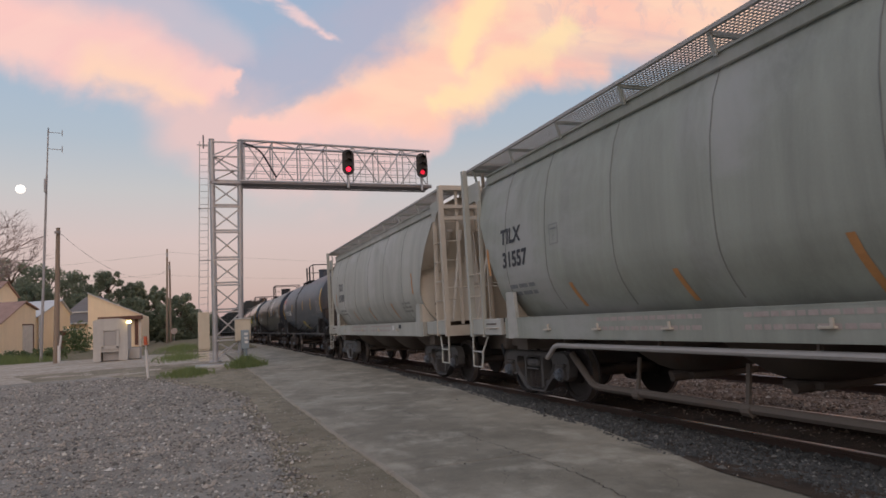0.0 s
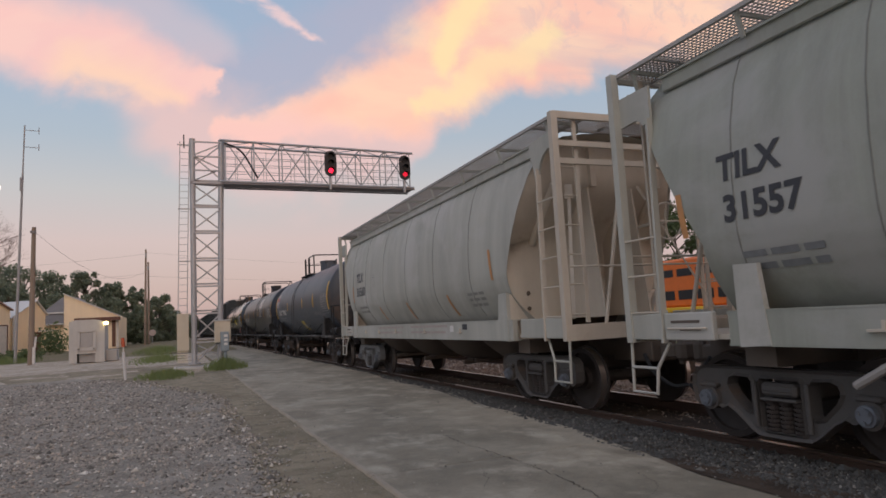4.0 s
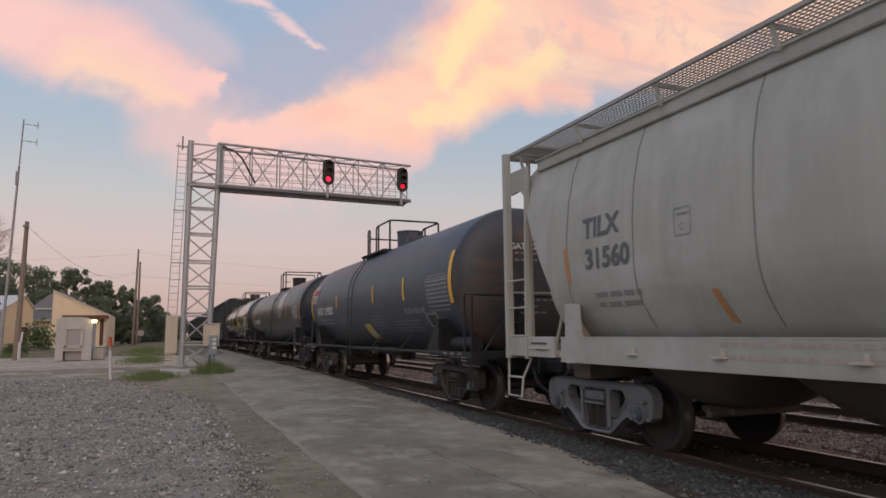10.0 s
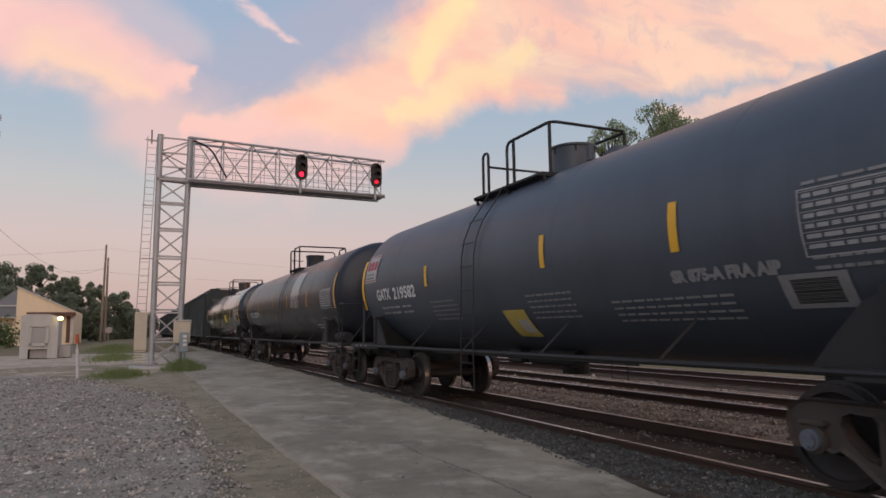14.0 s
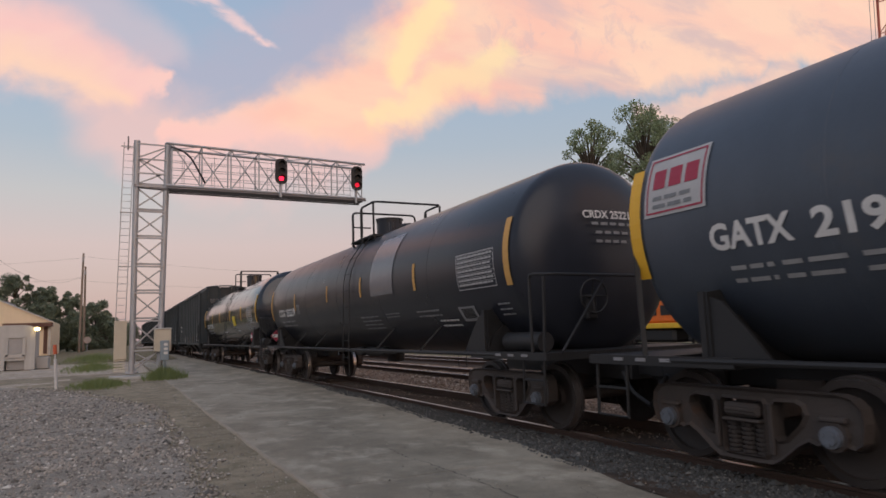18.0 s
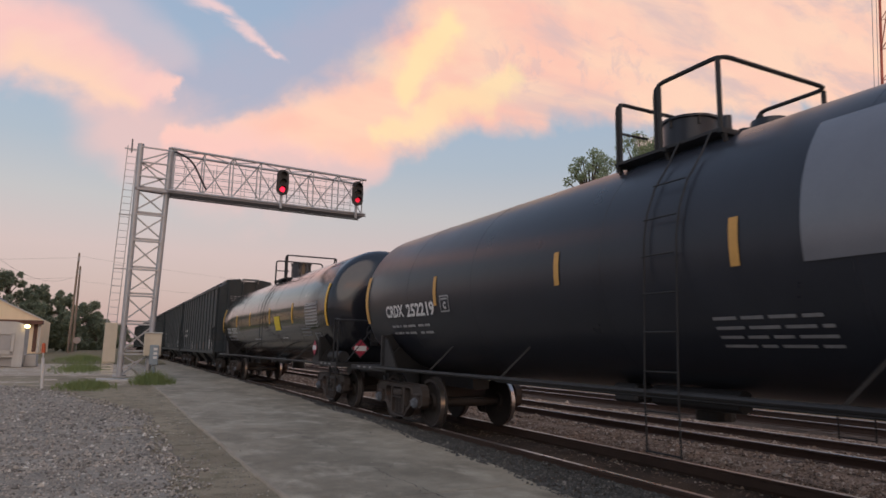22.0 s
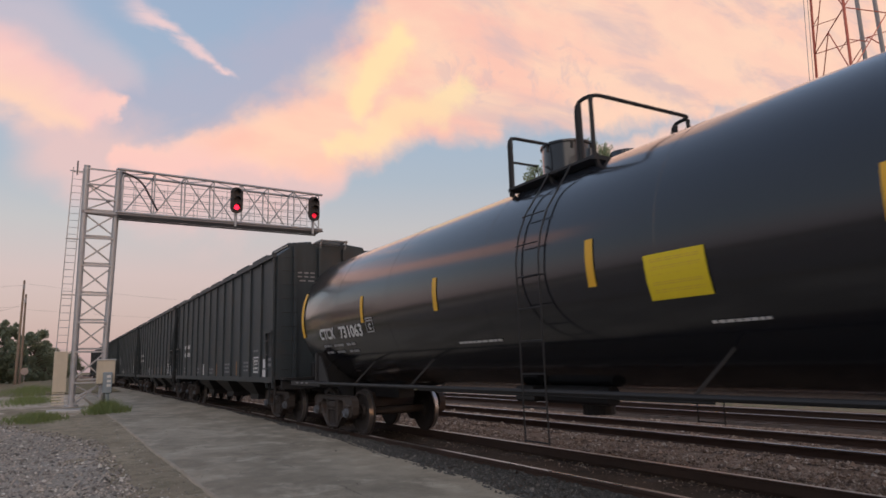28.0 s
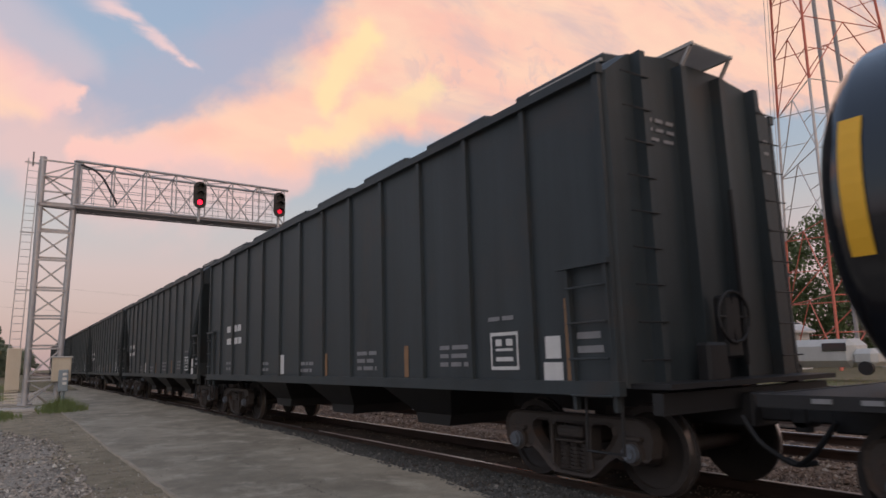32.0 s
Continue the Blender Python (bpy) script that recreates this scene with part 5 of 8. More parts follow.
def tank_car(label, at, cfg):
    """A tank car. cfg: half length of the frame, truck centres, band offset, paint, marks."""
    half, tc, band, skin = cfg["half"], cfg["tc"], cfg["band"], cfg["paint"]
    car = thing("tank_car", label, "rail car", "cars of the train", at=at)
    R, Z = cfg["size"]
    n = 64
    straight = band + 0.03
    bm = bmesh.new()
    secs = [(-straight - 0.50 * math.sin(a), R * math.cos(a) ** 0.85) for a in [1.5, 1.35, 1.15, 0.95, 0.75, 0.55, 0.35, 0.18]]
    secs += [(-straight, R)] + [(y, R) for y in np.linspace(-straight, straight, 9)[1:-1]] + [(straight, R)]
    secs += [(-y, r) for y, r in reversed(secs[:8])]
    secs = [(y + cfg.get("far", 0) * (y > straight - 0.01), r) for y, r in secs]
    rings(bm, [[(r * math.cos(6.2832 * i / n), y, Z + r * math.sin(6.2832 * i / n)) for i in range(n)] for y, r in secs])
    for f in bm.faces:
        if cfg.get("rust") and f.calc_center_median().y < -straight - 0.05:
            f.material_index = 1
    shell = part("tank_shell", bm, [skin, TANK_RUST], car, smooth=True)
    # weld rings
    for y in cfg["seams"]:
        bm = bmesh.new()
        ring = [[(rr * math.cos(6.2832 * i / n), y + dy, Z + rr * math.sin(6.2832 * i / n)) for i in range(n)] for dy, rr in ((-0.03, R - 0.01), (-0.02, R + 0.0025), (0.02, R + 0.0025), (0.03, R - 0.01))]
        rings(bm, ring, cap=False)
        part("weld_ring", bm, skin, shell, smooth=True)
    # dome, walkway and rails on top
    d = cfg["dome"]
    bm = bmesh.new()
    dh, dr = cfg["dome_size"]
    rod(bm, (0, d, Z + R - 0.08), (0, d, Z + R + dh), dr, 28)
    rod(bm, (0, d, Z + R + dh), (0, d, Z + R + dh + 0.03), dr + 0.025, 28)
    dome = part("dome", bm, skin, car, "round valve housing", smooth=True)
    for k in range(6):
        a = k * 1.047
        bm = bmesh.new()
        rod(bm, (dr * math.cos(a), d + dr * math.sin(a), Z + R + dh - 0.1), (dr * math.cos(a), d + dr * math.sin(a), Z + R + dh + 0.02), 0.02, 6)
        part("bolt", bm, TANK_FRAME, dome)
    bm = bmesh.new()
    bmesh.ops.create_cone(bm, cap_ends=True, segments=20, radius1=0.25, radius2=0.2, depth=0.22, matrix=pose(0.1, d - 1.05, Z + R + 0.05))
    rod(bm, (-0.25, d - 0.75, Z + R + 0.02), (-0.25, d - 0.75, Z + R + 0.25), 0.06, 10)
    rod(bm, (0.2, d - 0.65, Z + R + 0.02), (0.2, d - 0.65, Z + R + 0.20), 0.08, 10)
    part("manway", bm, skin, car, smooth=True)
    pa, pc, pb = cfg["rails"]       # far rail, middle and leading end of the platform round the dome
    lip, top = Z + R - 0.16, cfg["rail_top"]
    bm = bmesh.new()
    for e in (-1, 1):
        for k in range(9):
            box(bm, (e * (0.52 + 0.05 * k), (pa + pb) / 2, lip), (0.03, pa - pb, 0.035))
    for y in (pa - 0.02, (pa + pb) / 2, pb + 0.02):
        beam(bm, (-0.95, y, lip - 0.02), (0.95, y, lip - 0.02), 0.05, 0.05)
        for e in (-1, 1):
            beam(bm, (e * 0.9, y, lip - 0.03), (e * 0.86, y, Z + (R * R - 0.86 ** 2) ** 0.5 - 0.02), 0.04, 0.04)
    part("platform_grating", bm, TANK_FRAME, car, "dark steel platform round the dome")
    rx = cfg.get("rail_x", 0.9)
    bm = bmesh.new()
    tube(bm, rounded([(-rx, pc, lip), (-rx, pc, top), (-rx, pb, top), (rx, pb, top), (rx, pc, top), (rx, pc, lip)], 0.14), 0.026, 8)
    part("safety_rail", bm, TANK_FRAME, car, "bent steel safety rail")
    for x in (-rx, rx):
        for y in (pb + 0.05, pc - (0.22 if "hoop" in cfg else 0.06)):
            bm = bmesh.new()
            rod(bm, (x, y, lip), (x, y, top - 0.02), 0.028, 8)
            part("rail_post", bm, TANK_FRAME, car)
    if "hoop" in cfg:           # narrow hoop beside the ladder head on either side, joined by a crossbar
        for x in (-rx, rx):
            bm = bmesh.new()
            tube(bm, rounded([(x, pa, lip - 0.1), (x, pa, top), (x, pa - cfg["hoop"], top), (x, pa - cfg["hoop"], lip)], 0.09), 0.026, 8)
            part("safety_hoop", bm, TANK_FRAME, car, "narrow bent steel hoop")
        bm = bmesh.new()
        rod(bm, (-rx, pa - cfg["hoop"], top - 0.27), (rx, pa - cfg["hoop"], top - 0.27), 0.022, 8)
        part("crossbar", bm, TANK_FRAME, car)
    else:
        bm = bmesh.new()
        tube(bm, rounded([(-rx, pa, lip - 0.1), (-rx, pa, top), (rx, pa, top), (rx, pa, lip - 0.1)], 0.12), 0.026, 8)
        rod(bm, (-rx, pa - 0.06, lip), (-rx, pa - 0.06, top - 0.02), 0.020, 6)
        rod(bm, (-rx, pa, lip + 0.42), (-0.4, pa, lip + 0.42), 0.018, 6)
        part("safety_rail", bm, TANK_FRAME, car, "bent steel safety rail")
    # side ladder down from the platform
    ly = cfg["ladder"]
    for e in (-1, 1):
        bm = bmesh.new()
        for y in (ly + 0.22, ly - 0.22):
            pts = [(e * 0.95, y, lip)] + [(e * (R + 0.05) * math.cos(g), y, Z + (R + 0.05) * math.sin(g)) for g in (0.75, 0.5, 0.3, 0.1)] + [(e * 1.56, y, 1.1), (e * 1.55, y, 0.48)]
            tube(bm, pts, 0.011, 6)
        lad = part("side_ladder", bm, TANK_FRAME, car)
        for k in range(8):
            bm = bmesh.new()
            z = 0.50 + 0.39 * k
            g = math.asin(max(-0.999, min(0.999, (z - Z) / (R + 0.07)))) if z > Z else 0
            x = (R + 0.08) * math.cos(g) if z > Z else 1.56
            rod(bm, (e * x, ly - 0.22, z), (e * x, ly + 0.22, z), 0.009, 6)
            part("rung", bm, TANK_FRAME, lad)
    # underframe: long side pipes, stub sills, bolsters and saddles, end platforms
    for e in (-1, 1):
        bm = bmesh.new()
        rod(bm, (e * 1.50, -half + 1.2, 1.07), (e * 1.50, half - 1.2, 1.07), 0.032, 8)
        for y in (-tc + 2.35, -tc + 4.6, tc - 4.4, tc - 2.1):
            beam(bm, (e * 1.48, y, 1.06), (e * 1.12, y - 0.25, 1.52), 0.014, 0.03)
        part("side_rail", bm, TANK_FRAME, car)
    for s in (-1, 1):
        bm = bmesh.new()
        box(bm, (0, s * (half - 1.6), 0.90), (0.36, 3.0, 0.34))
        part("stub_sill", bm, TANK_FRAME, car)
        bm = bmesh.new()
        out = [(-1.42, 0.98), (-1.42, 1.12), (-1.30, 1.34), (-1.12, 1.50)] + [(-R * math.sin(a), Z - R * math.cos(a) - 0.01) for a in (0.75, 0.5, 0.25)]
        out += [(0, Z - R - 0.01)] + [(-x, z) for x, z in reversed(out)]
        slab(bm, out, s * tc - 0.09, s * tc + 0.09, "y")
        part("bolster", bm, TANK_FRAME, car)
        bm = bmesh.new()
        box(bm, (0, s * (half - 0.55), 1.08), (3.0, 1.1, 0.05))
        box(bm, (0, s * (half - 0.02), 1.06), (3.0, 0.06, 0.10))
        for e in (-1, 1):
            box(bm, (e * 1.48, s * (half - 1.0), 1.06), (0.08, 2.0, 0.10))
        part("end_platform", bm, TANK_FRAME, car)
        for k in range(3):
            bm = bmesh.new()
            box(bm, (-1.525, s * (half - 0.5 - 0.34 * k), 1.07), (0.012, 0.14, 0.035))
            part("reflector", bm, MARK_PALE, car)
        for e in (-1, 1):
            bm = bmesh.new()   # saddle web between side rail and shell
            bow = [(-R * math.cos(g), Z - R * math.sin(g)) for g in (0.52, 0.62, 0.72, 0.84, 0.98)]
            web = [(-1.46, 1.04), (-1.46, 1.72)] + bow + [(bow[-1][0], 1.04)]
            slab(bm, [(-e * x, z) for x, z in web], s * tc - 0.02, s * tc + 0.02, "y")
            beam(bm, (e * 1.46, s * (tc + 0.05), 1.04), (e * 1.46, s * (tc + 0.05), 1.73), 0.03, 0.07)
            part("saddle_web", bm, TANK_FRAME, car)
            bm = bmesh.new()
            slab(bm, [(s * (tc + 0.10), 1.10), (s * (tc - 0.62), 1.10), (s * (tc - 0.42), 1.34), (s * (tc - 0.16), 1.62), (s * (tc + 0.10), 1.72)], e * 1.40, e * 1.44, "x")
            part("gusset", bm, TANK_FRAME, car)
            if s < 0:
                bm = bmesh.new()   # bent handrail round the brake end
                tube(bm, rounded([(e * 1.48, s * (half - 0.36), 1.1), (e * 1.48, s * (half - 0.36), 2.16), (e * 1.48, s * (half + 0.10), 2.12), (e * 0.02, s * (half + 0.12), 2.10)], 0.10), 0.022, 7)
                part("handrail", bm, TANK_FRAME, car)
                bm = bmesh.new()
                rod(bm, (e * 1.48, s * (half - 0.08), 1.1), (e * 1.48, s * (half - 0.02), 2.10), 0.022, 7)
                part("post", bm, TANK_FRAME, car)
                bm = bmesh.new()
                beam(bm, (e * 0.55, s * (half + 0.06), 2.06), (e * 1.30, s * (half + 0.06), 1.12), 0.04, 0.02)
                part("strut", bm, TANK_FRAME, car)
            elif cfg.get("rust"):
                bm = bmesh.new()
                beam(bm, (e * 1.47, half - 0.86, 1.1), (e * 1.40, half - 0.74, 2.75), 0.05, 0.04)
                part("post", bm, TANK_FRAME, car)
            if s < 0 or cfg.get("rust"):
                bm = bmesh.new()
                tube(bm, [(e * 1.48, s * (half - 0.10), 1.06), (e * 1.50, s * (half - 0.10), 0.45), (e * 1.50, s * (half - 0.58), 0.45), (e * 1.48, s * (half - 0.58), 1.06)], 0.020, 6)
                rod(bm, (e * 1.49, s * (half - 0.10), 0.75), (e * 1.49, s * (half - 0.58), 0.75), 0.016, 6)
                part("stirrup_step", bm, TANK_FRAME, car)
        if s < 0:   # low air reservoir behind the near rail
            bm = bmesh.new()
            rod(bm, (-1.18, s * (tc + 0.32), 1.24), (-1.18, s * (tc + 1.22), 1.24), 0.14, 16)
            part("air_reservoir", bm, TANK_FRAME, car, smooth=True)
        coupler(car, half, s, TANK_FRAME)
        truck(car, s * tc, SIDEFRAME_BROWN, "brown")
    # brake gear on the near end
    bm = bmesh.new()
    ring = [(-0.42 + 0.24 * math.cos(6.2832 * k / 16), -half + 0.32, 1.85 + 0.24 * math.sin(6.2832 * k / 16)) for k in range(17)]
    tube(bm, ring, 0.016, 6)
    for k in range(4):
        rod(bm, (-0.42, -half + 0.36, 1.85), ring[4 * k], 0.013, 6)
    box(bm, (-0.42, -half + 0.42, 1.70), (0.18, 0.10, 0.36), bevel=0.02)
    part("hand_brake", bm, TANK_FRAME, car)
    bm = bmesh.new()
    rod(bm, (-0.6, -0.8, 0.98), (-0.6, 0.4, 0.98), 0.12, 14)
    box(bm, (-0.6, 0.8, 0.98), (0.3, 0.4, 0.22), bevel=0.03)
    rod(bm, (-1.1, -2.6, 1.0), (-1.1, 3.2, 1.0), 0.02, 6)
    part("air_brake_gear", bm, TANK_FRAME, car)
    bm = bmesh.new()
    rod(bm, (0, 0.1, Z - R - 0.30), (0, 0.1, Z - R + 0.1), 0.22, 16)
    part("bottom_outlet", bm, TANK_FRAME, car)
    # marks on the camera's side
    on = on_tank(R, Z)
    for y, z0, z1, w, m in cfg["strips"]:
        patch_mesh("reflective_strip", y - w / 2, y + w / 2, z0, z1, on, m, car, "yellow reflective strip", 8)
    for text, y, z, size, m, *wide in cfg["texts"]:
        pts, faces = writing(text, size, bold=0.011)
        if wide:
            k = wide[0] / max(p for p, q in pts)
            pts = [(p * k, q) for p, q in pts]
        flat_mesh("reporting_mark", pts, faces, lambda p, q, y=y, z=z: on(y - p, z + q), m, car, "white stencilled lettering " + text)
    for k, (y0, y1, z, rows, pitch, words, m) in enumerate(cfg["bars"]):
        bars_mesh("stencil", y0, y1, z, rows, pitch, on, m, car, "small stencilled data lines", words * 2, 0.42 if rows >= 6 else 0.34, seed=k + 7)
        if rows >= 6:   # ruled frame of a data table
            for ya, yb, za, zb in ((y0 + 0.05, y0 + 0.035, z - rows * pitch - 0.02, z + 0.04), (y1 - 0.035, y1 - 0.05, z - rows * pitch - 0.02, z + 0.04), (y0 + 0.05, y1 - 0.05, z + 0.03, z + 0.042), (y0 + 0.05, y1 - 0.05, z - rows * pitch - 0.02, z - rows * pitch - 0.008)):
                patch_mesh("frame_line", ya, yb, za, zb, on, m, car)
            for q in range(rows):
                patch_mesh("ruled_line", y0 + 0.04, y1 - 0.04, z - q * pitch + 0.014, z - q * pitch + 0.020, on, m, car, n=1)
    for y0, y1, z0, z1, m, lab in cfg["panels"]:
        patch_mesh("panel", y0, y1, z0, z1, on, m, car, lab, 22).data.shade_smooth()
    if cfg.get("sign"):   # notice: thin red border, three broad letter blocks, two lines of bars
        y0, y1, z0, z1 = cfg["sign"]
        for ya, yb, za, zb in ((y0 - 0.03, y0 - 0.05, z0 + 0.03, z1 - 0.03), (y1 + 0.05, y1 + 0.03, z0 + 0.03, z1 - 0.03), (y0 - 0.03, y1 + 0.03, z0 + 0.03, z0 + 0.05), (y0 - 0.03, y1 + 0.03, z1 - 0.05, z1 - 0.03)):
            patch_mesh("border_line", ya, yb, za, zb, on_tank(R + 0.005, Z), MARK_RED, car)
        wide = (y0 - y1) / 4.2
        for k in range(3):
            ya = y0 - 0.11 - k * wide * 1.12
            patch_mesh("letter_block", ya, ya - wide * 0.86, z0 + 0.29, z0 + 0.50, on_tank(R + 0.005, Z), MARK_RED, car, n=2)
        bars_mesh("stencil", y0 - 0.12, y1 + 0.12, z0 + 0.21, 2, 0.085, on_tank(R + 0.005, Z), MARK_FAINT, car, "small grey printed lines", 3, seed=3)
    for s in cfg.get("placards", ()):
        for x, y, turn in ((-1.50, s * (half - 1.88), 0), (-0.95, s * (half + 0.06), -90 * s)):
            at = Matrix.Translation((x, y, 1.45)) @ Matrix.Rotation(radians(turn), 4, "Z")
            holder = part("placard_holder", box(bmesh.new(), (0, 0, 0), (0.012, 0.34, 0.34), Matrix.Rotation(radians(45), 4, "X")), TANK_FRAME, car, "diamond placard holder", at=at)
            part("placard", box(bmesh.new(), (-0.010, 0, 0), (0.006, 0.29, 0.29), Matrix.Rotation(radians(45), 4, "X")), MARK_RED, holder, "red and white diamond placard")
            part("placard_band", box(bmesh.new(), (-0.015, 0, 0), (0.004, 0.30, 0.12)), MARK_WHITE, holder)
    # writing on the near head
    head = lambda p, z: (p, -straight - 0.54 * (1 - (p / R) ** 2 * 0.75 - ((z - Z) / R) ** 2 * 0.6) ** 0.5 - 0.03, z)
    text, x0, z, size = cfg["head_text"]
    pts, faces = writing(text, size, bold=0.004)
    flat_mesh("reporting_mark", pts, faces, lambda p, q: head(x0 + p, z + q), MARK_WHITE, car, "white stencilled lettering " + text)
    tagged(flat_mesh("head_writing", *head_bars(cfg["head"]), head, MARK_PALE, car, "stencilled lines on the tank head"), kind="stuff")
    return car


def head_bars(spec):
    pts, faces = [], []
    for z, x0, x1, h, words in spec:
        step = (x1 - x0) / words
        for k in range(words):
            i = len(pts)
            a, b = x0 + step * k, x0 + step * (k + 0.7)
            pts += [(a, z), (b, z), (b, z - h * 0.6), (a, z - h * 0.6)]
            faces.append((i, i + 1, i + 2, i + 3))
    return pts, faces


def ribbed_car(label, at, open_end=False):
    half, tc = 7.72, 6.50
    car = thing("ribbed_hopper_car", label, "rail car", "cars of the train", at=at)
    top, low, wide = 4.36, 1.12, 1.55
    prof = [(-wide, low), (-wide, top), (-1.18, 4.62), (-0.5, 4.72), (0.5, 4.72), (1.18, 4.62), (wide, top), (wide, low)]
    bm = bmesh.new()
    loops = []
    if open_end:   # more corners up the side, so that the end can slope in under the roof
        prof = [(-wide, low + (top - low) * k / 8) for k in range(9)] + prof[2:-2] + [(wide, top - (top - low) * k / 8) for k in range(9)]

    def inset(z):
        return 1.75 * min(1.0, max(0.0, (4.05 - z) / 2.6)) if open_end else 0.0
    for y, k in ((-half, 0.96), (-half + 0.10, 1.0), (half - 0.10, 1.0), (half, 0.96)):
        loops.append([(x * (k if abs(x) > 0.6 else 1), y - math.copysign(inset(z), y), z) for x, z in prof])
    rings(bm, loops)
    body = part("body", bm, COAL_CAR, car)
    for s in (-1, 1):
        n = 13
        for k in range(n + 1):
            bm = bmesh.new()
            y = -half + 0.06 + (2 * half - 0.12) * k / n
            foot = low if abs(y) < half - 1.75 or not open_end or k in (0, n) else max(low, 4.05 - 2.6 * (half - abs(y)) / 1.75)
            beam(bm, (s * (wide + 0.025), y, foot), (s * (wide + 0.025), y, top - 0.02), 0.05, 0.08)
            part("side_rib", bm, COAL_CAR, car)
        bm = bmesh.new()
        beam(bm, (s * (wide + 0.03), -half, top), (s * (wide + 0.03), half, top), 0.10, 0.10)
        beam(bm, (s * (wide + 0.02), -half, low), (s * (wide + 0.02), half, low), 0.09, 0.14)
        part("chord", bm, COAL_CAR, car)
        for k in range(7):   # roof: raised hatch coamings
            bm = bmesh.new()
            y = -half + 1.1 + (2 * half - 2.2) * k / 6
            box(bm, (s * 0.78, y, 4.76), (0.70, 1.55, 0.14), turn=Matrix.Rotation(s * 0.12, 4, "Y"), bevel=0.03)
            part("roof_hatch", bm, COAL_CAR, car)
        # end: posts, slanted rods, ladder, running-board gallows
        for x in (-1.05, -0.35, 0.35, 1.05) if not open_end else (-1.05, 1.05):
            bm = bmesh.new()
            beam(bm, (x, s * (half + 0.06), low), (x, s * (half + 0.06), 4.62), 0.09, 0.14)
            part("end_post", bm, COAL_CAR, car)
        bm = bmesh.new()
        box(bm, (0, s * (half + 0.22), 1.14), (2.9, 0.5, 0.05))
        box(bm, (0, s * (half + 0.30), 0.98), (2.9, 0.12, 0.20))
        part("end_platform", bm, TANK_FRAME, car)
        for e in (-1, 1):
            for x in (0.75, 1.13):
                part("board_edge", beam(bmesh.new(), (e * x, s * (half - 1.55), 4.70), (e * x, s * (half - 0.35), 4.70), 0.05, 0.04), GRATING, car)
        board = part("running_board", B((0, s * (half - 0.20), 4.80), (0.72, 0.05, 0.02)), GRATING, car)
        for x in (-0.36, 0.36):
            bm = bmesh.new()
            beam(bm, (x, s * (half - 0.70), 4.82), (x, s * (half + 0.28), 4.82), 0.045, 0.04)
            beam(bm, (x, s * (half - 0.60), 4.70), (x, s * (half - 0.60), 4.83), 0.04, 0.04)
            beam(bm, (x, s * (half + 0.24), 4.80), (x, s * (half + 0.05), 4.52), 0.035, 0.035)
            part("board_bracket", bm, GRATING, board)
        bm = bmesh.new()
        for k in range(20):
            box(bm, (-0.34 + 0.036 * k, s * (half - 0.20), 4.82), (0.014, 0.95, 0.025))
        for e in (-1, 1):
            for k in range(12):
                box(bm, (e * (0.76 + 0.032 * k), s * (half - 0.95), 4.70), (0.016, 1.2, 0.03))
        tagged(part("mesh_slat", bm, GRATING, board), kind="stuff")
        for e in (-1, 1):
            bm = bmesh.new()
            beam(bm, (e * 1.56, s * (half - 0.08), 0.9), (e * 1.60, s * (half - 0.08), 2.36), 0.05, 0.06)
            beam(bm, (e * 1.56, s * (half - 0.62), 0.9), (e * 1.60, s * (half - 0.62), 2.36), 0.05, 0.06)
            beam(bm, (e * 1.62, s * (half - 0.02), 2.36), (e * 1.62, s * (half - 0.75), 2.36), 0.06, 0.05)
            for k in range(4):
                rod(bm, (e * 1.64, s * (half - 0.08), 1.05 + 0.36 * k), (e * 1.64, s * (half - 0.62), 1.05 + 0.36 * k), 0.012, 6)
            part("side_ladder", bm, COAL_CAR, car)
            for k in range(9):
                bm = bmesh.new()
                rod(bm, (e * 1.42, s * (half + 0.14), 1.38 + 0.367 * k), (e * 1.0, s * (half + 0.14), 1.38 + 0.367 * k), 0.009, 6)
                part("rung", bm, TANK_FRAME, car)
            bm = bmesh.new()
            tube(bm, [(e * 1.50, s * (half - 0.08), 1.06), (e * 1.52, s * (half - 0.08), 0.50), (e * 1.52, s * (half - 0.55), 0.50), (e * 1.50, s * (half - 0.55), 1.06)], 0.020, 6)
            part("stirrup_step", bm, TANK_FRAME, car)
        coupler(car, half + 0.36, s, TANK_FRAME)
        truck(car, s * tc, SIDEFRAME_BROWN, "brown")
        bm = bmesh.new()
        box(bm, (0, s * (half - 1.6), 0.92), (0.40, 3.4, 0.34))
        part("draft_sill", bm, TANK_FRAME, car)
    for y in (-3.3, 0.0, 3.3):
        bm = bmesh.new()
        rings(bm, [[(-1.3, y - 1.1, 1.10), (1.3, y - 1.1, 1.10), (1.3, y + 1.1, 1.10), (-1.3, y + 1.1, 1.10)],
                   [(-0.9, y - 0.5, 0.62), (0.9, y - 0.5, 0.62), (0.9, y + 0.5, 0.62), (-0.9, y + 0.5, 0.62)],
                   [(-0.9, y - 0.45, 0.46), (0.9, y - 0.45, 0.46), (0.9, y + 0.45, 0.46), (-0.9, y + 0.45, 0.46)]])
        part("hopper_bay", bm, TANK_FRAME, car)
    bm = bmesh.new()
    ring = [(-0.1 + 0.27 * math.cos(6.2832 * k / 16), -half - 0.28, 1.80 + 0.27 * math.sin(6.2832 * k / 16)) for k in range(17)]
    tube(bm, ring, 0.018, 6)
    for k in range(4):
        rod(bm, (-0.1, -half - 0.24, 1.80), ring[4 * k], 0.014, 6)
    box(bm, (-0.1, -half - 0.20, 1.70), (0.30, 0.14, 0.66), bevel=0.03)
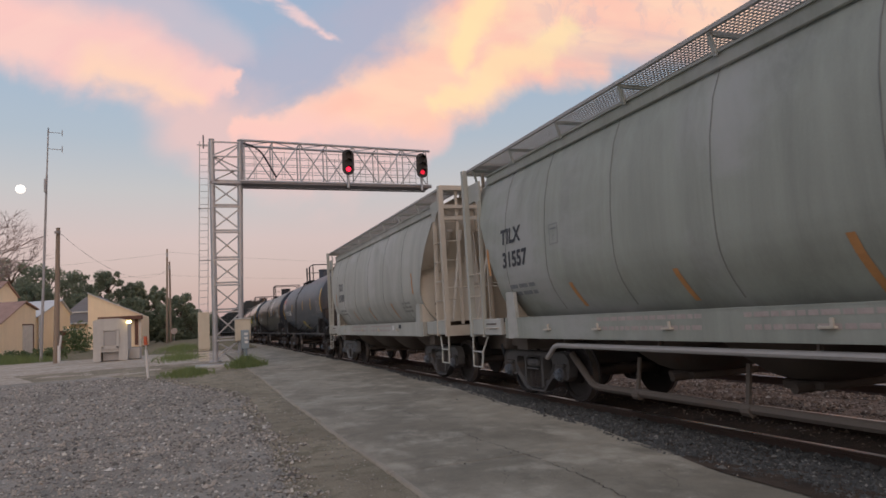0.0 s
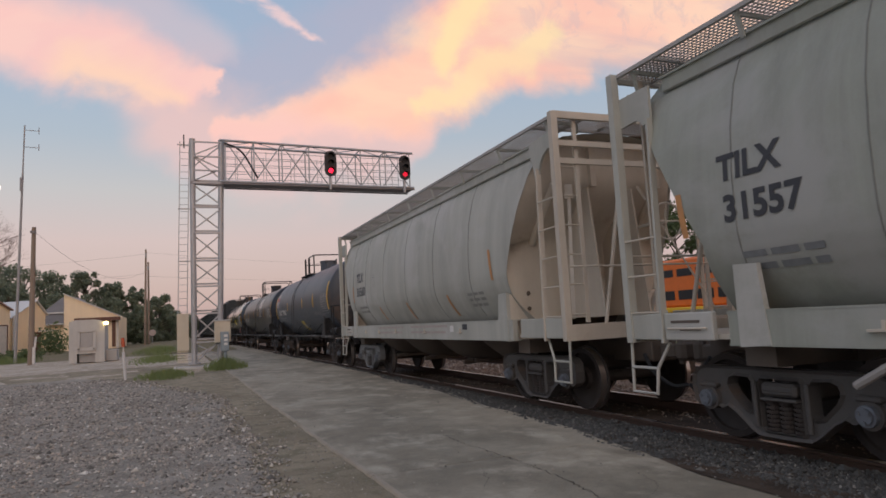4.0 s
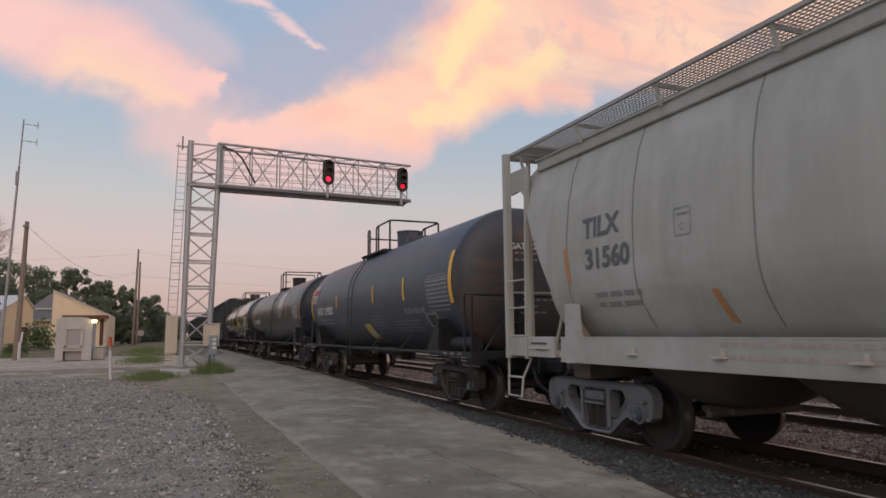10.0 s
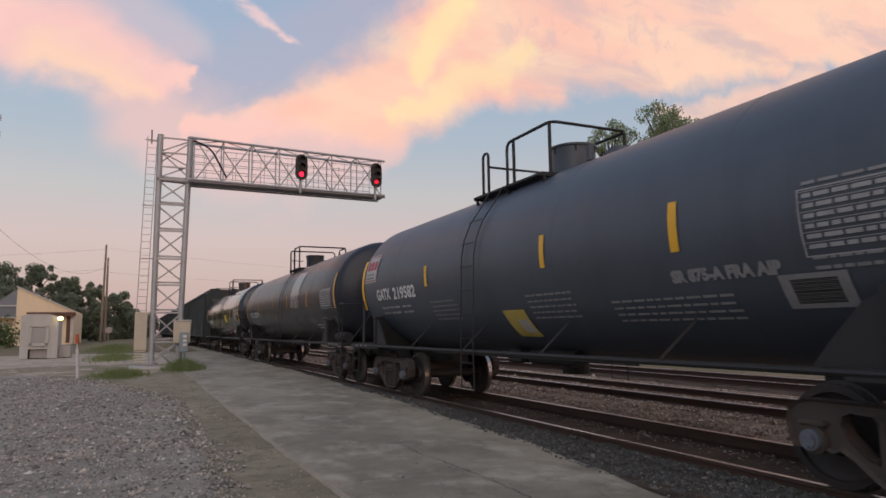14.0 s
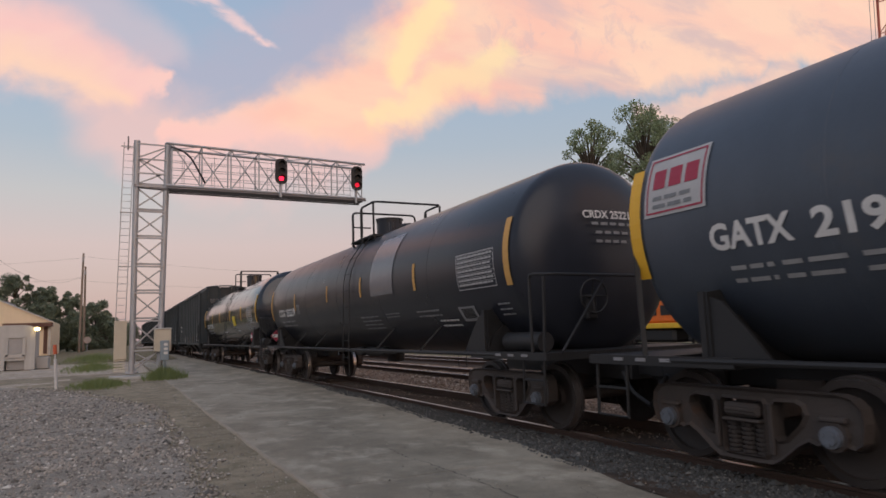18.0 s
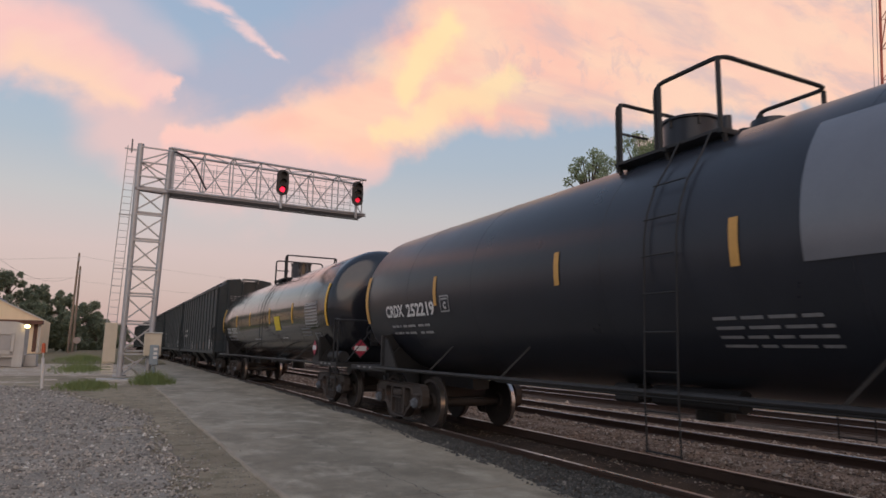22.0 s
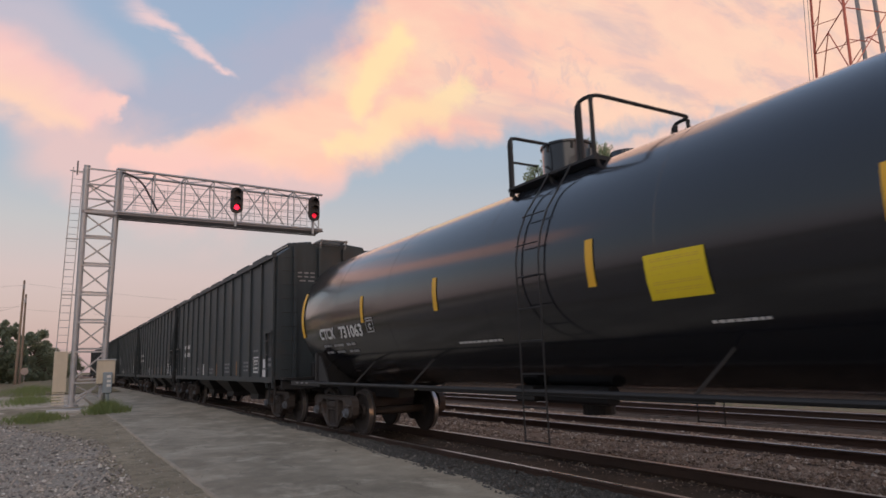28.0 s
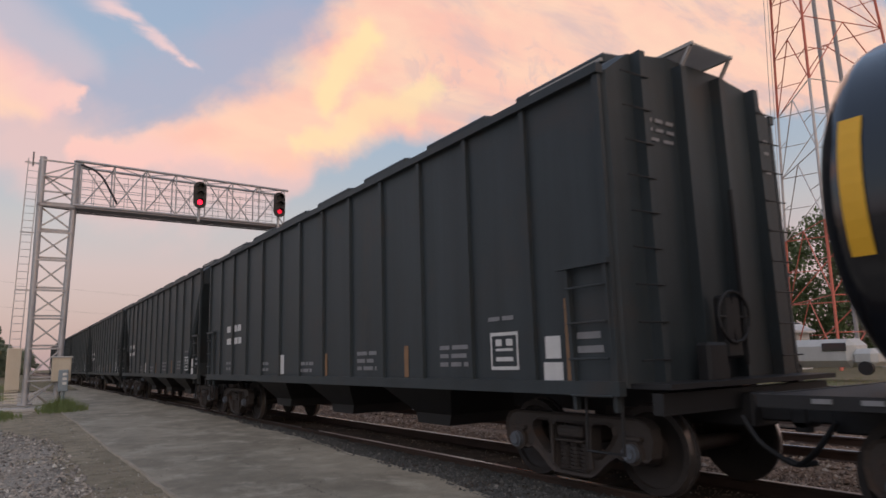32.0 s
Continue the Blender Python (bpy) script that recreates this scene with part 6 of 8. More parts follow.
    box(bm, (-0.45, -half - 0.22, 1.34), (0.34, 0.16, 0.40), bevel=0.03)
    rod(bm, (0.1, -half - 0.25, 1.3), (0.1, -half - 0.25, 3.2), 0.03, 6)
    part("hand_brake", bm, TANK_FRAME, car)
    side = lambda y, z: (-wide - 0.008, y, z)
    rib = lambda y, z: (-wide - 0.008, y, z)
    bars_mesh("stencil", 5.9, 5.4, 2.45, 2, 0.32, side, MARK_WHITE, car, "white stencilled car number", 1, 0.5, seed=3)
    bars_mesh("stencil", 5.2, 4.6, 2.45, 2, 0.32, side, MARK_WHITE, car, "white stencilled car number", 2, 0.5, seed=13)
    bars_mesh("stencil", 5.9, 5.3, 1.52, 2, 0.14, side, MARK_PALE, car, "white stencilled data", 2, seed=4)
    bars_mesh("stencil", 3.0, 2.5, 1.48, 2, 0.13, side, MARK_PALE, car, "white stencilled data", 2, seed=5)
    patch_mesh("white_panel", 1.72, 1.50, 1.22, 1.62, side, MARK_WHITE, car, "white sticker", 1)
    bars_mesh("stencil", 0.6, -0.1, 1.46, 2, 0.13, side, MARK_PALE, car, "white stencilled data", 3, seed=15)
    bars_mesh("stencil", -2.0, -2.70, 1.60, 3, 0.12, side, MARK_PALE, car, "white stencilled data", 2, seed=6)
    bars_mesh("stencil", -4.55, -5.25, 1.62, 3, 0.11, side, MARK_PALE, car, "white stencilled data", 2, seed=8)
    bars_mesh("stencil", -5.65, -6.2, 1.93, 1, 0.10, side, MARK_PALE, car, "white stencilled data", 2, seed=9)
    for y0, y1, z0, z1 in ((-5.68, -5.71, 1.30, 1.74), (-6.17, -6.20, 1.30, 1.74), (-5.68, -6.20, 1.30, 1.34), (-5.68, -6.20, 1.70, 1.74), (-5.78, -6.1, 1.40, 1.45), (-5.78, -6.1, 1.52, 1.55), (-5.78, -5.9, 1.58, 1.66), (-5.98, -6.1, 1.58, 1.66)):
        patch_mesh("consolidated_stencil", y0, y1, z0, z1, side, MARK_WHITE, car, "", 1)
    patch_mesh("white_panel", -6.66, -6.90, 1.42, 1.66, side, MARK_WHITE, car, "white sticker", 1)
    patch_mesh("white_panel", -6.62, -6.92, 1.14, 1.38, side, MARK_WHITE, car, "white sticker", 1)
    patch_mesh("reflective_strip", -6.98, -7.12, 1.1, 2.05, side, MARK_BROWN, car, "faded brown-orange strip", 1)
    patch_mesh("reflective_strip", -3.58, -3.70, 1.2, 1.65, side, MARK_BROWN, car, "faded brown-orange strip", 1)
    patch_mesh("reflective_strip", -0.66, -0.76, 1.2, 1.6, side, MARK_BROWN, car, "faded brown-orange strip", 1)
    bars_mesh("stencil", -7.15, -7.55, 1.68, 2, 0.14, side, MARK_PALE, car, "white stencilled data", 1, seed=11)
    endw = lambda x, z: (x, -half - 0.015, z)
    tagged(flat_mesh("end_writing", *head_bars([(3.95, -0.95, -0.42, 0.07, 3), (3.84, -0.95, -0.42, 0.06, 3), (3.73, -0.9, -0.42, 0.06, 2), (4.05, 1.12, 1.45, 0.07, 2), (3.9, 1.12, 1.45, 0.07, 2), (3.65, 1.12, 1.45, 0.07, 2)]), endw, MARK_PALE, car, "white stencilled lines on the end"), kind="stuff")
    return car


CARS = []    # each car with the place of its middle along the track when the clip begins


def at_track(u):
    return pose(XC, u, RAIL_Z)


CARS.append((hopper_car("pale grey two-bay covered hopper car on the main track", "31557", at_track(5.12), 5, [(5.55, 2.15, 2.62), (2.95, 1.50, 1.85), (0.75, 1.48, 1.85), (-1.40, 1.42, 1.95)]), 5.12))
CARS.append((hopper_car("dusty pale grey covered hopper car with streaked paint", "31560", at_track(19.67), 9, [(4.85, 2.08, 2.55), (2.35, 1.52, 1.86), (0.15, 1.48, 1.88), (-2.38, 1.50, 1.92), (-4.42, 2.06, 2.58)]), 19.67))
W_, P_ = MARK_WHITE, MARK_PALE
tank_a = dict(ladder=0.90, sign=(6.35, 5.55, 2.53, 3.20), half=7.36, tc=5.66, band=6.34, paint=TANK_DUSTY, rust=True, seams=(-4.2, -1.4, 1.5, 4.4), size=(1.475, 2.475), rail_top=4.62, rail_x=0.74, hoop=0.20, dome_size=(0.40, 0.36), dome=-0.05, rails=(1.70, 0.84, -0.50),
              strips=[(-6.34, 2.02, 3.05, 0.16, MARK_YELLOW), (-3.64, 2.2, 2.72, 0.12, MARK_YELLOW), (-1.22, 2.25, 2.70, 0.11, MARK_YELLOW), (2.74, 2.25, 2.64, 0.12, MARK_YELLOW), (6.5, 1.9, 3.1, 0.16, MARK_YELLOW)],
              texts=[("GATX", 5.56, 2.10, 0.335, W_, 0.85), ("219582", 4.54, 2.09, 0.335, W_, 1.22), ("SR 875-A FRA AIP", -3.5, 1.88, 0.17, P_)],
              bars=[(5.41, 4.97, 1.93, 2, 0.125, 1, MARK_DIM), (4.89, 4.33, 1.93, 2, 0.125, 1, MARK_DIM), (4.21, 3.65, 1.93, 2, 0.125, 1, MARK_DIM), (2.75, 1.65, 1.95, 5, 0.09, 4, P_), (-0.6, -1.7, 1.90, 5, 0.09, 4, P_), (-2.4, -4.2, 1.72, 4, 0.09, 5, P_), (-5.1, -6.15, 2.62, 1, 0.08, 3, P_), (-5.1, -6.2, 2.52, 6, 0.085, 4, MARK_DIM), (-5.1, -6.2, 2.0, 2, 0.09, 5, P_)],
              panels=[(6.35, 5.55, 2.53, 3.20, NOTICE_WHITE, "dusty white square notice with a red border"),
                      (0.22, -0.40, 1.14, 1.68, NOTICE_YELLOW, "dirty yellow square notice"), (-0.06, -0.34, 1.24, 1.50, NOTICE_WHITE, "pale patch on the notice"), (-4.72, -5.35, 1.52, 1.86, P_, "pale placard frame"), (-4.82, -5.25, 1.57, 1.81, TANK_FRAME, "dark placard")],
              head_text=("GATX 219582", -0.45, 3.04, 0.165), head=[(2.98, -0.36, 0.42, 0.07, 6), (2.85, -0.36, 0.30, 0.07, 5), (2.20, -0.25, 0.60, 0.06, 6), (2.08, -0.25, 0.55, 0.06, 5), (1.96, -0.25, 0.15, 0.06, 3), (1.84, -0.25, 0.35, 0.06, 4)])
tank_b = dict(far=0.13, ladder=-0.60, half=8.62, tc=6.92, band=7.70, paint=TANK_BLACK, rust=False, seams=(-5.0, -2.5, 0.4, 3.4, 5.8), size=(1.475, 2.475), rail_top=4.60, dome_size=(0.42, 0.34), dome=0.3, rails=(0.65, 0.0, -0.95),
              strips=[(-7.70, 2.05, 3.05, 0.15, MARK_FADED), (-4.45, 2.2, 2.70, 0.11, MARK_FADED), (-1.45, 2.25, 2.70, 0.10, MARK_FADED), (1.18, 2.28, 2.70, 0.10, MARK_FADED), (4.62, 2.2, 2.70, 0.11, MARK_FADED), (7.87, 1.97, 2.97, 0.15, MARK_FADED)],
              texts=[("CRDX", 6.84, 2.07, 0.31, W_, 0.85), ("252219", 5.85, 2.06, 0.315, W_, 1.17), ("C", 4.33, 2.14, 0.15, NOTICE_WHITE)],
              bars=[(6.69, 6.25, 1.90, 2, 0.14, 1, MARK_DIM), (6.17, 5.61, 1.90, 2, 0.14, 1, MARK_DIM), (5.49, 4.93, 1.90, 2, 0.14, 1, MARK_DIM), (-1.05, -2.2, 1.79, 4, 0.10, 2, P_), (-2.64, -3.37, 1.81, 2, 0.07, 3, P_), (-4.23, -5.22, 1.80, 2, 0.10, 4, P_), (-5.0, -5.7, 1.58, 2, 0.11, 3, W_), (-6.22, -7.31, 2.60, 7, 0.073, 5, NOTICE_WHITE), (-7.18, -7.52, 1.80, 3, 0.09, 2, P_)],
              panels=[(-2.10, -3.38, 2.22, 3.55, PATCH_SILVER, "bare grey steel band"), (4.44, 4.415, 2.08, 2.36, MARK_DIM, ""), (4.145, 4.12, 2.08, 2.36, MARK_DIM, ""), (4.44, 4.12, 2.335, 2.36, MARK_DIM, ""), (4.44, 4.12, 2.08, 2.105, MARK_DIM, ""), (4.39, 4.17, 2.285, 2.315, MARK_DIM, ""),
                      (-5.9, -6.45, 1.52, 1.80, P_, "pale placard frame"), (-5.98, -6.38, 1.57, 1.76, TANK_FRAME, "dark placard")],
              head_text=("CRDX 252219", -0.50, 2.98, 0.16), head=[(2.92, -0.36, 0.46, 0.07, 5), (2.79, -0.30, 0.50, 0.07, 5), (2.66, -0.30, 0.30, 0.07, 4)])
tank_c = dict(far=0.15, ladder=-0.48, placards=(-1,), half=8.95, tc=7.27, band=7.92, paint=TANK_GLOSS, rust=False, seams=(-5.2, -2.4, 0.6, 3.6, 6.0), size=(1.525, 2.51), rail_top=4.67, dome_size=(0.52, 0.37), dome=0.42, rails=(0.65, -0.80, -1.12),
              strips=[(-7.92, 2.0, 3.1, 0.16, MARK_YELLOW), (-4.55, 2.15, 2.75, 0.13, MARK_YELLOW), (-1.52, 2.2, 2.72, 0.12, MARK_YELLOW), (1.88, 2.22, 2.72, 0.12, MARK_YELLOW), (4.66, 2.22, 2.72, 0.12, MARK_YELLOW), (8.06, 2.08, 3.12, 0.16, MARK_YELLOW)],
              texts=[("CTCX", 7.04, 1.99, 0.32, W_, 0.85), ("731063", 5.92, 1.98, 0.325, W_, 1.16), ("C", 4.43, 2.08, 0.15, NOTICE_WHITE)],
              bars=[(7.01, 6.59, 1.86, 2, 0.15, 1, MARK_DIM), (6.41, 5.92, 1.86, 2, 0.15, 1, MARK_DIM), (5.73, 5.23, 1.86, 2, 0.15, 1, MARK_DIM), (1.54, 0.37, 1.70, 1, 0.10, 5, W_), (-2.84, -3.42, 1.72, 1, 0.09, 4, W_), (-5.4, -6.3, 1.98, 3, 0.10, 4, P_), (-6.0, -7.1, 2.62, 7, 0.085, 4, NOTICE_WHITE), (-2.34, -2.92, 2.37, 5, 0.075, 3, MARK_FADED)],
              panels=[(-2.27, -2.98, 1.97, 2.42, PANEL_YELLOW, "bright yellow notice board with small print"), (4.54, 4.515, 2.02, 2.30, MARK_DIM, ""), (4.245, 4.22, 2.02, 2.30, MARK_DIM, ""), (4.54, 4.22, 2.275, 2.30, MARK_DIM, ""), (4.54, 4.22, 2.02, 2.045, MARK_DIM, ""), (4.49, 4.27, 2.225, 2.255, MARK_DIM, ""),
                      (-6.6, -7.15, 1.55, 1.83, P_, "pale placard frame"), (-6.68, -7.07, 1.6, 1.79, TANK_FRAME, "dark placard")],
              head_text=("CTCX 731063", -0.50, 3.00, 0.16), head=[(2.94, -0.36, 0.40, 0.07, 5), (2.81, -0.30, 0.25, 0.07, 4)])
CARS.append((tank_car("dusty black tank car with yellow strips and a rusty end", at_track(34.99), tank_a), 34.99))
CARS.append((tank_car("semi-gloss black tank car with a bare grey steel band", at_track(51.82), tank_b), 51.82))
CARS.append((tank_car("glossy black tank car with a bright yellow notice", at_track(70.47), tank_c), 70.47))
first = ribbed_car("dark grey ribbed hopper car with small white stencils", at_track(88.45))
CARS.append((first, 88.45))
second = ribbed_car("dark grey ribbed hopper car with sloping open ends", at_track(88.45 + 16.55), True)
CARS.append((second, 88.45 + 16.55))
for k in range(2, 6):
    u = 88.45 + 16.55 * k
    other = copy_thing(second, at_track(u))
    CARS.append((other, u))
    SPIN += [(o, o.matrix_basis.translation.y) for o in other.children_recursive if o.name.startswith("wheelset")]


# ---- signal gantry ----
GY = 29.0
gantry = thing("signal_gantry", "galvanised steel cantilever signal gantry on a concrete foot", "signal gantry")
for x, x_top in ((0.66, 0.69), (1.66, 1.86)):
    bm = bmesh.new()
    rod(bm, (x, GY, 0.2), (x_top, GY, 9.58), 0.115, 18)
    rod(bm, (x, GY, 0.16), (x, GY, 0.22), 0.24, 18)
    rod(bm, (x_top, GY, 9.58), (x_top, GY, 9.62), 0.125, 18)
    part("column", bm, GALV, gantry, smooth=True)


def col(side, z):
    t = (z - 0.2) / 9.38
    return (0.66 + 0.03 * t) if side == 0 else (1.66 + 0.20 * t)


LEVELS = [0.35, 1.09, 2.26, 3.38, 4.45, 5.61, 6.71, 7.77]
for z in LEVELS[1:]:
    for dy in (-0.10, 0.10):
        bm = bmesh.new()
        zz = z + (0.07 if dy > 0 else -0.05)
        beam(bm, (col(0, zz), GY + dy, zz), (col(1, zz), GY + dy, zz), 0.06, 0.07)
        part("strut", bm, GALV, gantry)
for za, zb in zip(LEVELS, LEVELS[1:]):
    for flip in (0, 1):
        bm = bmesh.new()
        beam(bm, (col(flip, za + 0.1), GY + (0.06 if flip else -0.06), za + 0.1), (col(1 - flip, zb - 0.1), GY + (0.06 if flip else -0.06), zb - 0.1), 0.055, 0.055)
        part("brace", bm, GALV, gantry)
for za, zb, flip in ((7.8, 8.35, 0), (8.35, 8.9, 1), (8.9, 9.45, 0), (7.9, 8.9, 1), (8.4, 9.4, 0)):
    bm = bmesh.new()
    beam(bm, (col(flip, za), GY, za), (col(1 - flip, zb), GY, zb), 0.05, 0.05)
    part("brace", bm, GALV, gantry)
for z in (8.25, 8.85, 9.48):
    bm = bmesh.new()
    beam(bm, (col(0, z), GY - 0.09, z), (col(1, z), GY - 0.09, z), 0.05, 0.06)
    part("strut", bm, GALV, gantry)
# box truss arm
X0, X1 = 1.87, 10.42


def arm_top(x):
    return 9.50 - 0.20 * (x - X0) / (X1 - X0)


def arm_low(x):
    return 7.72 - 0.07 * (x - X0) / (X1 - X0)


for y in (GY - 0.45, GY + 0.45):
    for f in (arm_top, arm_low):
        bm = bmesh.new()
        rod(bm, (X0 - 0.1, y, f(X0)), (X1, y, f(X1)), 0.055, 10)
        part("chord", bm, GALV, gantry, smooth=True)
    n = 7
    for k in range(n + 1):
        x = X0 + 0.12 + (X1 - X0 - 0.3) * k / n
        bm = bmesh.new()
        rod(bm, (x, y, arm_low(x)), (x, y, arm_top(x)), 0.028, 8)
        part("upright", bm, GALV, gantry)
        if k < n:
            x2 = X0 + 0.12 + (X1 - X0 - 0.3) * (k + 1) / n
            bm = bmesh.new()
            a, b = ((x, arm_top(x)), (x2, arm_low(x2))) if (k % 2 == 0) == (y < GY) else ((x, arm_low(x)), (x2, arm_top(x2)))
            rod(bm, (a[0], y, a[1]), (b[0], y, b[1]), 0.026, 8)
            part("diagonal", bm, GALV, gantry)
for k in range(8):
    x = X0 + 0.12 + (X1 - X0 - 0.3) * k / 7
    bm = bmesh.new()
    rod(bm, (x, GY - 0.45, arm_top(x)), (x, GY + 0.45, arm_top(x)), 0.024, 6)
    part("cross_tie", bm, GALV, gantry)
    bm = bmesh.new()
    rod(bm, (x, GY - 0.45, arm_low(x)), (x, GY + 0.45, arm_low(x)), 0.024, 6)
    if k < 7:
        x2 = X0 + 0.12 + (X1 - X0 - 0.3) * (k + 1) / 7
        s = 1 if k % 2 else -1
        part("cross_tie", bm, GALV, gantry)
        bm = bmesh.new()
        rod(bm, (x, GY - 0.45 * s, arm_top(x)), (x2, GY + 0.45 * s, arm_top(x2)), 0.02, 6)
    part("cross_tie", bm, GALV, gantry)
for y in (GY - 0.47, GY + 0.47):   # hand-lines along the walkway
    for z in (8.05, 8.38, 8.70, 9.02):
        bm = bmesh.new()
        rod(bm, (X0, y, z), (X1 - 0.4, y, z - 0.06), 0.013, 6)
        part("guard_line", bm, GALV, gantry)
    for k in range(7):
        x = X0 + 0.6 + k * 1.2
        bm = bmesh.new()
        rod(bm, (x, y, arm_low(x)), (x, y, 9.05), 0.012, 6)
        part("guard_post", bm, GALV, gantry)
deck = part("walkway_deck", beam(bmesh.new(), (0.6, GY, 7.72), (X0, GY, 7.66), 0.25, 0.12), DULL_STEEL, gantry, "weathered steel walkway deck")
for k in range(9):
    part("deck_plank", box(bmesh.new(), ((X0 + X1) / 2, GY - 0.40 + 0.1 * k, 7.64), (X1 - X0, 0.055, 0.06), turn=Matrix.Rotation(0.008, 4, "Y")), DULL_STEEL, deck)
for y in (GY - 0.5, GY + 0.5):
    part("toe_board", beam(bmesh.new(), (X0, y, 7.62), (X1, y, 7.55), 0.10, 0.05), DULL_STEEL, deck)
bm = bmesh.new()
tube(bm, rounded([(1.95, GY - 0.5, 9.35), (2.6, GY - 0.5, 9.20), (3.3, GY - 0.5, 7.9)], 0.5, 5), 0.04, 8)
part("cable_loop", bm, WIRE_DARK, gantry)
for x, z in ((6.42, 0.0), (9.90, -0.06)):
    sig = part("signal_bracket", rod(bmesh.new(), (x, GY - 0.62, 7.45 + z), (x, GY - 0.62, 8.3 + z), 0.06, 10), GALV, gantry)
    bm = bmesh.new()
    loop = []
    for k in range(24):
        a = 6.2832 * k / 24
        loop.append((0.27 * math.cos(a), (0.58 - 0.27) * (1 if math.sin(a) > 0 else -1) * (1 if abs(math.sin(a)) > 1e-6 else 0) + 0.27 * math.sin(a)))
    slab(bm, [(x + px, 8.58 + z + pz) for px, pz in loop], GY - 0.80, GY - 0.76, "y")
    box(bm, (x, GY - 0.66, 8.58 + z), (0.34, 0.22, 0.95), bevel=0.04)
    part("signal_head", bm, SIGNAL_BLACK, sig, "black oval signal head")
    for i, dz in enumerate((0.32, 0.0, -0.32)):
        lit = i == 2
        bm = bmesh.new()
        rod(bm, (x, GY - 0.825, 8.58 + z + dz), (x, GY - 0.80, 8.58 + z + dz), 0.105, 18)
        part("lens", bm, (RED_LAMP if x < 8 else RED_DIM) if lit else SIGNAL_BLACK, sig, "glowing red signal lens" if lit else "dark signal lens")
        bm = bmesh.new()
        n = 14
        rows = []
        for y in (GY - 0.80, GY - 1.02):
            rows.append([(x + 0.13 * math.cos(math.pi * k / n - 0.15), y, 8.58 + z + dz + 0.13 * math.sin(math.pi * k / n - 0.15)) for k in range(n + 1)])
        rings(bm, rows, close=False, cap=False)
        part("hood", bm, HOOD_BLACK, sig)
# ladder, boxes and foot
bm = bmesh.new()
for x0, x1 in ((0.05, 0.21), (0.40, 0.57)):
    beam(bm, (x0, GY, 2.2), (x1, GY, 9.5), 0.035, 0.035)
lad = part("access_ladder", bm, GALV, gantry)
for k in range(26):
    z = 2.3 + 0.28 * k
    t = (z - 0.3) / 9.2
    bm = bmesh.new()
    rod(bm, (0.05 + 0.16 * t, GY, z), (0.40 + 0.17 * t, GY, z), 0.011, 6)
    part("rung", bm, GALV, lad)
for z in (4.4, 6.6, 9.35):
    bm = bmesh.new()
    beam(bm, (0.1, GY, z), (0.7, GY, z), 0.03, 0.05)
    part("ladder_bracket", bm, GALV, gantry)
part("finial", rod(bmesh.new(), (0.36, GY, 9.2), (0.36, GY, 9.78), 0.03, 8), DULL_STEEL, gantry)
guard = part("ladder_guard", B((0.23, GY - 0.06, 1.48), (0.46, 0.16, 1.52), 0.02), BEIGE_BOX, gantry, "beige sheet ladder guard")
for k in range(5):
    part("slat", B((0.21, GY - 0.05, 0.28 + k * 0.10), (0.42, 0.10, 0.05)), BEIGE_BOX, guard)
box_r = part("relay_box", B((1.74, GY - 0.42, 1.42), (0.62, 0.45, 0.88), 0.02), BEIGE_BOX, gantry, "beige relay box on the column")
part("lid", B((1.74, GY - 0.42, 1.88), (0.68, 0.51, 0.05), 0.01), GREY_BOX, box_r)
part("meter_box", B((1.80, GY - 0.74, 1.02), (0.32, 0.16, 0.78), 0.02), METER, gantry, "blue-grey meter box")
part("conduit", rod(bmesh.new(), (1.82, GY - 0.72, 0.0), (1.82, GY - 0.72, 0.7), 0.06, 10), METER, gantry)
for k, z in enumerate((1.25, 1.08, 0.92)):
    part("sticker", B((1.84, GY - 0.826, z), (0.14, 0.006, 0.10)), MARK_WHITE, gantry)
bm = bmesh.new()
box(bm, (1.0, GY - 0.1, 0.0), (2.3, 1.3, 0.16), bevel=0.03)
part("foundation", bm, BUNGALOW, gantry, "low concrete foundation")
for za, zb in ((0.25, 1.05),):
    bm = bmesh.new()
    beam(bm, (0.7, GY - 0.5, 0.25), (1.65, GY - 0.3, 1.05), 0.05, 0.05)
    part("brace", bm, GALV, gantry)


# ---- by the crossing: hut, posts, poles ----
hut = thing("signal_hut", "weathered concrete signal hut with a framed hatch, on pale gravel", "hut")
HX0, HX1, HY0, HY1, HZ = -5.98, -4.08, 45.0, 47.4, 2.58
bm = bmesh.new()
slab(bm, [(HX0, 0.0), (HX0 + 0.42, 0.0), (HX0 + 0.42, 0.55), (HX1 - 0.50, 0.55), (HX1 - 0.50, 0.0), (HX1, 0.0), (HX1, HZ - 0.16), (HX1 - 0.5, HZ), (HX0 + 0.3, HZ), (HX0, HZ - 0.12)], HY0, HY1, "y")
part("hut_body", bm, BUNGALOW, hut)
bm = bmesh.new()
for c, s in (((-5.05, 1.90), (0.95, 0.10)), ((-5.05, 0.80), (0.95, 0.16)), ((-5.46, 1.33), (0.13, 1.1)), ((-4.62, 1.33), (0.16, 1.1))):
    box(bm, (c[0], HY0 - 0.03, c[1]), (s[0], 0.08, s[1]))
part("hatch_frame", bm, BUNGALOW, hut)
part("hatch", B((-5.05, HY0 - 0.012, 1.38), (0.68, 0.03, 0.86), 0.01), HATCH, hut, "grey louvred hatch")
part("lower_panel", B((-5.0, HY0 + 0.25, 0.28), (0.96, 0.05, 0.5)), HATCH, hut)
part("side_plinth", B((HX1 + 0.32, HY0 + 1.5, 0.35), (0.62, 1.6, 0.7), 0.03), BUNGALOW, hut)
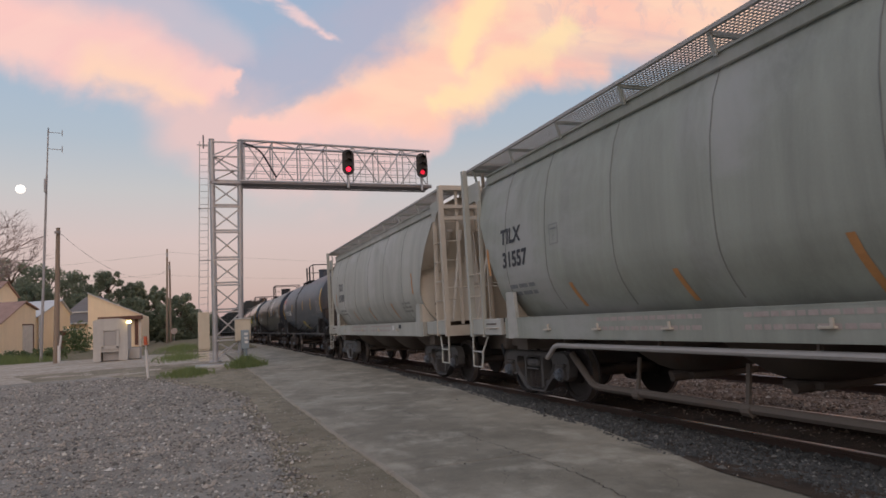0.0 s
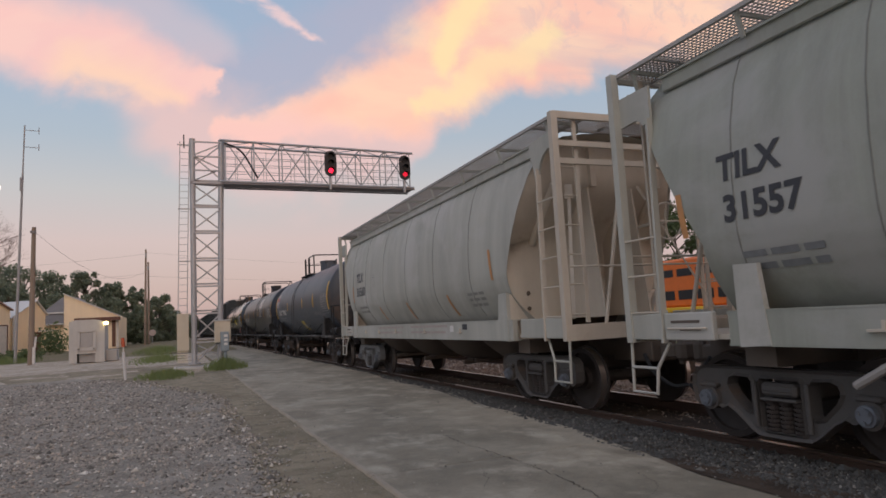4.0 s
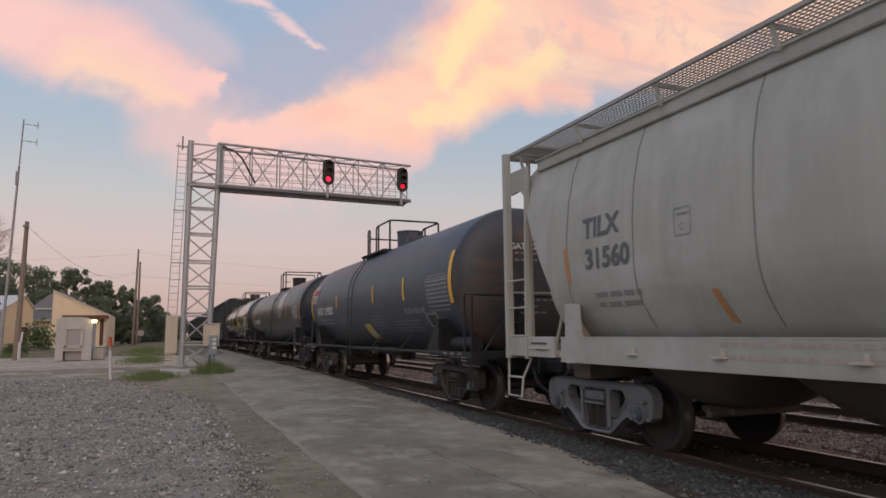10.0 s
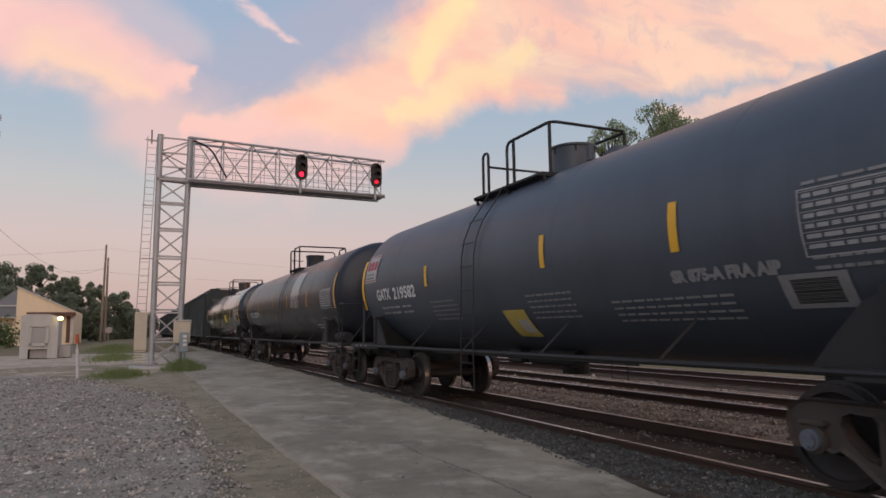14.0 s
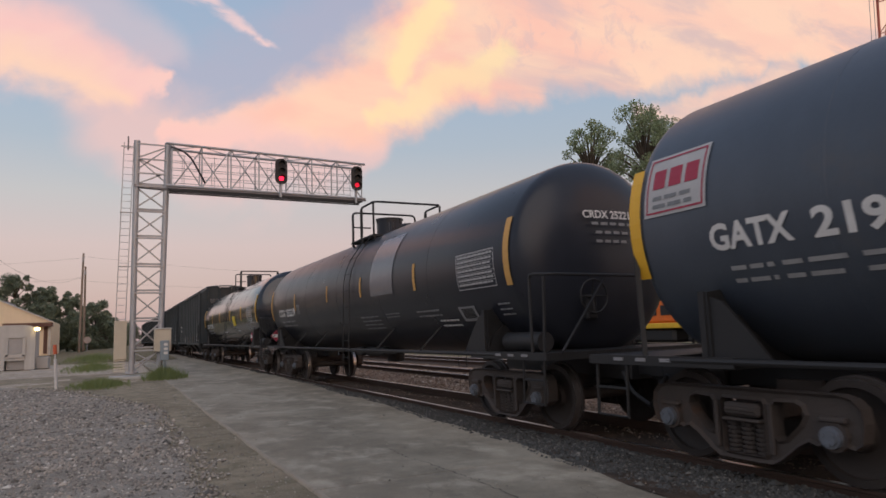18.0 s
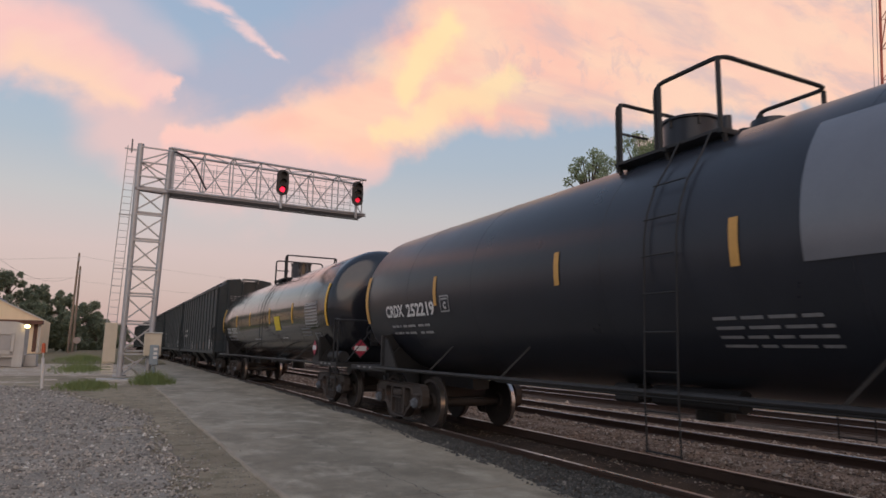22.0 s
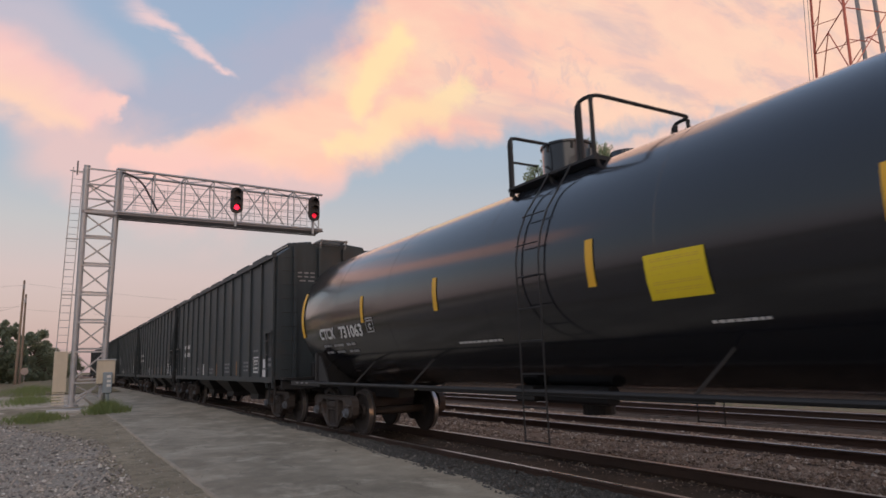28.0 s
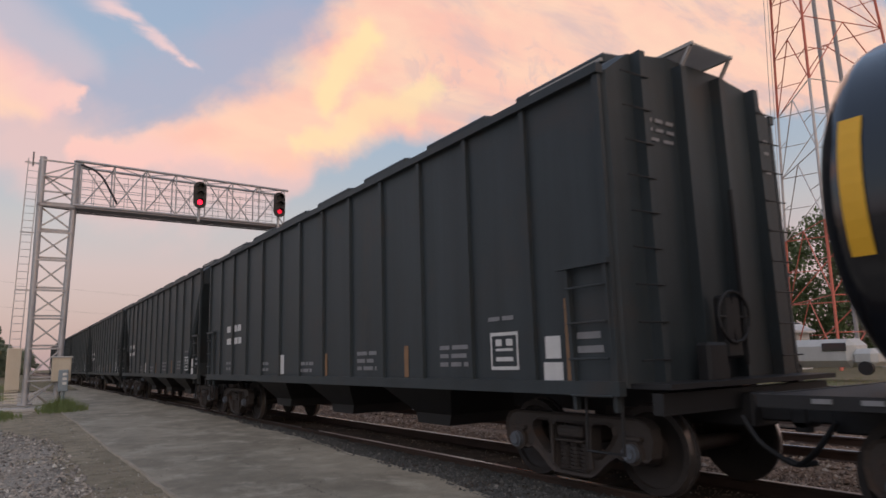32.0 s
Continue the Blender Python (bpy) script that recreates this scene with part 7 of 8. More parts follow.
lamp = part("lamp_bracket", B((-3.98, HY0 - 0.02, 2.40), (0.10, 0.10, 0.16), 0.01), DULL_STEEL, hut)
bm = bmesh.new()
bmesh.ops.create_icosphere(bm, subdivisions=2, radius=0.13, matrix=Matrix.Translation((-3.98, HY0 - 0.18, 2.32)) @ Matrix.Diagonal((1.2, 0.6, 0.8, 1)))
part("lamp_glass", bm, WARM_LAMP, lamp, "glowing warm lamp", smooth=True)

marker = thing("marker_post", "leaning white marker post with an orange cap in the gravel", "post")
bm = bmesh.new()
rod(bm, (-1.625, 24.9, -0.1), (-1.685, 24.9, 0.93), 0.045, 12)
rod(bm, (-1.685, 24.9, 0.9), (-1.69, 24.9, 1.1), 0.02, 8)
part("post", bm, POST_WHITE, marker, smooth=True)
bm = bmesh.new()
rod(bm, (-1.69, 24.9, 1.10), (-1.71, 24.9, 1.40), 0.060, 12, 0.054)
rod(bm, (-1.70, 24.9, 1.20), (-1.702, 24.9, 1.225), 0.066, 12)
part("orange_cap", bm, ORANGE_TOP, marker, smooth=True)


def pole(name, x, y, h, top_x, r, material, label, z=0.0):
    p = thing(name, label, "pole")
    bm = bmesh.new()
    n = 10
    rows = []
    for k in range(n + 1):
        t = k / n
        rr = r * (1 - 0.35 * t)
        cx = x + (top_x - x) * t
        rows.append([(cx + rr * math.cos(6.2832 * i / 12), y + rr * math.sin(6.2832 * i / 12), z - 0.2 + (h + 0.2) * t) for i in range(12)])
    rings(bm, rows)
    part("shaft", bm, material, p, smooth=True)
    return p


p1 = pole("utility_pole", -8.64, 49.0, 8.84, -8.54, 0.19, WOOD_POLE, "weathered wooden pole with wires at its top")
bm = bmesh.new()
box(bm, (-8.55, 48.75, 8.5), (0.30, 0.12, 0.16))
rod(bm, (-8.42, 48.8, 8.35), (-8.42, 48.8, 8.62), 0.05, 8)
part("wire_clamp", bm, DULL_STEEL, p1)
part("ground_box", B((-8.42, 48.7, 0.55), (0.16, 0.18, 1.1), 0.03), POST_WHITE, p1, "white plastic cable riser")
part("riser_cap", rod(bmesh.new(), (-8.36, 48.65, 1.05), (-8.30, 48.65, 1.75), 0.06, 10), POST_WHITE, p1)
mast = pole("antenna_mast", -10.85, 56.0, 14.0, -10.52, 0.11, POLE_GREY, "slim grey antenna mast with two dipole arms")
bm = bmesh.new()
rod(bm, (-10.52, 56, 13.9), (-10.43, 56, 17.65), 0.05, 8)
part("top_tube", bm, POLE_GREY, mast)
bm = bmesh.new()
rod(bm, (-10.58, 55.85, 12.6), (-10.58, 55.85, 13.6), 0.10, 8)
part("feed_box", bm, POLE_GREY, mast)
for z in (17.3, 16.0):
    bm = bmesh.new()
    rod(bm, (-10.44, 56, z), (-9.45, 56, z - 0.05), 0.025, 6)
    rod(bm, (-9.5, 56, z - 0.28), (-9.5, 56, z + 0.22), 0.03, 6)
    part("dipole_arm", bm, POLE_GREY, mast)
for x, y, h, tx, lab in ((-3.87, 95.0, 12.6, -3.70, "tall far wooden utility pole"), (-3.46, 97.0, 11.1, -3.50, "far wooden utility pole beside another")):
    p = pole("utility_pole", x, y, h, tx, 0.17, WOOD_POLE, lab, 0.2)
    bm = bmesh.new()
    box(bm, (tx, y - 0.2, h - 0.6), (0.25, 0.25, 0.6))
    part("transformer" if h > 12 else "cable_box", bm, POLE_GREY, p)


def sag(bm, p, q, drop, r=0.02, n=14):
    pts = []
    for k in range(n + 1):
        t = k / n
        v = Vector(p).lerp(Vector(q), t)
        v.z -= drop * 4 * t * (1 - t)
        pts.append(v)
    tube(bm, pts, r, 5)


wires = (((-8.45, 49, 8.5), (-3.75, 95, 9.95), 1.9, 0.018), ((-3.7, 95, 12.2), (-60, 120, 12.5), 1.0, 0.016), ((-3.7, 95, 12.4), (60, 150, 15.5), 1.0, 0.016),
         ((-3.6, 95, 9.6), (-60, 110, 9.2), 0.9, 0.016), ((-3.6, 97, 9.4), (60, 150, 12.0), 0.8, 0.016))
for p, q, drop, r in wires:
    bm = bmesh.new()
    sag(bm, p, q, drop, r * 0.55)
    tagged(part("overhead_wire", bm, WIRE_DARK), "thin dark overhead wire slung between poles", "wire")
sign = thing("road_sign", "small pale round road sign on a post", "sign")
part("sign_post", rod(bmesh.new(), (-2.95, 94, 0.2), (-2.95, 94, 2.1), 0.05, 8), POLE_GREY, sign)
bm = bmesh.new()
rod(bm, (-2.95, 93.9, 1.75), (-2.95, 93.86, 1.75), 0.42, 20)
part("sign_plate", bm, MARK_PINK, sign)


# ---- buildings by the trees ----
def prism(bm, outline, y0, y1):
    slab(bm, outline, y0, y1, "y")
    return bm


G = 0.25
h1 = thing("stucco_building", "cream stucco building with a slanting parapet and brown fascia", "building")
part("wall", prism(bmesh.new(), [(-11.1, G), (-5.85, G), (-5.85, 3.75), (-11.1, 6.30)], 80, 92), STUCCO, h1)
bm = bmesh.new()
beam(bm, (-11.2, 79.95, 6.36), (-5.7, 79.95, 3.72), 0.22, 0.10)
part("coping", bm, ROOF_WHITE, h1)
bm = bmesh.new()
box(bm, (-7.9, 79.75, 4.10 - 0.65), (4.4, 0.6, 0.40))
part("canopy", bm, TRIM_BROWN, h1, "brown timber canopy")
part("downpipe", B((-6.0, 79.9, 1.9), (0.22, 0.12, 3.2)), DOOR_WHITE, h1)
part("dark_opening", B((-6.35, 79.96, 1.9), (0.35, 0.1, 2.9)), TRIM_BROWN, h1)
h2 = thing("grey_roofed_house", "low house with a grey shingle roof behind", "house")
part("wall", prism(bmesh.new(), [(-16.5, G), (-11.0, G), (-11.0, 3.4), (-16.5, 3.4)], 92, 100), STUCCO, h2)
bm = bmesh.new()
prism(bm, [(-16.8, 3.3), (-10.8, 3.3), (-11.4, 6.6), (-12.9, 6.6)], 91.5, 100.5)
part("roof", bm, ROOF_GREY, h2)
for z in (3.38, 4.75):
    part("gutter", B((-13.4 + (z - 3.4) * 0.5, 91.4, z), (4.6, 0.12, 0.16)), ROOF_WHITE, h2)
def gable_shed(bm_wall, bm_roof, a, b, apex_z, eave_a, eave_b, shift, deep, over=0.25, base=0.1):
    """A shed whose gable stands between corners a and b; its ridge runs back to the other side of the gable's face."""
    a, b = Vector((*a, 0)), Vector((*b, 0))
    along = (b - a).normalized()
    back = Vector((-along.y, along.x, 0)) * deep
    top = a.lerp(b, shift)
    def lift(p, z): return Vector((p.x, p.y, z))
    face = [lift(a, base), lift(b, base), lift(b, eave_b), lift(top, apex_z), lift(a, eave_a)]
    rings(bm_wall, [face, [p + back for p in face]])
    f, g = -back.normalized() * over, back + back.normalized() * over
    for p, e, side in ((a, eave_a, -along), (b, eave_b, along)):
        slope = (lift(p, e) - lift(top, apex_z)).normalized()
        low, high = lift(p, e) + slope * over, lift(top, apex_z)
        n = Vector((0, 0, 0.06))
        rings(bm_roof, [[low + f + n, high + f + n, high + f + n * 2.8, low + f + n * 2.8], [low + g + n, high + g + n, high + g + n * 2.8, low + g + n * 2.8]])


h3 = thing("cream_shed", "cream stucco shed with a rusty sheet roof", "shed")
w_bm, r_bm = bmesh.new(), bmesh.new()
gable_shed(w_bm, r_bm, (-17.75, 74), (-15.80, 79), 5.45, 3.35, 4.75, 0.66, 7.0)
part("wall", w_bm, STUCCO, h3)
part("roof", r_bm, ROOF_RUST, h3, "rusty corrugated sheet roof")
gate = Matrix.Translation((-16.28, 77.75, 1.7)) @ Matrix.Rotation(radians(68.7), 4, "Z")
door = part("door", box(bmesh.new(), (0, -0.04, 0), (1.5, 0.10, 2.9)), DOOR_WHITE, h3, "plain white door", at=gate)
part("door_jamb", box(bmesh.new(), (0.85, -0.05, 0.03), (0.16, 0.12, 3.0)), TRIM_BROWN, door)
part("door_lintel", box(bmesh.new(), (0.0, -0.05, 1.52), (1.6, 0.12, 0.12)), TRIM_BROWN, door)
h4 = thing("white_roofed_shed", "cream shed with a white sheet roof", "shed")
w_bm, r_bm = bmesh.new(), bmesh.new()
gable_shed(w_bm, r_bm, (-15.95, 80), (-13.45, 84), 5.75, 3.95, 4.35, 0.70, 7.0)
part("wall", w_bm, STUCCO, h4)
part("roof", r_bm, ROOF_WHITE, h4)
turn4 = Matrix.Translation((-14.2, 82.6, 0)) @ Matrix.Rotation(radians(58), 4, "Z")
part("canopy", box(bmesh.new(), (1.3, -0.5, 2.55), (1.7, 1.0, 0.16)), ROOF_WHITE, h4, at=turn4)
part("doorway", box(bmesh.new(), (0.2, -0.03, 1.3), (1.2, 0.08, 2.3)), TRIM_BROWN, h4, at=turn4)
part("downpipe", box(bmesh.new(), (-2.9, -0.08, 2.1), (0.22, 0.15, 4.0)), ROOF_WHITE, h4, at=turn4)
h5 = thing("gabled_house", "cream gable of a house among the trees", "house")
w_bm, r_bm = bmesh.new(), bmesh.new()
gable_shed(w_bm, r_bm, (-23.5, 88), (-20.3, 92), 8.65, 5.2, 6.9, 0.72, 7.0)
part("wall", w_bm, STUCCO, h5)
part("roof", r_bm, ROOF_RUST, h5)


# ---- trees ----
def leaf_crown(centres, count, size, seed, flat=0.85):
    """Points of many small folded leaves gathered in clumps."""
    rng = np.random.default_rng(seed)
    c = np.array([x[:3] for x in centres])
    r = np.array([x[3] for x in centres])
    w = r ** 2 / (r ** 2).sum()
    pick = rng.choice(len(c), count, p=w)
    d = rng.normal(size=(count, 3))
    d /= np.linalg.norm(d, axis=1, keepdims=True)
    rad = rng.random(count) ** 0.45
    p = c[pick] + d * (r[pick] * rad)[:, None] * np.array([1, 1, flat])
    s = size * rng.uniform(0.6, 1.4, count)
    a, b = rng.normal(size=(count, 3)), rng.normal(size=(count, 3))
    a /= np.linalg.norm(a, axis=1, keepdims=True)
    b -= a * (a * b).sum(1, keepdims=True)
    b /= np.linalg.norm(b, axis=1, keepdims=True)
    a, b = a * s[:, None], b * (s * 0.6)[:, None]
    verts = np.stack([p - a, p + b, p + a, p - b], 1).reshape(-1, 3)
    k = np.arange(count)[:, None] * 4
    return verts, np.concatenate([k + np.array([[0, 1, 2]]), k + np.array([[0, 2, 3]])]).tolist(), k


def tree(x, y, height, spread, label, seed, leaves=3500, size=0.20, lift=0.35, mat=None, z=0.1, clumps=26, name="tree", puffs=(0.13, 0.18, 0.24, 0.33)):
    rng = random.Random(seed)
    t = thing(name, label, "tree")
    bm = bmesh.new()
    trunk_top = Vector((x + rng.uniform(-0.4, 0.4), y, z + height * 0.72))
    foot = Vector((x, y, z - 0.2))
    r0 = height * 0.022
    n = 6
    pts = [foot.lerp(trunk_top, k / n) + Vector((rng.uniform(-1, 1), rng.uniform(-1, 1), 0)) * 0.012 * height * (k > 0) for k in range(n + 1)]
    for k, (p, q) in enumerate(zip(pts, pts[1:])):
        rod(bm, p, q, r0 * (1 - 0.12 * k), 8, r0 * (1 - 0.12 * (k + 1)))
    centres = []
    for k in range(clumps):
        u = lift + (1 - lift) * (k + 0.5) / clumps
        a = k * 2.4 + rng.uniform(-0.5, 0.5)
        reach = spread * (0.35 + 0.65 * math.sin(math.pi * min(1, (u - lift) / (1 - lift) * 0.85 + 0.12))) * rng.uniform(0.45, 1.0)
        c = Vector((x + reach * math.cos(a), y + reach * math.sin(a), z + height * u - rng.uniform(0, 0.05) * height))
        centres.append((*c, spread * rng.choice(puffs)))
        base = pts[0].lerp(pts[-1], min(1.0, max(0.3, u - 0.12) / 0.72 * 0.95))
        mid = base.lerp(c, 0.5) + Vector((0, 0, 0.02 * height))
        rod(bm, base, mid, r0 * 0.35, 5, r0 * 0.22)
        rod(bm, mid, c, r0 * 0.22, 5, r0 * 0.08)
    part("trunk", bm, BARK, t, smooth=True)
    verts, tris, _ = leaf_crown(centres, leaves, size, seed)
    mesh = bpy.data.meshes.new("crown")
    mesh.from_pydata(verts.tolist(), [], tris)
    mesh.materials.append(mat or LEAF_FAR)
    crown = new("crown", mesh)
    crown.parent = t
    return t


FAR = [(-30, 118, 13.0, 4.6), (-25.5, 112, 13.6, 4.2), (-21.5, 116, 12.6, 4.0), (-17.0, 114, 11.2, 3.6), (-12.8, 113, 11.6, 3.0), (-9.6, 116, 9.6, 2.6), (-6.2, 115, 8.8, 2.5),
       (-2.6, 118, 7.4, 2.6), (-14.8, 104, 7.5, 3.0), (-9.0, 106, 6.8, 2.6), (-4.5, 108, 5.6, 2.2), (-0.5, 150, 5.6, 3.2), (2.6, 170, 5.2, 3.4), (-35, 110, 12.0, 4.5), (-1.2, 128, 6.2, 2.2), (-21.0, 104, 9.0, 3.5)]
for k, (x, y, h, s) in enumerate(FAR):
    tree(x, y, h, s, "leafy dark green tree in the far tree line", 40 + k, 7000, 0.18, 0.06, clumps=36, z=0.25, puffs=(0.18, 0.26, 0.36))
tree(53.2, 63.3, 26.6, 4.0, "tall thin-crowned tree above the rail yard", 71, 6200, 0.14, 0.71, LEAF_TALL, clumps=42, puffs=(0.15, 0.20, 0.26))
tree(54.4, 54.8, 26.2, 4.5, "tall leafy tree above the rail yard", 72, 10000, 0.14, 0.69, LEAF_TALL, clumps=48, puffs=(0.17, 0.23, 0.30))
RIGHT = [(49.5, 44.5, 15.8, 4.8), (54.0, 41.0, 13.0, 4.6), (56.5, 36.0, 12.8, 4.6), (60.0, 34.0, 13.6, 4.2), (62, 28.0, 12.8, 4.6), (70.0, 33.5, 14.5, 5.2), (66.0, 24.0, 12.5, 5.0), (52.0, 50.5, 13.5, 4.6), (74, 22, 13, 5), (47.0, 52, 11.5, 4.2)]
for k, (x, y, h, s) in enumerate(RIGHT):
    tree(x, y, h, s, "leafy green tree behind the rail yard", 90 + k, 4500, 0.20, 0.10, LEAF_NEAR, clumps=26, puffs=(0.22, 0.30, 0.38))

bare = thing("bare_tree", "bare tree with fine reddish twigs", "tree")
bm = bmesh.new()
rng = random.Random(5)


def limb(p, d, length, r, depth):
    q = p + d * length
    rod(bm, p, q, r, 5, r * 0.65)
    if depth == 0:
        return
    for _ in range(3):
        nd = (d + Vector((rng.uniform(-1, 1), rng.uniform(-1, 1), rng.uniform(-0.5, 0.8))) * 0.62).normalized()
        limb(p.lerp(q, rng.uniform(0.55, 1.0)), nd, length * rng.uniform(0.6, 0.82), r * 0.58, depth - 1)


limb(Vector((-17.6, 60, 0.0)), Vector((0.05, 0, 1)), 4.6, 0.20, 6)
tagged(part("twig", bm, BARE, bare), kind="stuff")


def shrub(x, y, h, s, seed, mat, label, leaves=900, size=0.12):
    rng = random.Random(seed)
    centres = [(x + rng.uniform(-s, s), y + rng.uniform(-s, s) * 0.5, h * rng.uniform(0.25, 0.75), h * 0.42) for _ in range(9)]
    verts, tris, _ = leaf_crown(centres, leaves, size, seed)
    mesh = bpy.data.meshes.new("shrub")
    mesh.from_pydata(verts.tolist(), [], tris)
    mesh.materials.append(mat)
    tagged(new("shrub", mesh), label, "shrub")


shrub(-10.9, 72, 3.0, 0.7, 1, LEAF_NEAR, "green shrub growing against the shed", 900, 0.14)
for k in range(7):
    shrub(-18.5 + 1.3 * k, 60 + (k % 3), 0.9, 0.9, 10 + k, LEAF_NEAR, "low weedy bush beside the gravel", 420, 0.10)

# ---- rail yard on the other side: locomotive, mast, sheds ----
LX = 26.0
track("track_yard", LX, -0.05, -30, 120, BED_DARK, "yard track with rusty rails", 1.8)
loco = thing("diesel_locomotive", "orange diesel locomotive with yellow rails and black grilles", "locomotive")
bm = bmesh.new()
box(bm, (LX, 26.3, 1.22), (2.9, 14.2, 0.26), bevel=0.03)
part("underframe", bm, LOCO_YELLOW, loco, "yellow walkway sill")
part("fuel_tank", B((LX, 26, 0.75), (2.6, 4.0, 0.75), 0.15), LOCO_BLACK, loco)
part("nose_hood", B((LX, 20.60, 2.15), (1.9, 1.0, 1.65), 0.14), LOCO_ORANGE, loco)
part("headlight", B((LX, 20.08, 2.72), (0.42, 0.06, 0.20), 0.02), DOOR_WHITE, loco, "pale headlight casing")
for z in (1.80, 2.18):
    part("nose_grille", B((LX, 20.085, z), (1.5, 0.03, 0.20)), LOCO_BLACK, loco)
    part("nose_grille", B((LX - 0.96, 20.60, z), (0.03, 0.8, 0.20)), LOCO_BLACK, loco)
bm = bmesh.new()
arch = [(-1.40, 1.35), (1.40, 1.35), (1.40, 3.30), (1.30, 3.60), (1.10, 3.88), (0.80, 4.12), (0.42, 4.28), (0.0, 4.34), (-0.42, 4.28), (-0.80, 4.12), (-1.10, 3.88), (-1.30, 3.60), (-1.40, 3.30)]
slab(bm, [(LX + x, z) for x, z in arch], 21.0, 23.6, "y")
cab = part("cab", bm, LOCO_ORANGE, loco, "arched orange driving cab")
for y in (21.6, 22.9):
    part("side_window", B((LX - 1.41, y, 3.05), (0.03, 0.8, 0.62), 0.01), PANE, cab)
for x in (-0.85, 0.85):
    part("front_window", B((LX + x, 20.985, 3.30), (0.62, 0.03, 0.52), 0.01), PANE, cab)
    part("number_board", B((LX + x * 0.8, 20.985, 3.78), (0.56, 0.03, 0.15)), MARK_WHITE, cab, "plain white number bar")
for z in (1.80, 2.18):
    part("black_band", B((LX - 1.415, 22.3, z), (0.02, 2.2, 0.20)), LOCO_BLACK, cab)
part("long_hood", B((LX, 28.3, 2.65), (1.9, 9.2, 2.6), 0.12), LOCO_ORANGE, loco)
for k in range(6):
    part("hood_grille", B((LX - 0.96, 24.6 + 1.4 * k, 2.0), (0.03, 1.1, 0.5)), LOCO_BLACK, loco)
    part("hood_grille", B((LX - 0.96, 24.6 + 1.4 * k, 3.2), (0.03, 1.1, 0.4)), LOCO_BLACK, loco)
for s in (-1, 1):
    for k in range(9):
        bm = bmesh.new()
        y = 19.35 + k * 0.20 if k < 5 else 20.2 + (k - 4) * 0.6
        rod(bm, (LX + s * 1.4, y, 1.3), (LX + s * 1.4, y, 2.35), 0.03, 6)
        part("stanchion", bm, LOCO_YELLOW, loco)
    bm = bmesh.new()
    tube(bm, rounded([(LX + s * 1.4, 19.35, 1.35), (LX + s * 1.4, 19.35, 2.35), (LX + s * 1.4, 22.7, 2.35)], 0.12), 0.035, 6)
    part("handrail", bm, LOCO_YELLOW, loco, "yellow handrail")
bm = bmesh.new()
for k in range(4):
    box(bm, (LX - 1.35, 19.4 - 0.03 * k, 0.95 - 0.24 * k), (0.5, 0.35, 0.05))
box(bm, (LX, 19.15, 0.75), (2.8, 0.12, 0.9))
part("steps", bm, LOCO_YELLOW, loco)
for y in (21.4, 30.5):
    for dy in (-1.2, 1.2):
        bm = bmesh.new()
        rod(bm, (LX - 0.82, y + dy, 0.46), (LX + 0.82, y + dy, 0.46), 0.50, 20)
        part("wheelset", bm, WHEEL, loco)
    part("bogie_frame", B((LX - 1.05, y, 0.62), (0.16, 3.9, 0.42), 0.06), LOCO_BLACK, loco)

# lattice mast in red and white bands
tower = thing("lattice_tower", "tall red and white lattice radio tower", "tower")
TC, TZ = Vector((47.4, 21.6, 0)), 62.0


def leg(k, z):
    a = radians(205 + 120 * k)
    r = 5.6 - 4.0 * z / TZ
    return TC + Vector((r * math.cos(a + 1.9), r * math.sin(a + 1.9), z))


STEPS = [0, 4.6, 9.4, 14.2, 19.0, 23.6, 28.0, 32.2, 36.2, 40, 43.6, 47, 50.2, 53.2, 56, 58.6, 61]
for za, zb in zip(STEPS, STEPS[1:]):
    m = TOWER_RED if za < 9 or 20 < zb < 37 or zb > 50 else TOWER_WHITE
    if 18.9 < za < 23:
        m = TOWER_RED
    for k in range(3):
        j = (k + 1) % 3
        bm = bmesh.new()
        rod(bm, leg(k, za), leg(k, zb), 0.09, 8)
        part("leg", bm, m, tower)
        mid = (leg(k, zb) + leg(j, zb)) / 2
        for p, q, r in ((leg(k, za), mid, 0.038), (leg(j, za), mid, 0.038), (leg(k, zb), leg(j, zb), 0.038), (leg(k, za).lerp(leg(k, zb), 0.5), leg(k, za).lerp(mid, 0.5), 0.03), (leg(j, za).lerp(leg(j, zb), 0.5), leg(j, za).lerp(mid, 0.5), 0.03)):
            bm = bmesh.new()
            rod(bm, p, q, r, 6)
            part("lattice_bar", bm, m, tower)
lad_x = leg(0, 0) - TC
bm = bmesh.new()
for d in (0.25, 0.55):
    side = Vector((-0.84, 0.54, 0)) * d
    best = min(range(3), key=lambda k: leg(k, 0).x * 0.48 - leg(k, 0).y * 0.87)
    rod(bm, leg(best, 0) + side, leg(best, 60) + side, 0.025, 5)
part("cable_ladder", bm, TOWER_WHITE, tower)
for k in range(2):
    bm = bmesh.new()
    rod(bm, TC + Vector((0.9 * k, -1.0 * k, 0)), TC + Vector((0.5 * k, -0.5 * k, 60)), 0.14, 8)
    part("feeder_pipe", bm, POLE_GREY, tower)

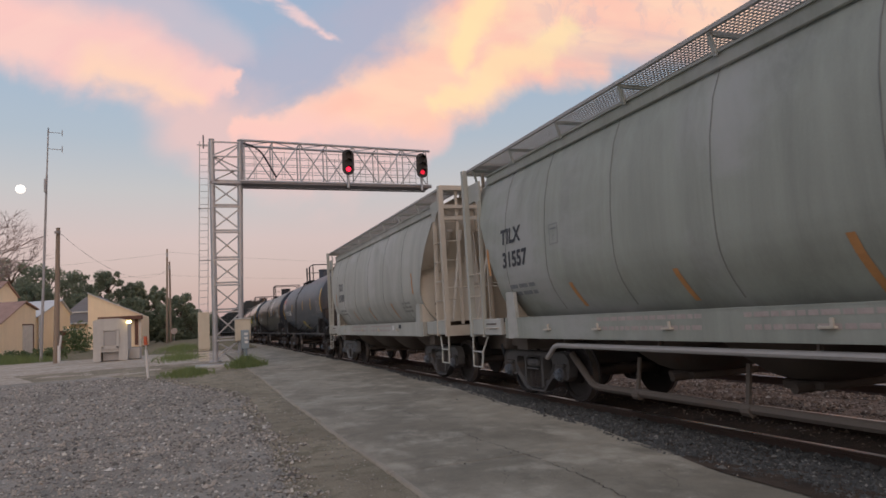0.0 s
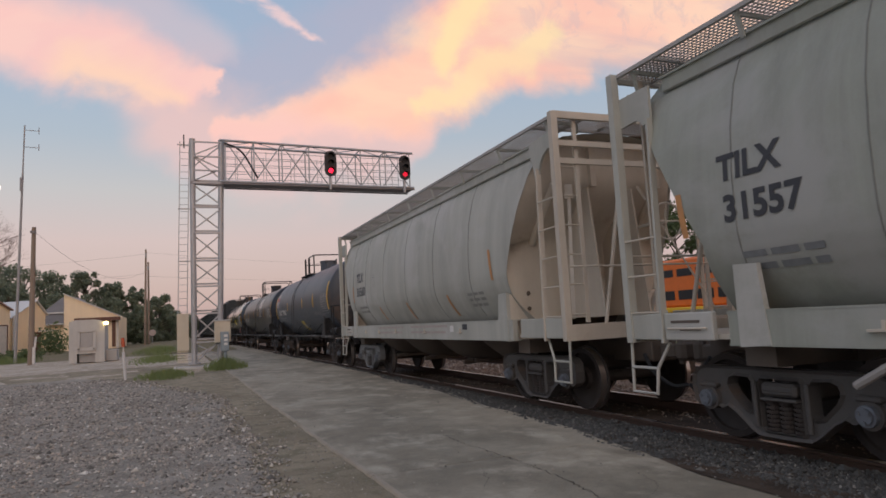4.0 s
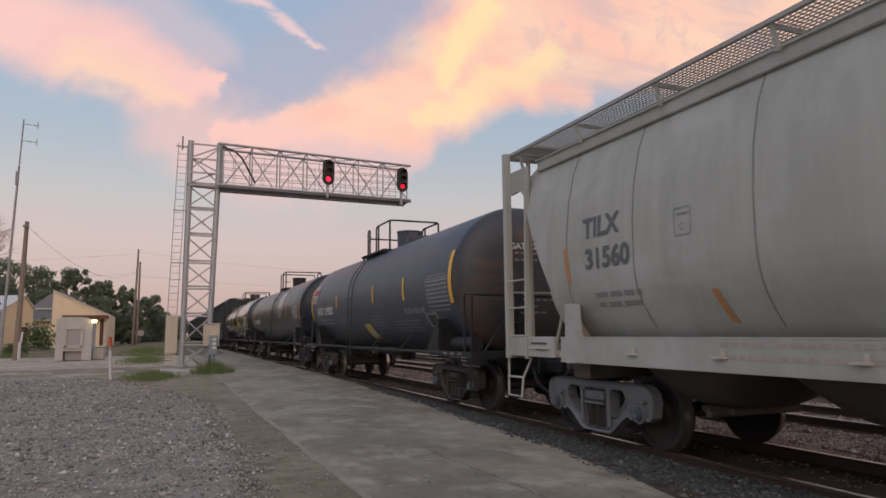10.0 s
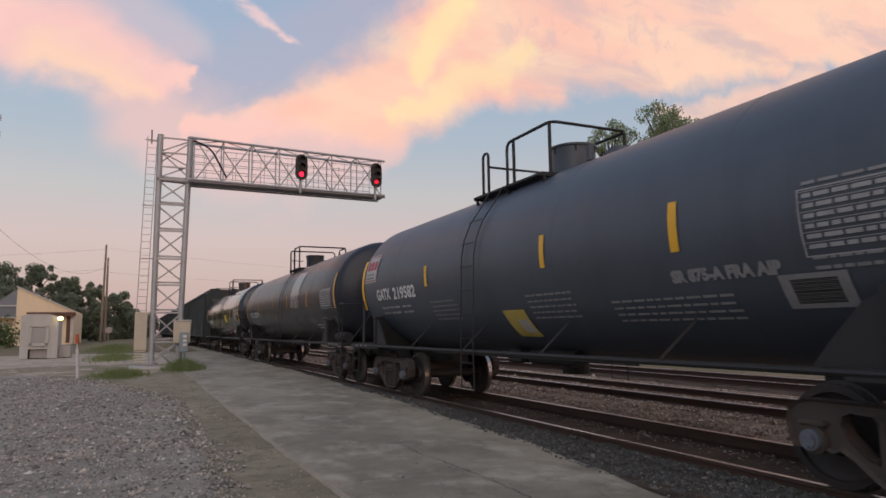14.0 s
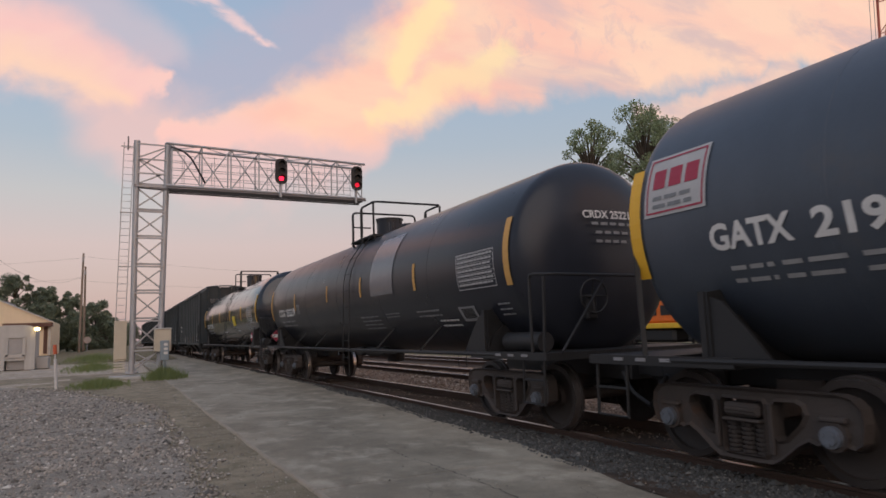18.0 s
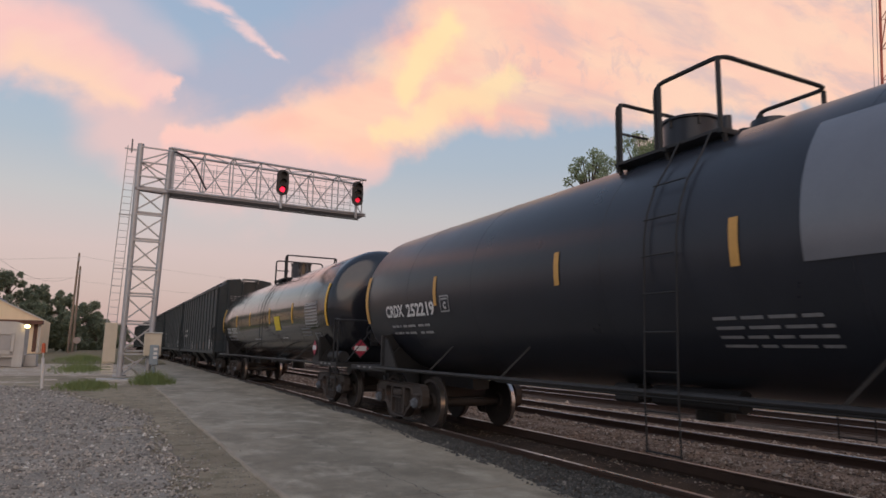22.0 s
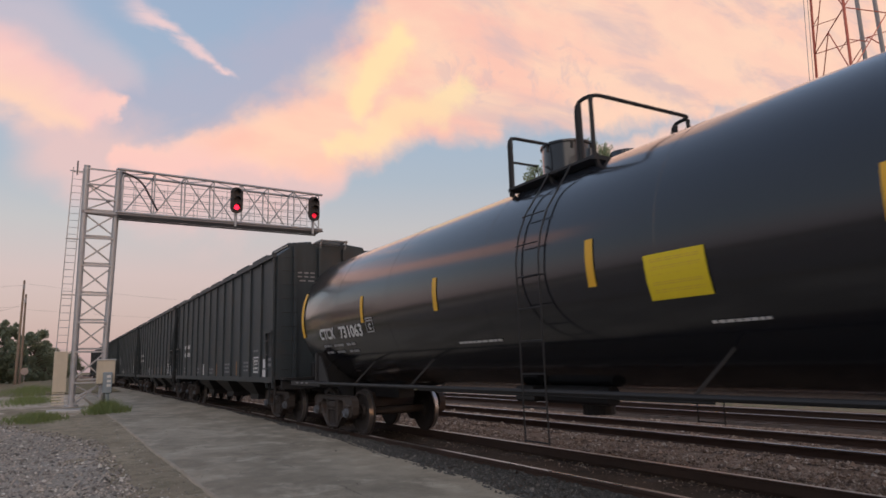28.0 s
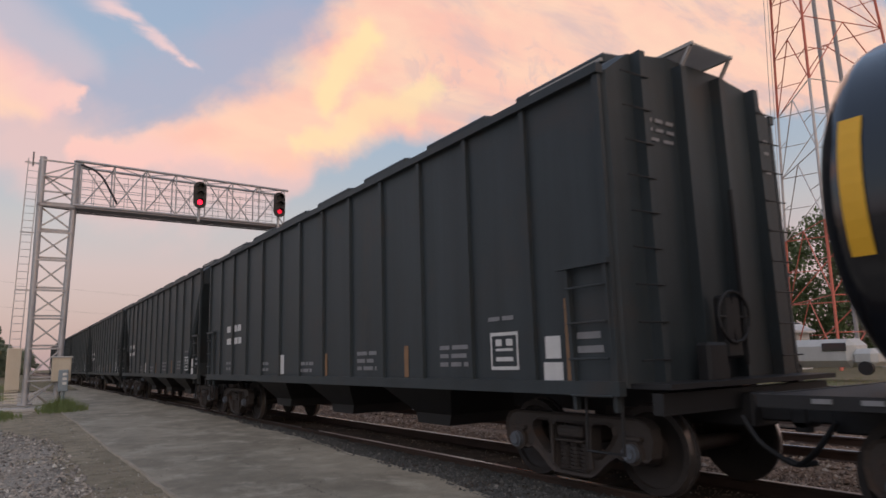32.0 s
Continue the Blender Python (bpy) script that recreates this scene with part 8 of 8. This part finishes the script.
shed = thing("white_shed", "white gabled shed behind the yard fence", "shed")
part("wall", B((46.5, 27.6, 1.3), (5.0, 4.0, 2.8)), ROOF_WHITE, shed)
bm = bmesh.new()
slab(bm, [(25.2, 2.5), (27.6, 3.6), (30.0, 2.5), (30.0, 2.65), (27.6, 3.78), (25.2, 2.65)], 43.8, 49.2, "x")
part("roof", bm, ROOF_WHITE, shed)
van = thing("parked_van", "white parked van beyond the tracks", "van")
part("van_body", B((36.5, 18.2, 1.10), (1.9, 3.4, 1.45), 0.35), GREY_BOX, van)
part("van_cab", B((36.5, 16.1, 0.85), (1.8, 1.2, 0.90), 0.25), GREY_BOX, van)
part("windscreen", B((35.53, 17.4, 1.42), (0.05, 1.2, 0.42), 0.02), PANE, van)
for y in (16.0, 19.6):
    bm = bmesh.new()
    rod(bm, (35.5, y, 0.34), (35.75, y, 0.34), 0.34, 18)
    part("wheel", bm, LOCO_BLACK, van)
ypole = pole("lamp_pole", 39.0, 26.0, 4.6, 39.0, 0.10, POLE_GREY, "pale grey yard pole")

# ---- moon ----
bm = bmesh.new()
bmesh.ops.create_uvsphere(bm, u_segments=32, v_segments=16, radius=12.0, matrix=Matrix.Translation((-436.9, 2000, 408.7)))
tagged(part("moon", bm, MOONLIT, smooth=True), "pale full moon low in the evening sky", "moon", kind="structure")


# ---- grass, stones, ties ----
def grass(name, x0, x1, y0, y1, count, height, seed, label, mat=None, z=0.0):
    rng = np.random.default_rng(seed)
    n = count
    cx, cy = rng.normal(0, 0.45, n).clip(-1, 1), rng.normal(0, 0.45, n).clip(-1, 1)
    x, y = (x0 + x1) / 2 + cx * (x1 - x0) / 2, (y0 + y1) / 2 + cy * (y1 - y0) / 2
    h = height * rng.uniform(0.35, 1.0, n) * (1 - 0.6 * np.sqrt(cx ** 2 + cy ** 2) / 1.41)
    a = rng.random(n) * 6.283
    lean = h * rng.uniform(0.1, 0.7, n)
    wx, wy = 0.010 * np.cos(a), 0.010 * np.sin(a)
    b = rng.random(n) * 6.283
    zz = np.full(n, z - 0.03)
    v = np.stack([np.stack([x - wx, y - wy, zz], 1), np.stack([x + wx, y + wy, zz], 1), np.stack([x + lean * np.cos(b), y + lean * np.sin(b), zz + h], 1)], 1).reshape(-1, 3)
    mesh = bpy.data.meshes.new(name)
    mesh.from_pydata(v.tolist(), [], (np.arange(n)[:, None] * 3 + np.array([[0, 1, 2]])).tolist())
    mesh.materials.append(mat or GRASS)
    tagged(new(name, mesh), label, "grass", kind="stuff")


grass("grass_tuft", 1.0, 2.5, 25.6, 28.9, 1700, 0.62, 1, "green weeds at the foot of the gantry")
grass("grass_tuft", 1.5, 2.2, 28.0, 28.8, 320, 0.75, 2, "tall green weeds beside the meter post")
grass("grass_tuft", -1.3, 0.5, 23.0, 27.0, 1500, 0.40, 3, "low green weeds in the gravel")
grass("grass_tuft", -2.4, 0.4, 36.0, 46.0, 1500, 0.60, 4, "rough grass beyond the crossing road")
grass("grass_tuft", -17.0, -9.5, 52.0, 60.0, 4200, 0.9, 5, "rough grass and weeds by the sheds")
grass("grass_tuft", -3.2, 0.6, 48.0, 70.0, 2600, 0.7, 6, "rough grass beside the dirt road", z=0.1)
grass("grass_tuft", 18.0, 40.0, 8.0, 40.0, 5000, 0.4, 8, "thin grass in the rail yard", z=-0.3)


def yard_ground(x, y):
    return -0.014 if x < gravel_edge(y) - 0.02 + 0.25 * noise.noise((x * 3, y * 3, 0)) else None


stones("gravel_stones", -9.0, 1.6, 2.2, 9.5, 42000, 0.0155, yard_ground, STONES_GREY, "loose dark crushed stone", 1, 0.35)
stones("gravel_stones", -14.0, 1.0, 9.0, 26.0, 42000, 0.021, yard_ground, STONES_GREY, "loose dark crushed stone", 2, 0.4)
stones("gravel_stones", -9.0, 1.6, -6.0, 2.25, 14000, 0.0155, yard_ground, STONES_GREY, "loose dark crushed stone", 21)
stones("shoulder_pebbles", 0.6, 1.64, 3.0, 24.0, 1500, 0.010, lambda x, y: -0.018, STONES_GREY, "scattered pebbles on the soil", 3, 0.6)
stones("platform_grit", 1.8, 4.5, 3.0, 24.0, 500, 0.008, lambda x, y: 0.004, STONES_GREY, "scattered grit on the concrete", 13, 0.6)


def near_ballast(x, y):
    if x < pave_right(y) - 0.10 or x > 5.66:
        return None
    t = (x - pave_right(y)) / (5.66 - pave_right(y))
    return -0.015 - 0.10 * t + 0.02 * noise.noise((x * 4, y * 4, 5))


strip("ballast_shoulder", lambda y: pave_right(y) - 0.02, lambda y: 5.68, -5, 120, 90, lambda x, y: -0.022 - 0.085 * (x - 4.4) + 0.015 * noise.noise((x * 4, y * 4, 5)), BED_DARK, "blue-grey ballast shoulder beside the rail", cross=8)
stones("ballast_stones", 4.2, 5.7, 2.5, 12.0, 26000, 0.0145, near_ballast, STONES_BLUE, "loose blue-grey ballast stones", 4, 0.5)
stones("ballast_stones", 4.2, 5.7, 12.0, 40.0, 18000, 0.020, near_ballast, STONES_BLUE, "loose blue-grey ballast stones", 5, 0.6)
stones("ballast_stones", 4.2, 5.7, -6.0, 2.5, 9000, 0.0145, near_ballast, STONES_BLUE, "loose blue-grey ballast stones", 22)
stones("gauge_stones", 5.8, 7.15, 2.5, 30.0, 7000, 0.013, lambda x, y: RAIL_Z - 0.165, STONES_TAN, "tan stones between the rails", 6, 0.6)


def tan_ballast(x, y):
    if x < 7.4 or 9.95 < x < 10.18 or 11.48 < x < 11.7 or x > 13.2:
        return None
    z = -0.20 if x < 9.4 else -0.165
    return RAIL_Z + z + 0.03 * noise.noise((x * 2, y * 2, 2))


strip("tan_ballast", lambda y: 7.32, lambda y: 13.0, -8, 160, 70, lambda x, y: RAIL_Z - (0.185 if x > 9.2 else 0.20) + 0.02 * noise.noise((x * 2, y * 2, 2)), BED_TAN, "tan ballast between the tracks", cross=16)
stones("tan_stones", 7.35, 13.2, 2.0, 14.0, 30000, 0.022, tan_ballast, STONES_TAN, "loose tan ballast stones", 7, 0.5)
stones("tan_stones", 7.35, 13.2, 14.0, 45.0, 22000, 0.030, tan_ballast, STONES_TAN, "loose tan ballast stones", 8, 0.6)
strip("yard_ballast", lambda y: 13.0, lambda y: 18.5, -8, 160, 40, lambda x, y: RAIL_Z - 0.20, BED_TAN, "tan ballast of the third track", cross=8)

tie_bm = bmesh.new()
box(tie_bm, (0, 0, 0), (2.6, 0.22, 0.16), bevel=0.012)
tie_mesh = bpy.data.meshes.new("tie")
tie_bm.to_mesh(tie_mesh)
tie_bm.free()
tie_mesh.materials.append(TIE)
for track_name, xc, n, y_first in (("track_main", XC, 60, 1.5), ("track_second", 10.84, 60, 1.5), ("track_siding", 15.2, 40, 1.5)):
    holder = bpy.data.objects[track_name]
    for k in range(n):
        share("tie", tie_mesh, holder, pose(xc + 0.03 * math.sin(k * 2.3), y_first + 0.54 * k, -0.245 + 0.01 * math.sin(k * 5.1)))


# ---- movement ----
def gone(t):
    """How far the train has moved after t seconds."""
    for (t0, s0), (t1, s1) in zip(TRAVEL, TRAVEL[1:]):
        if t <= t1:
            return s0 + (s1 - s0) * (t - t0) / (t1 - t0)
    return TRAVEL[-1][1]


def motions():
    for car, u in CARS:
        walk(car, [(t, at_track(u - s)) for t, s in TRAVEL])
    steps = [0.2 * k for k in range(161)]
    for wheels, y in SPIN:
        walk(wheels, [(t, pose(0, y, 0.457, math.degrees(gone(t) / 0.457))) for t in steps])


motions()
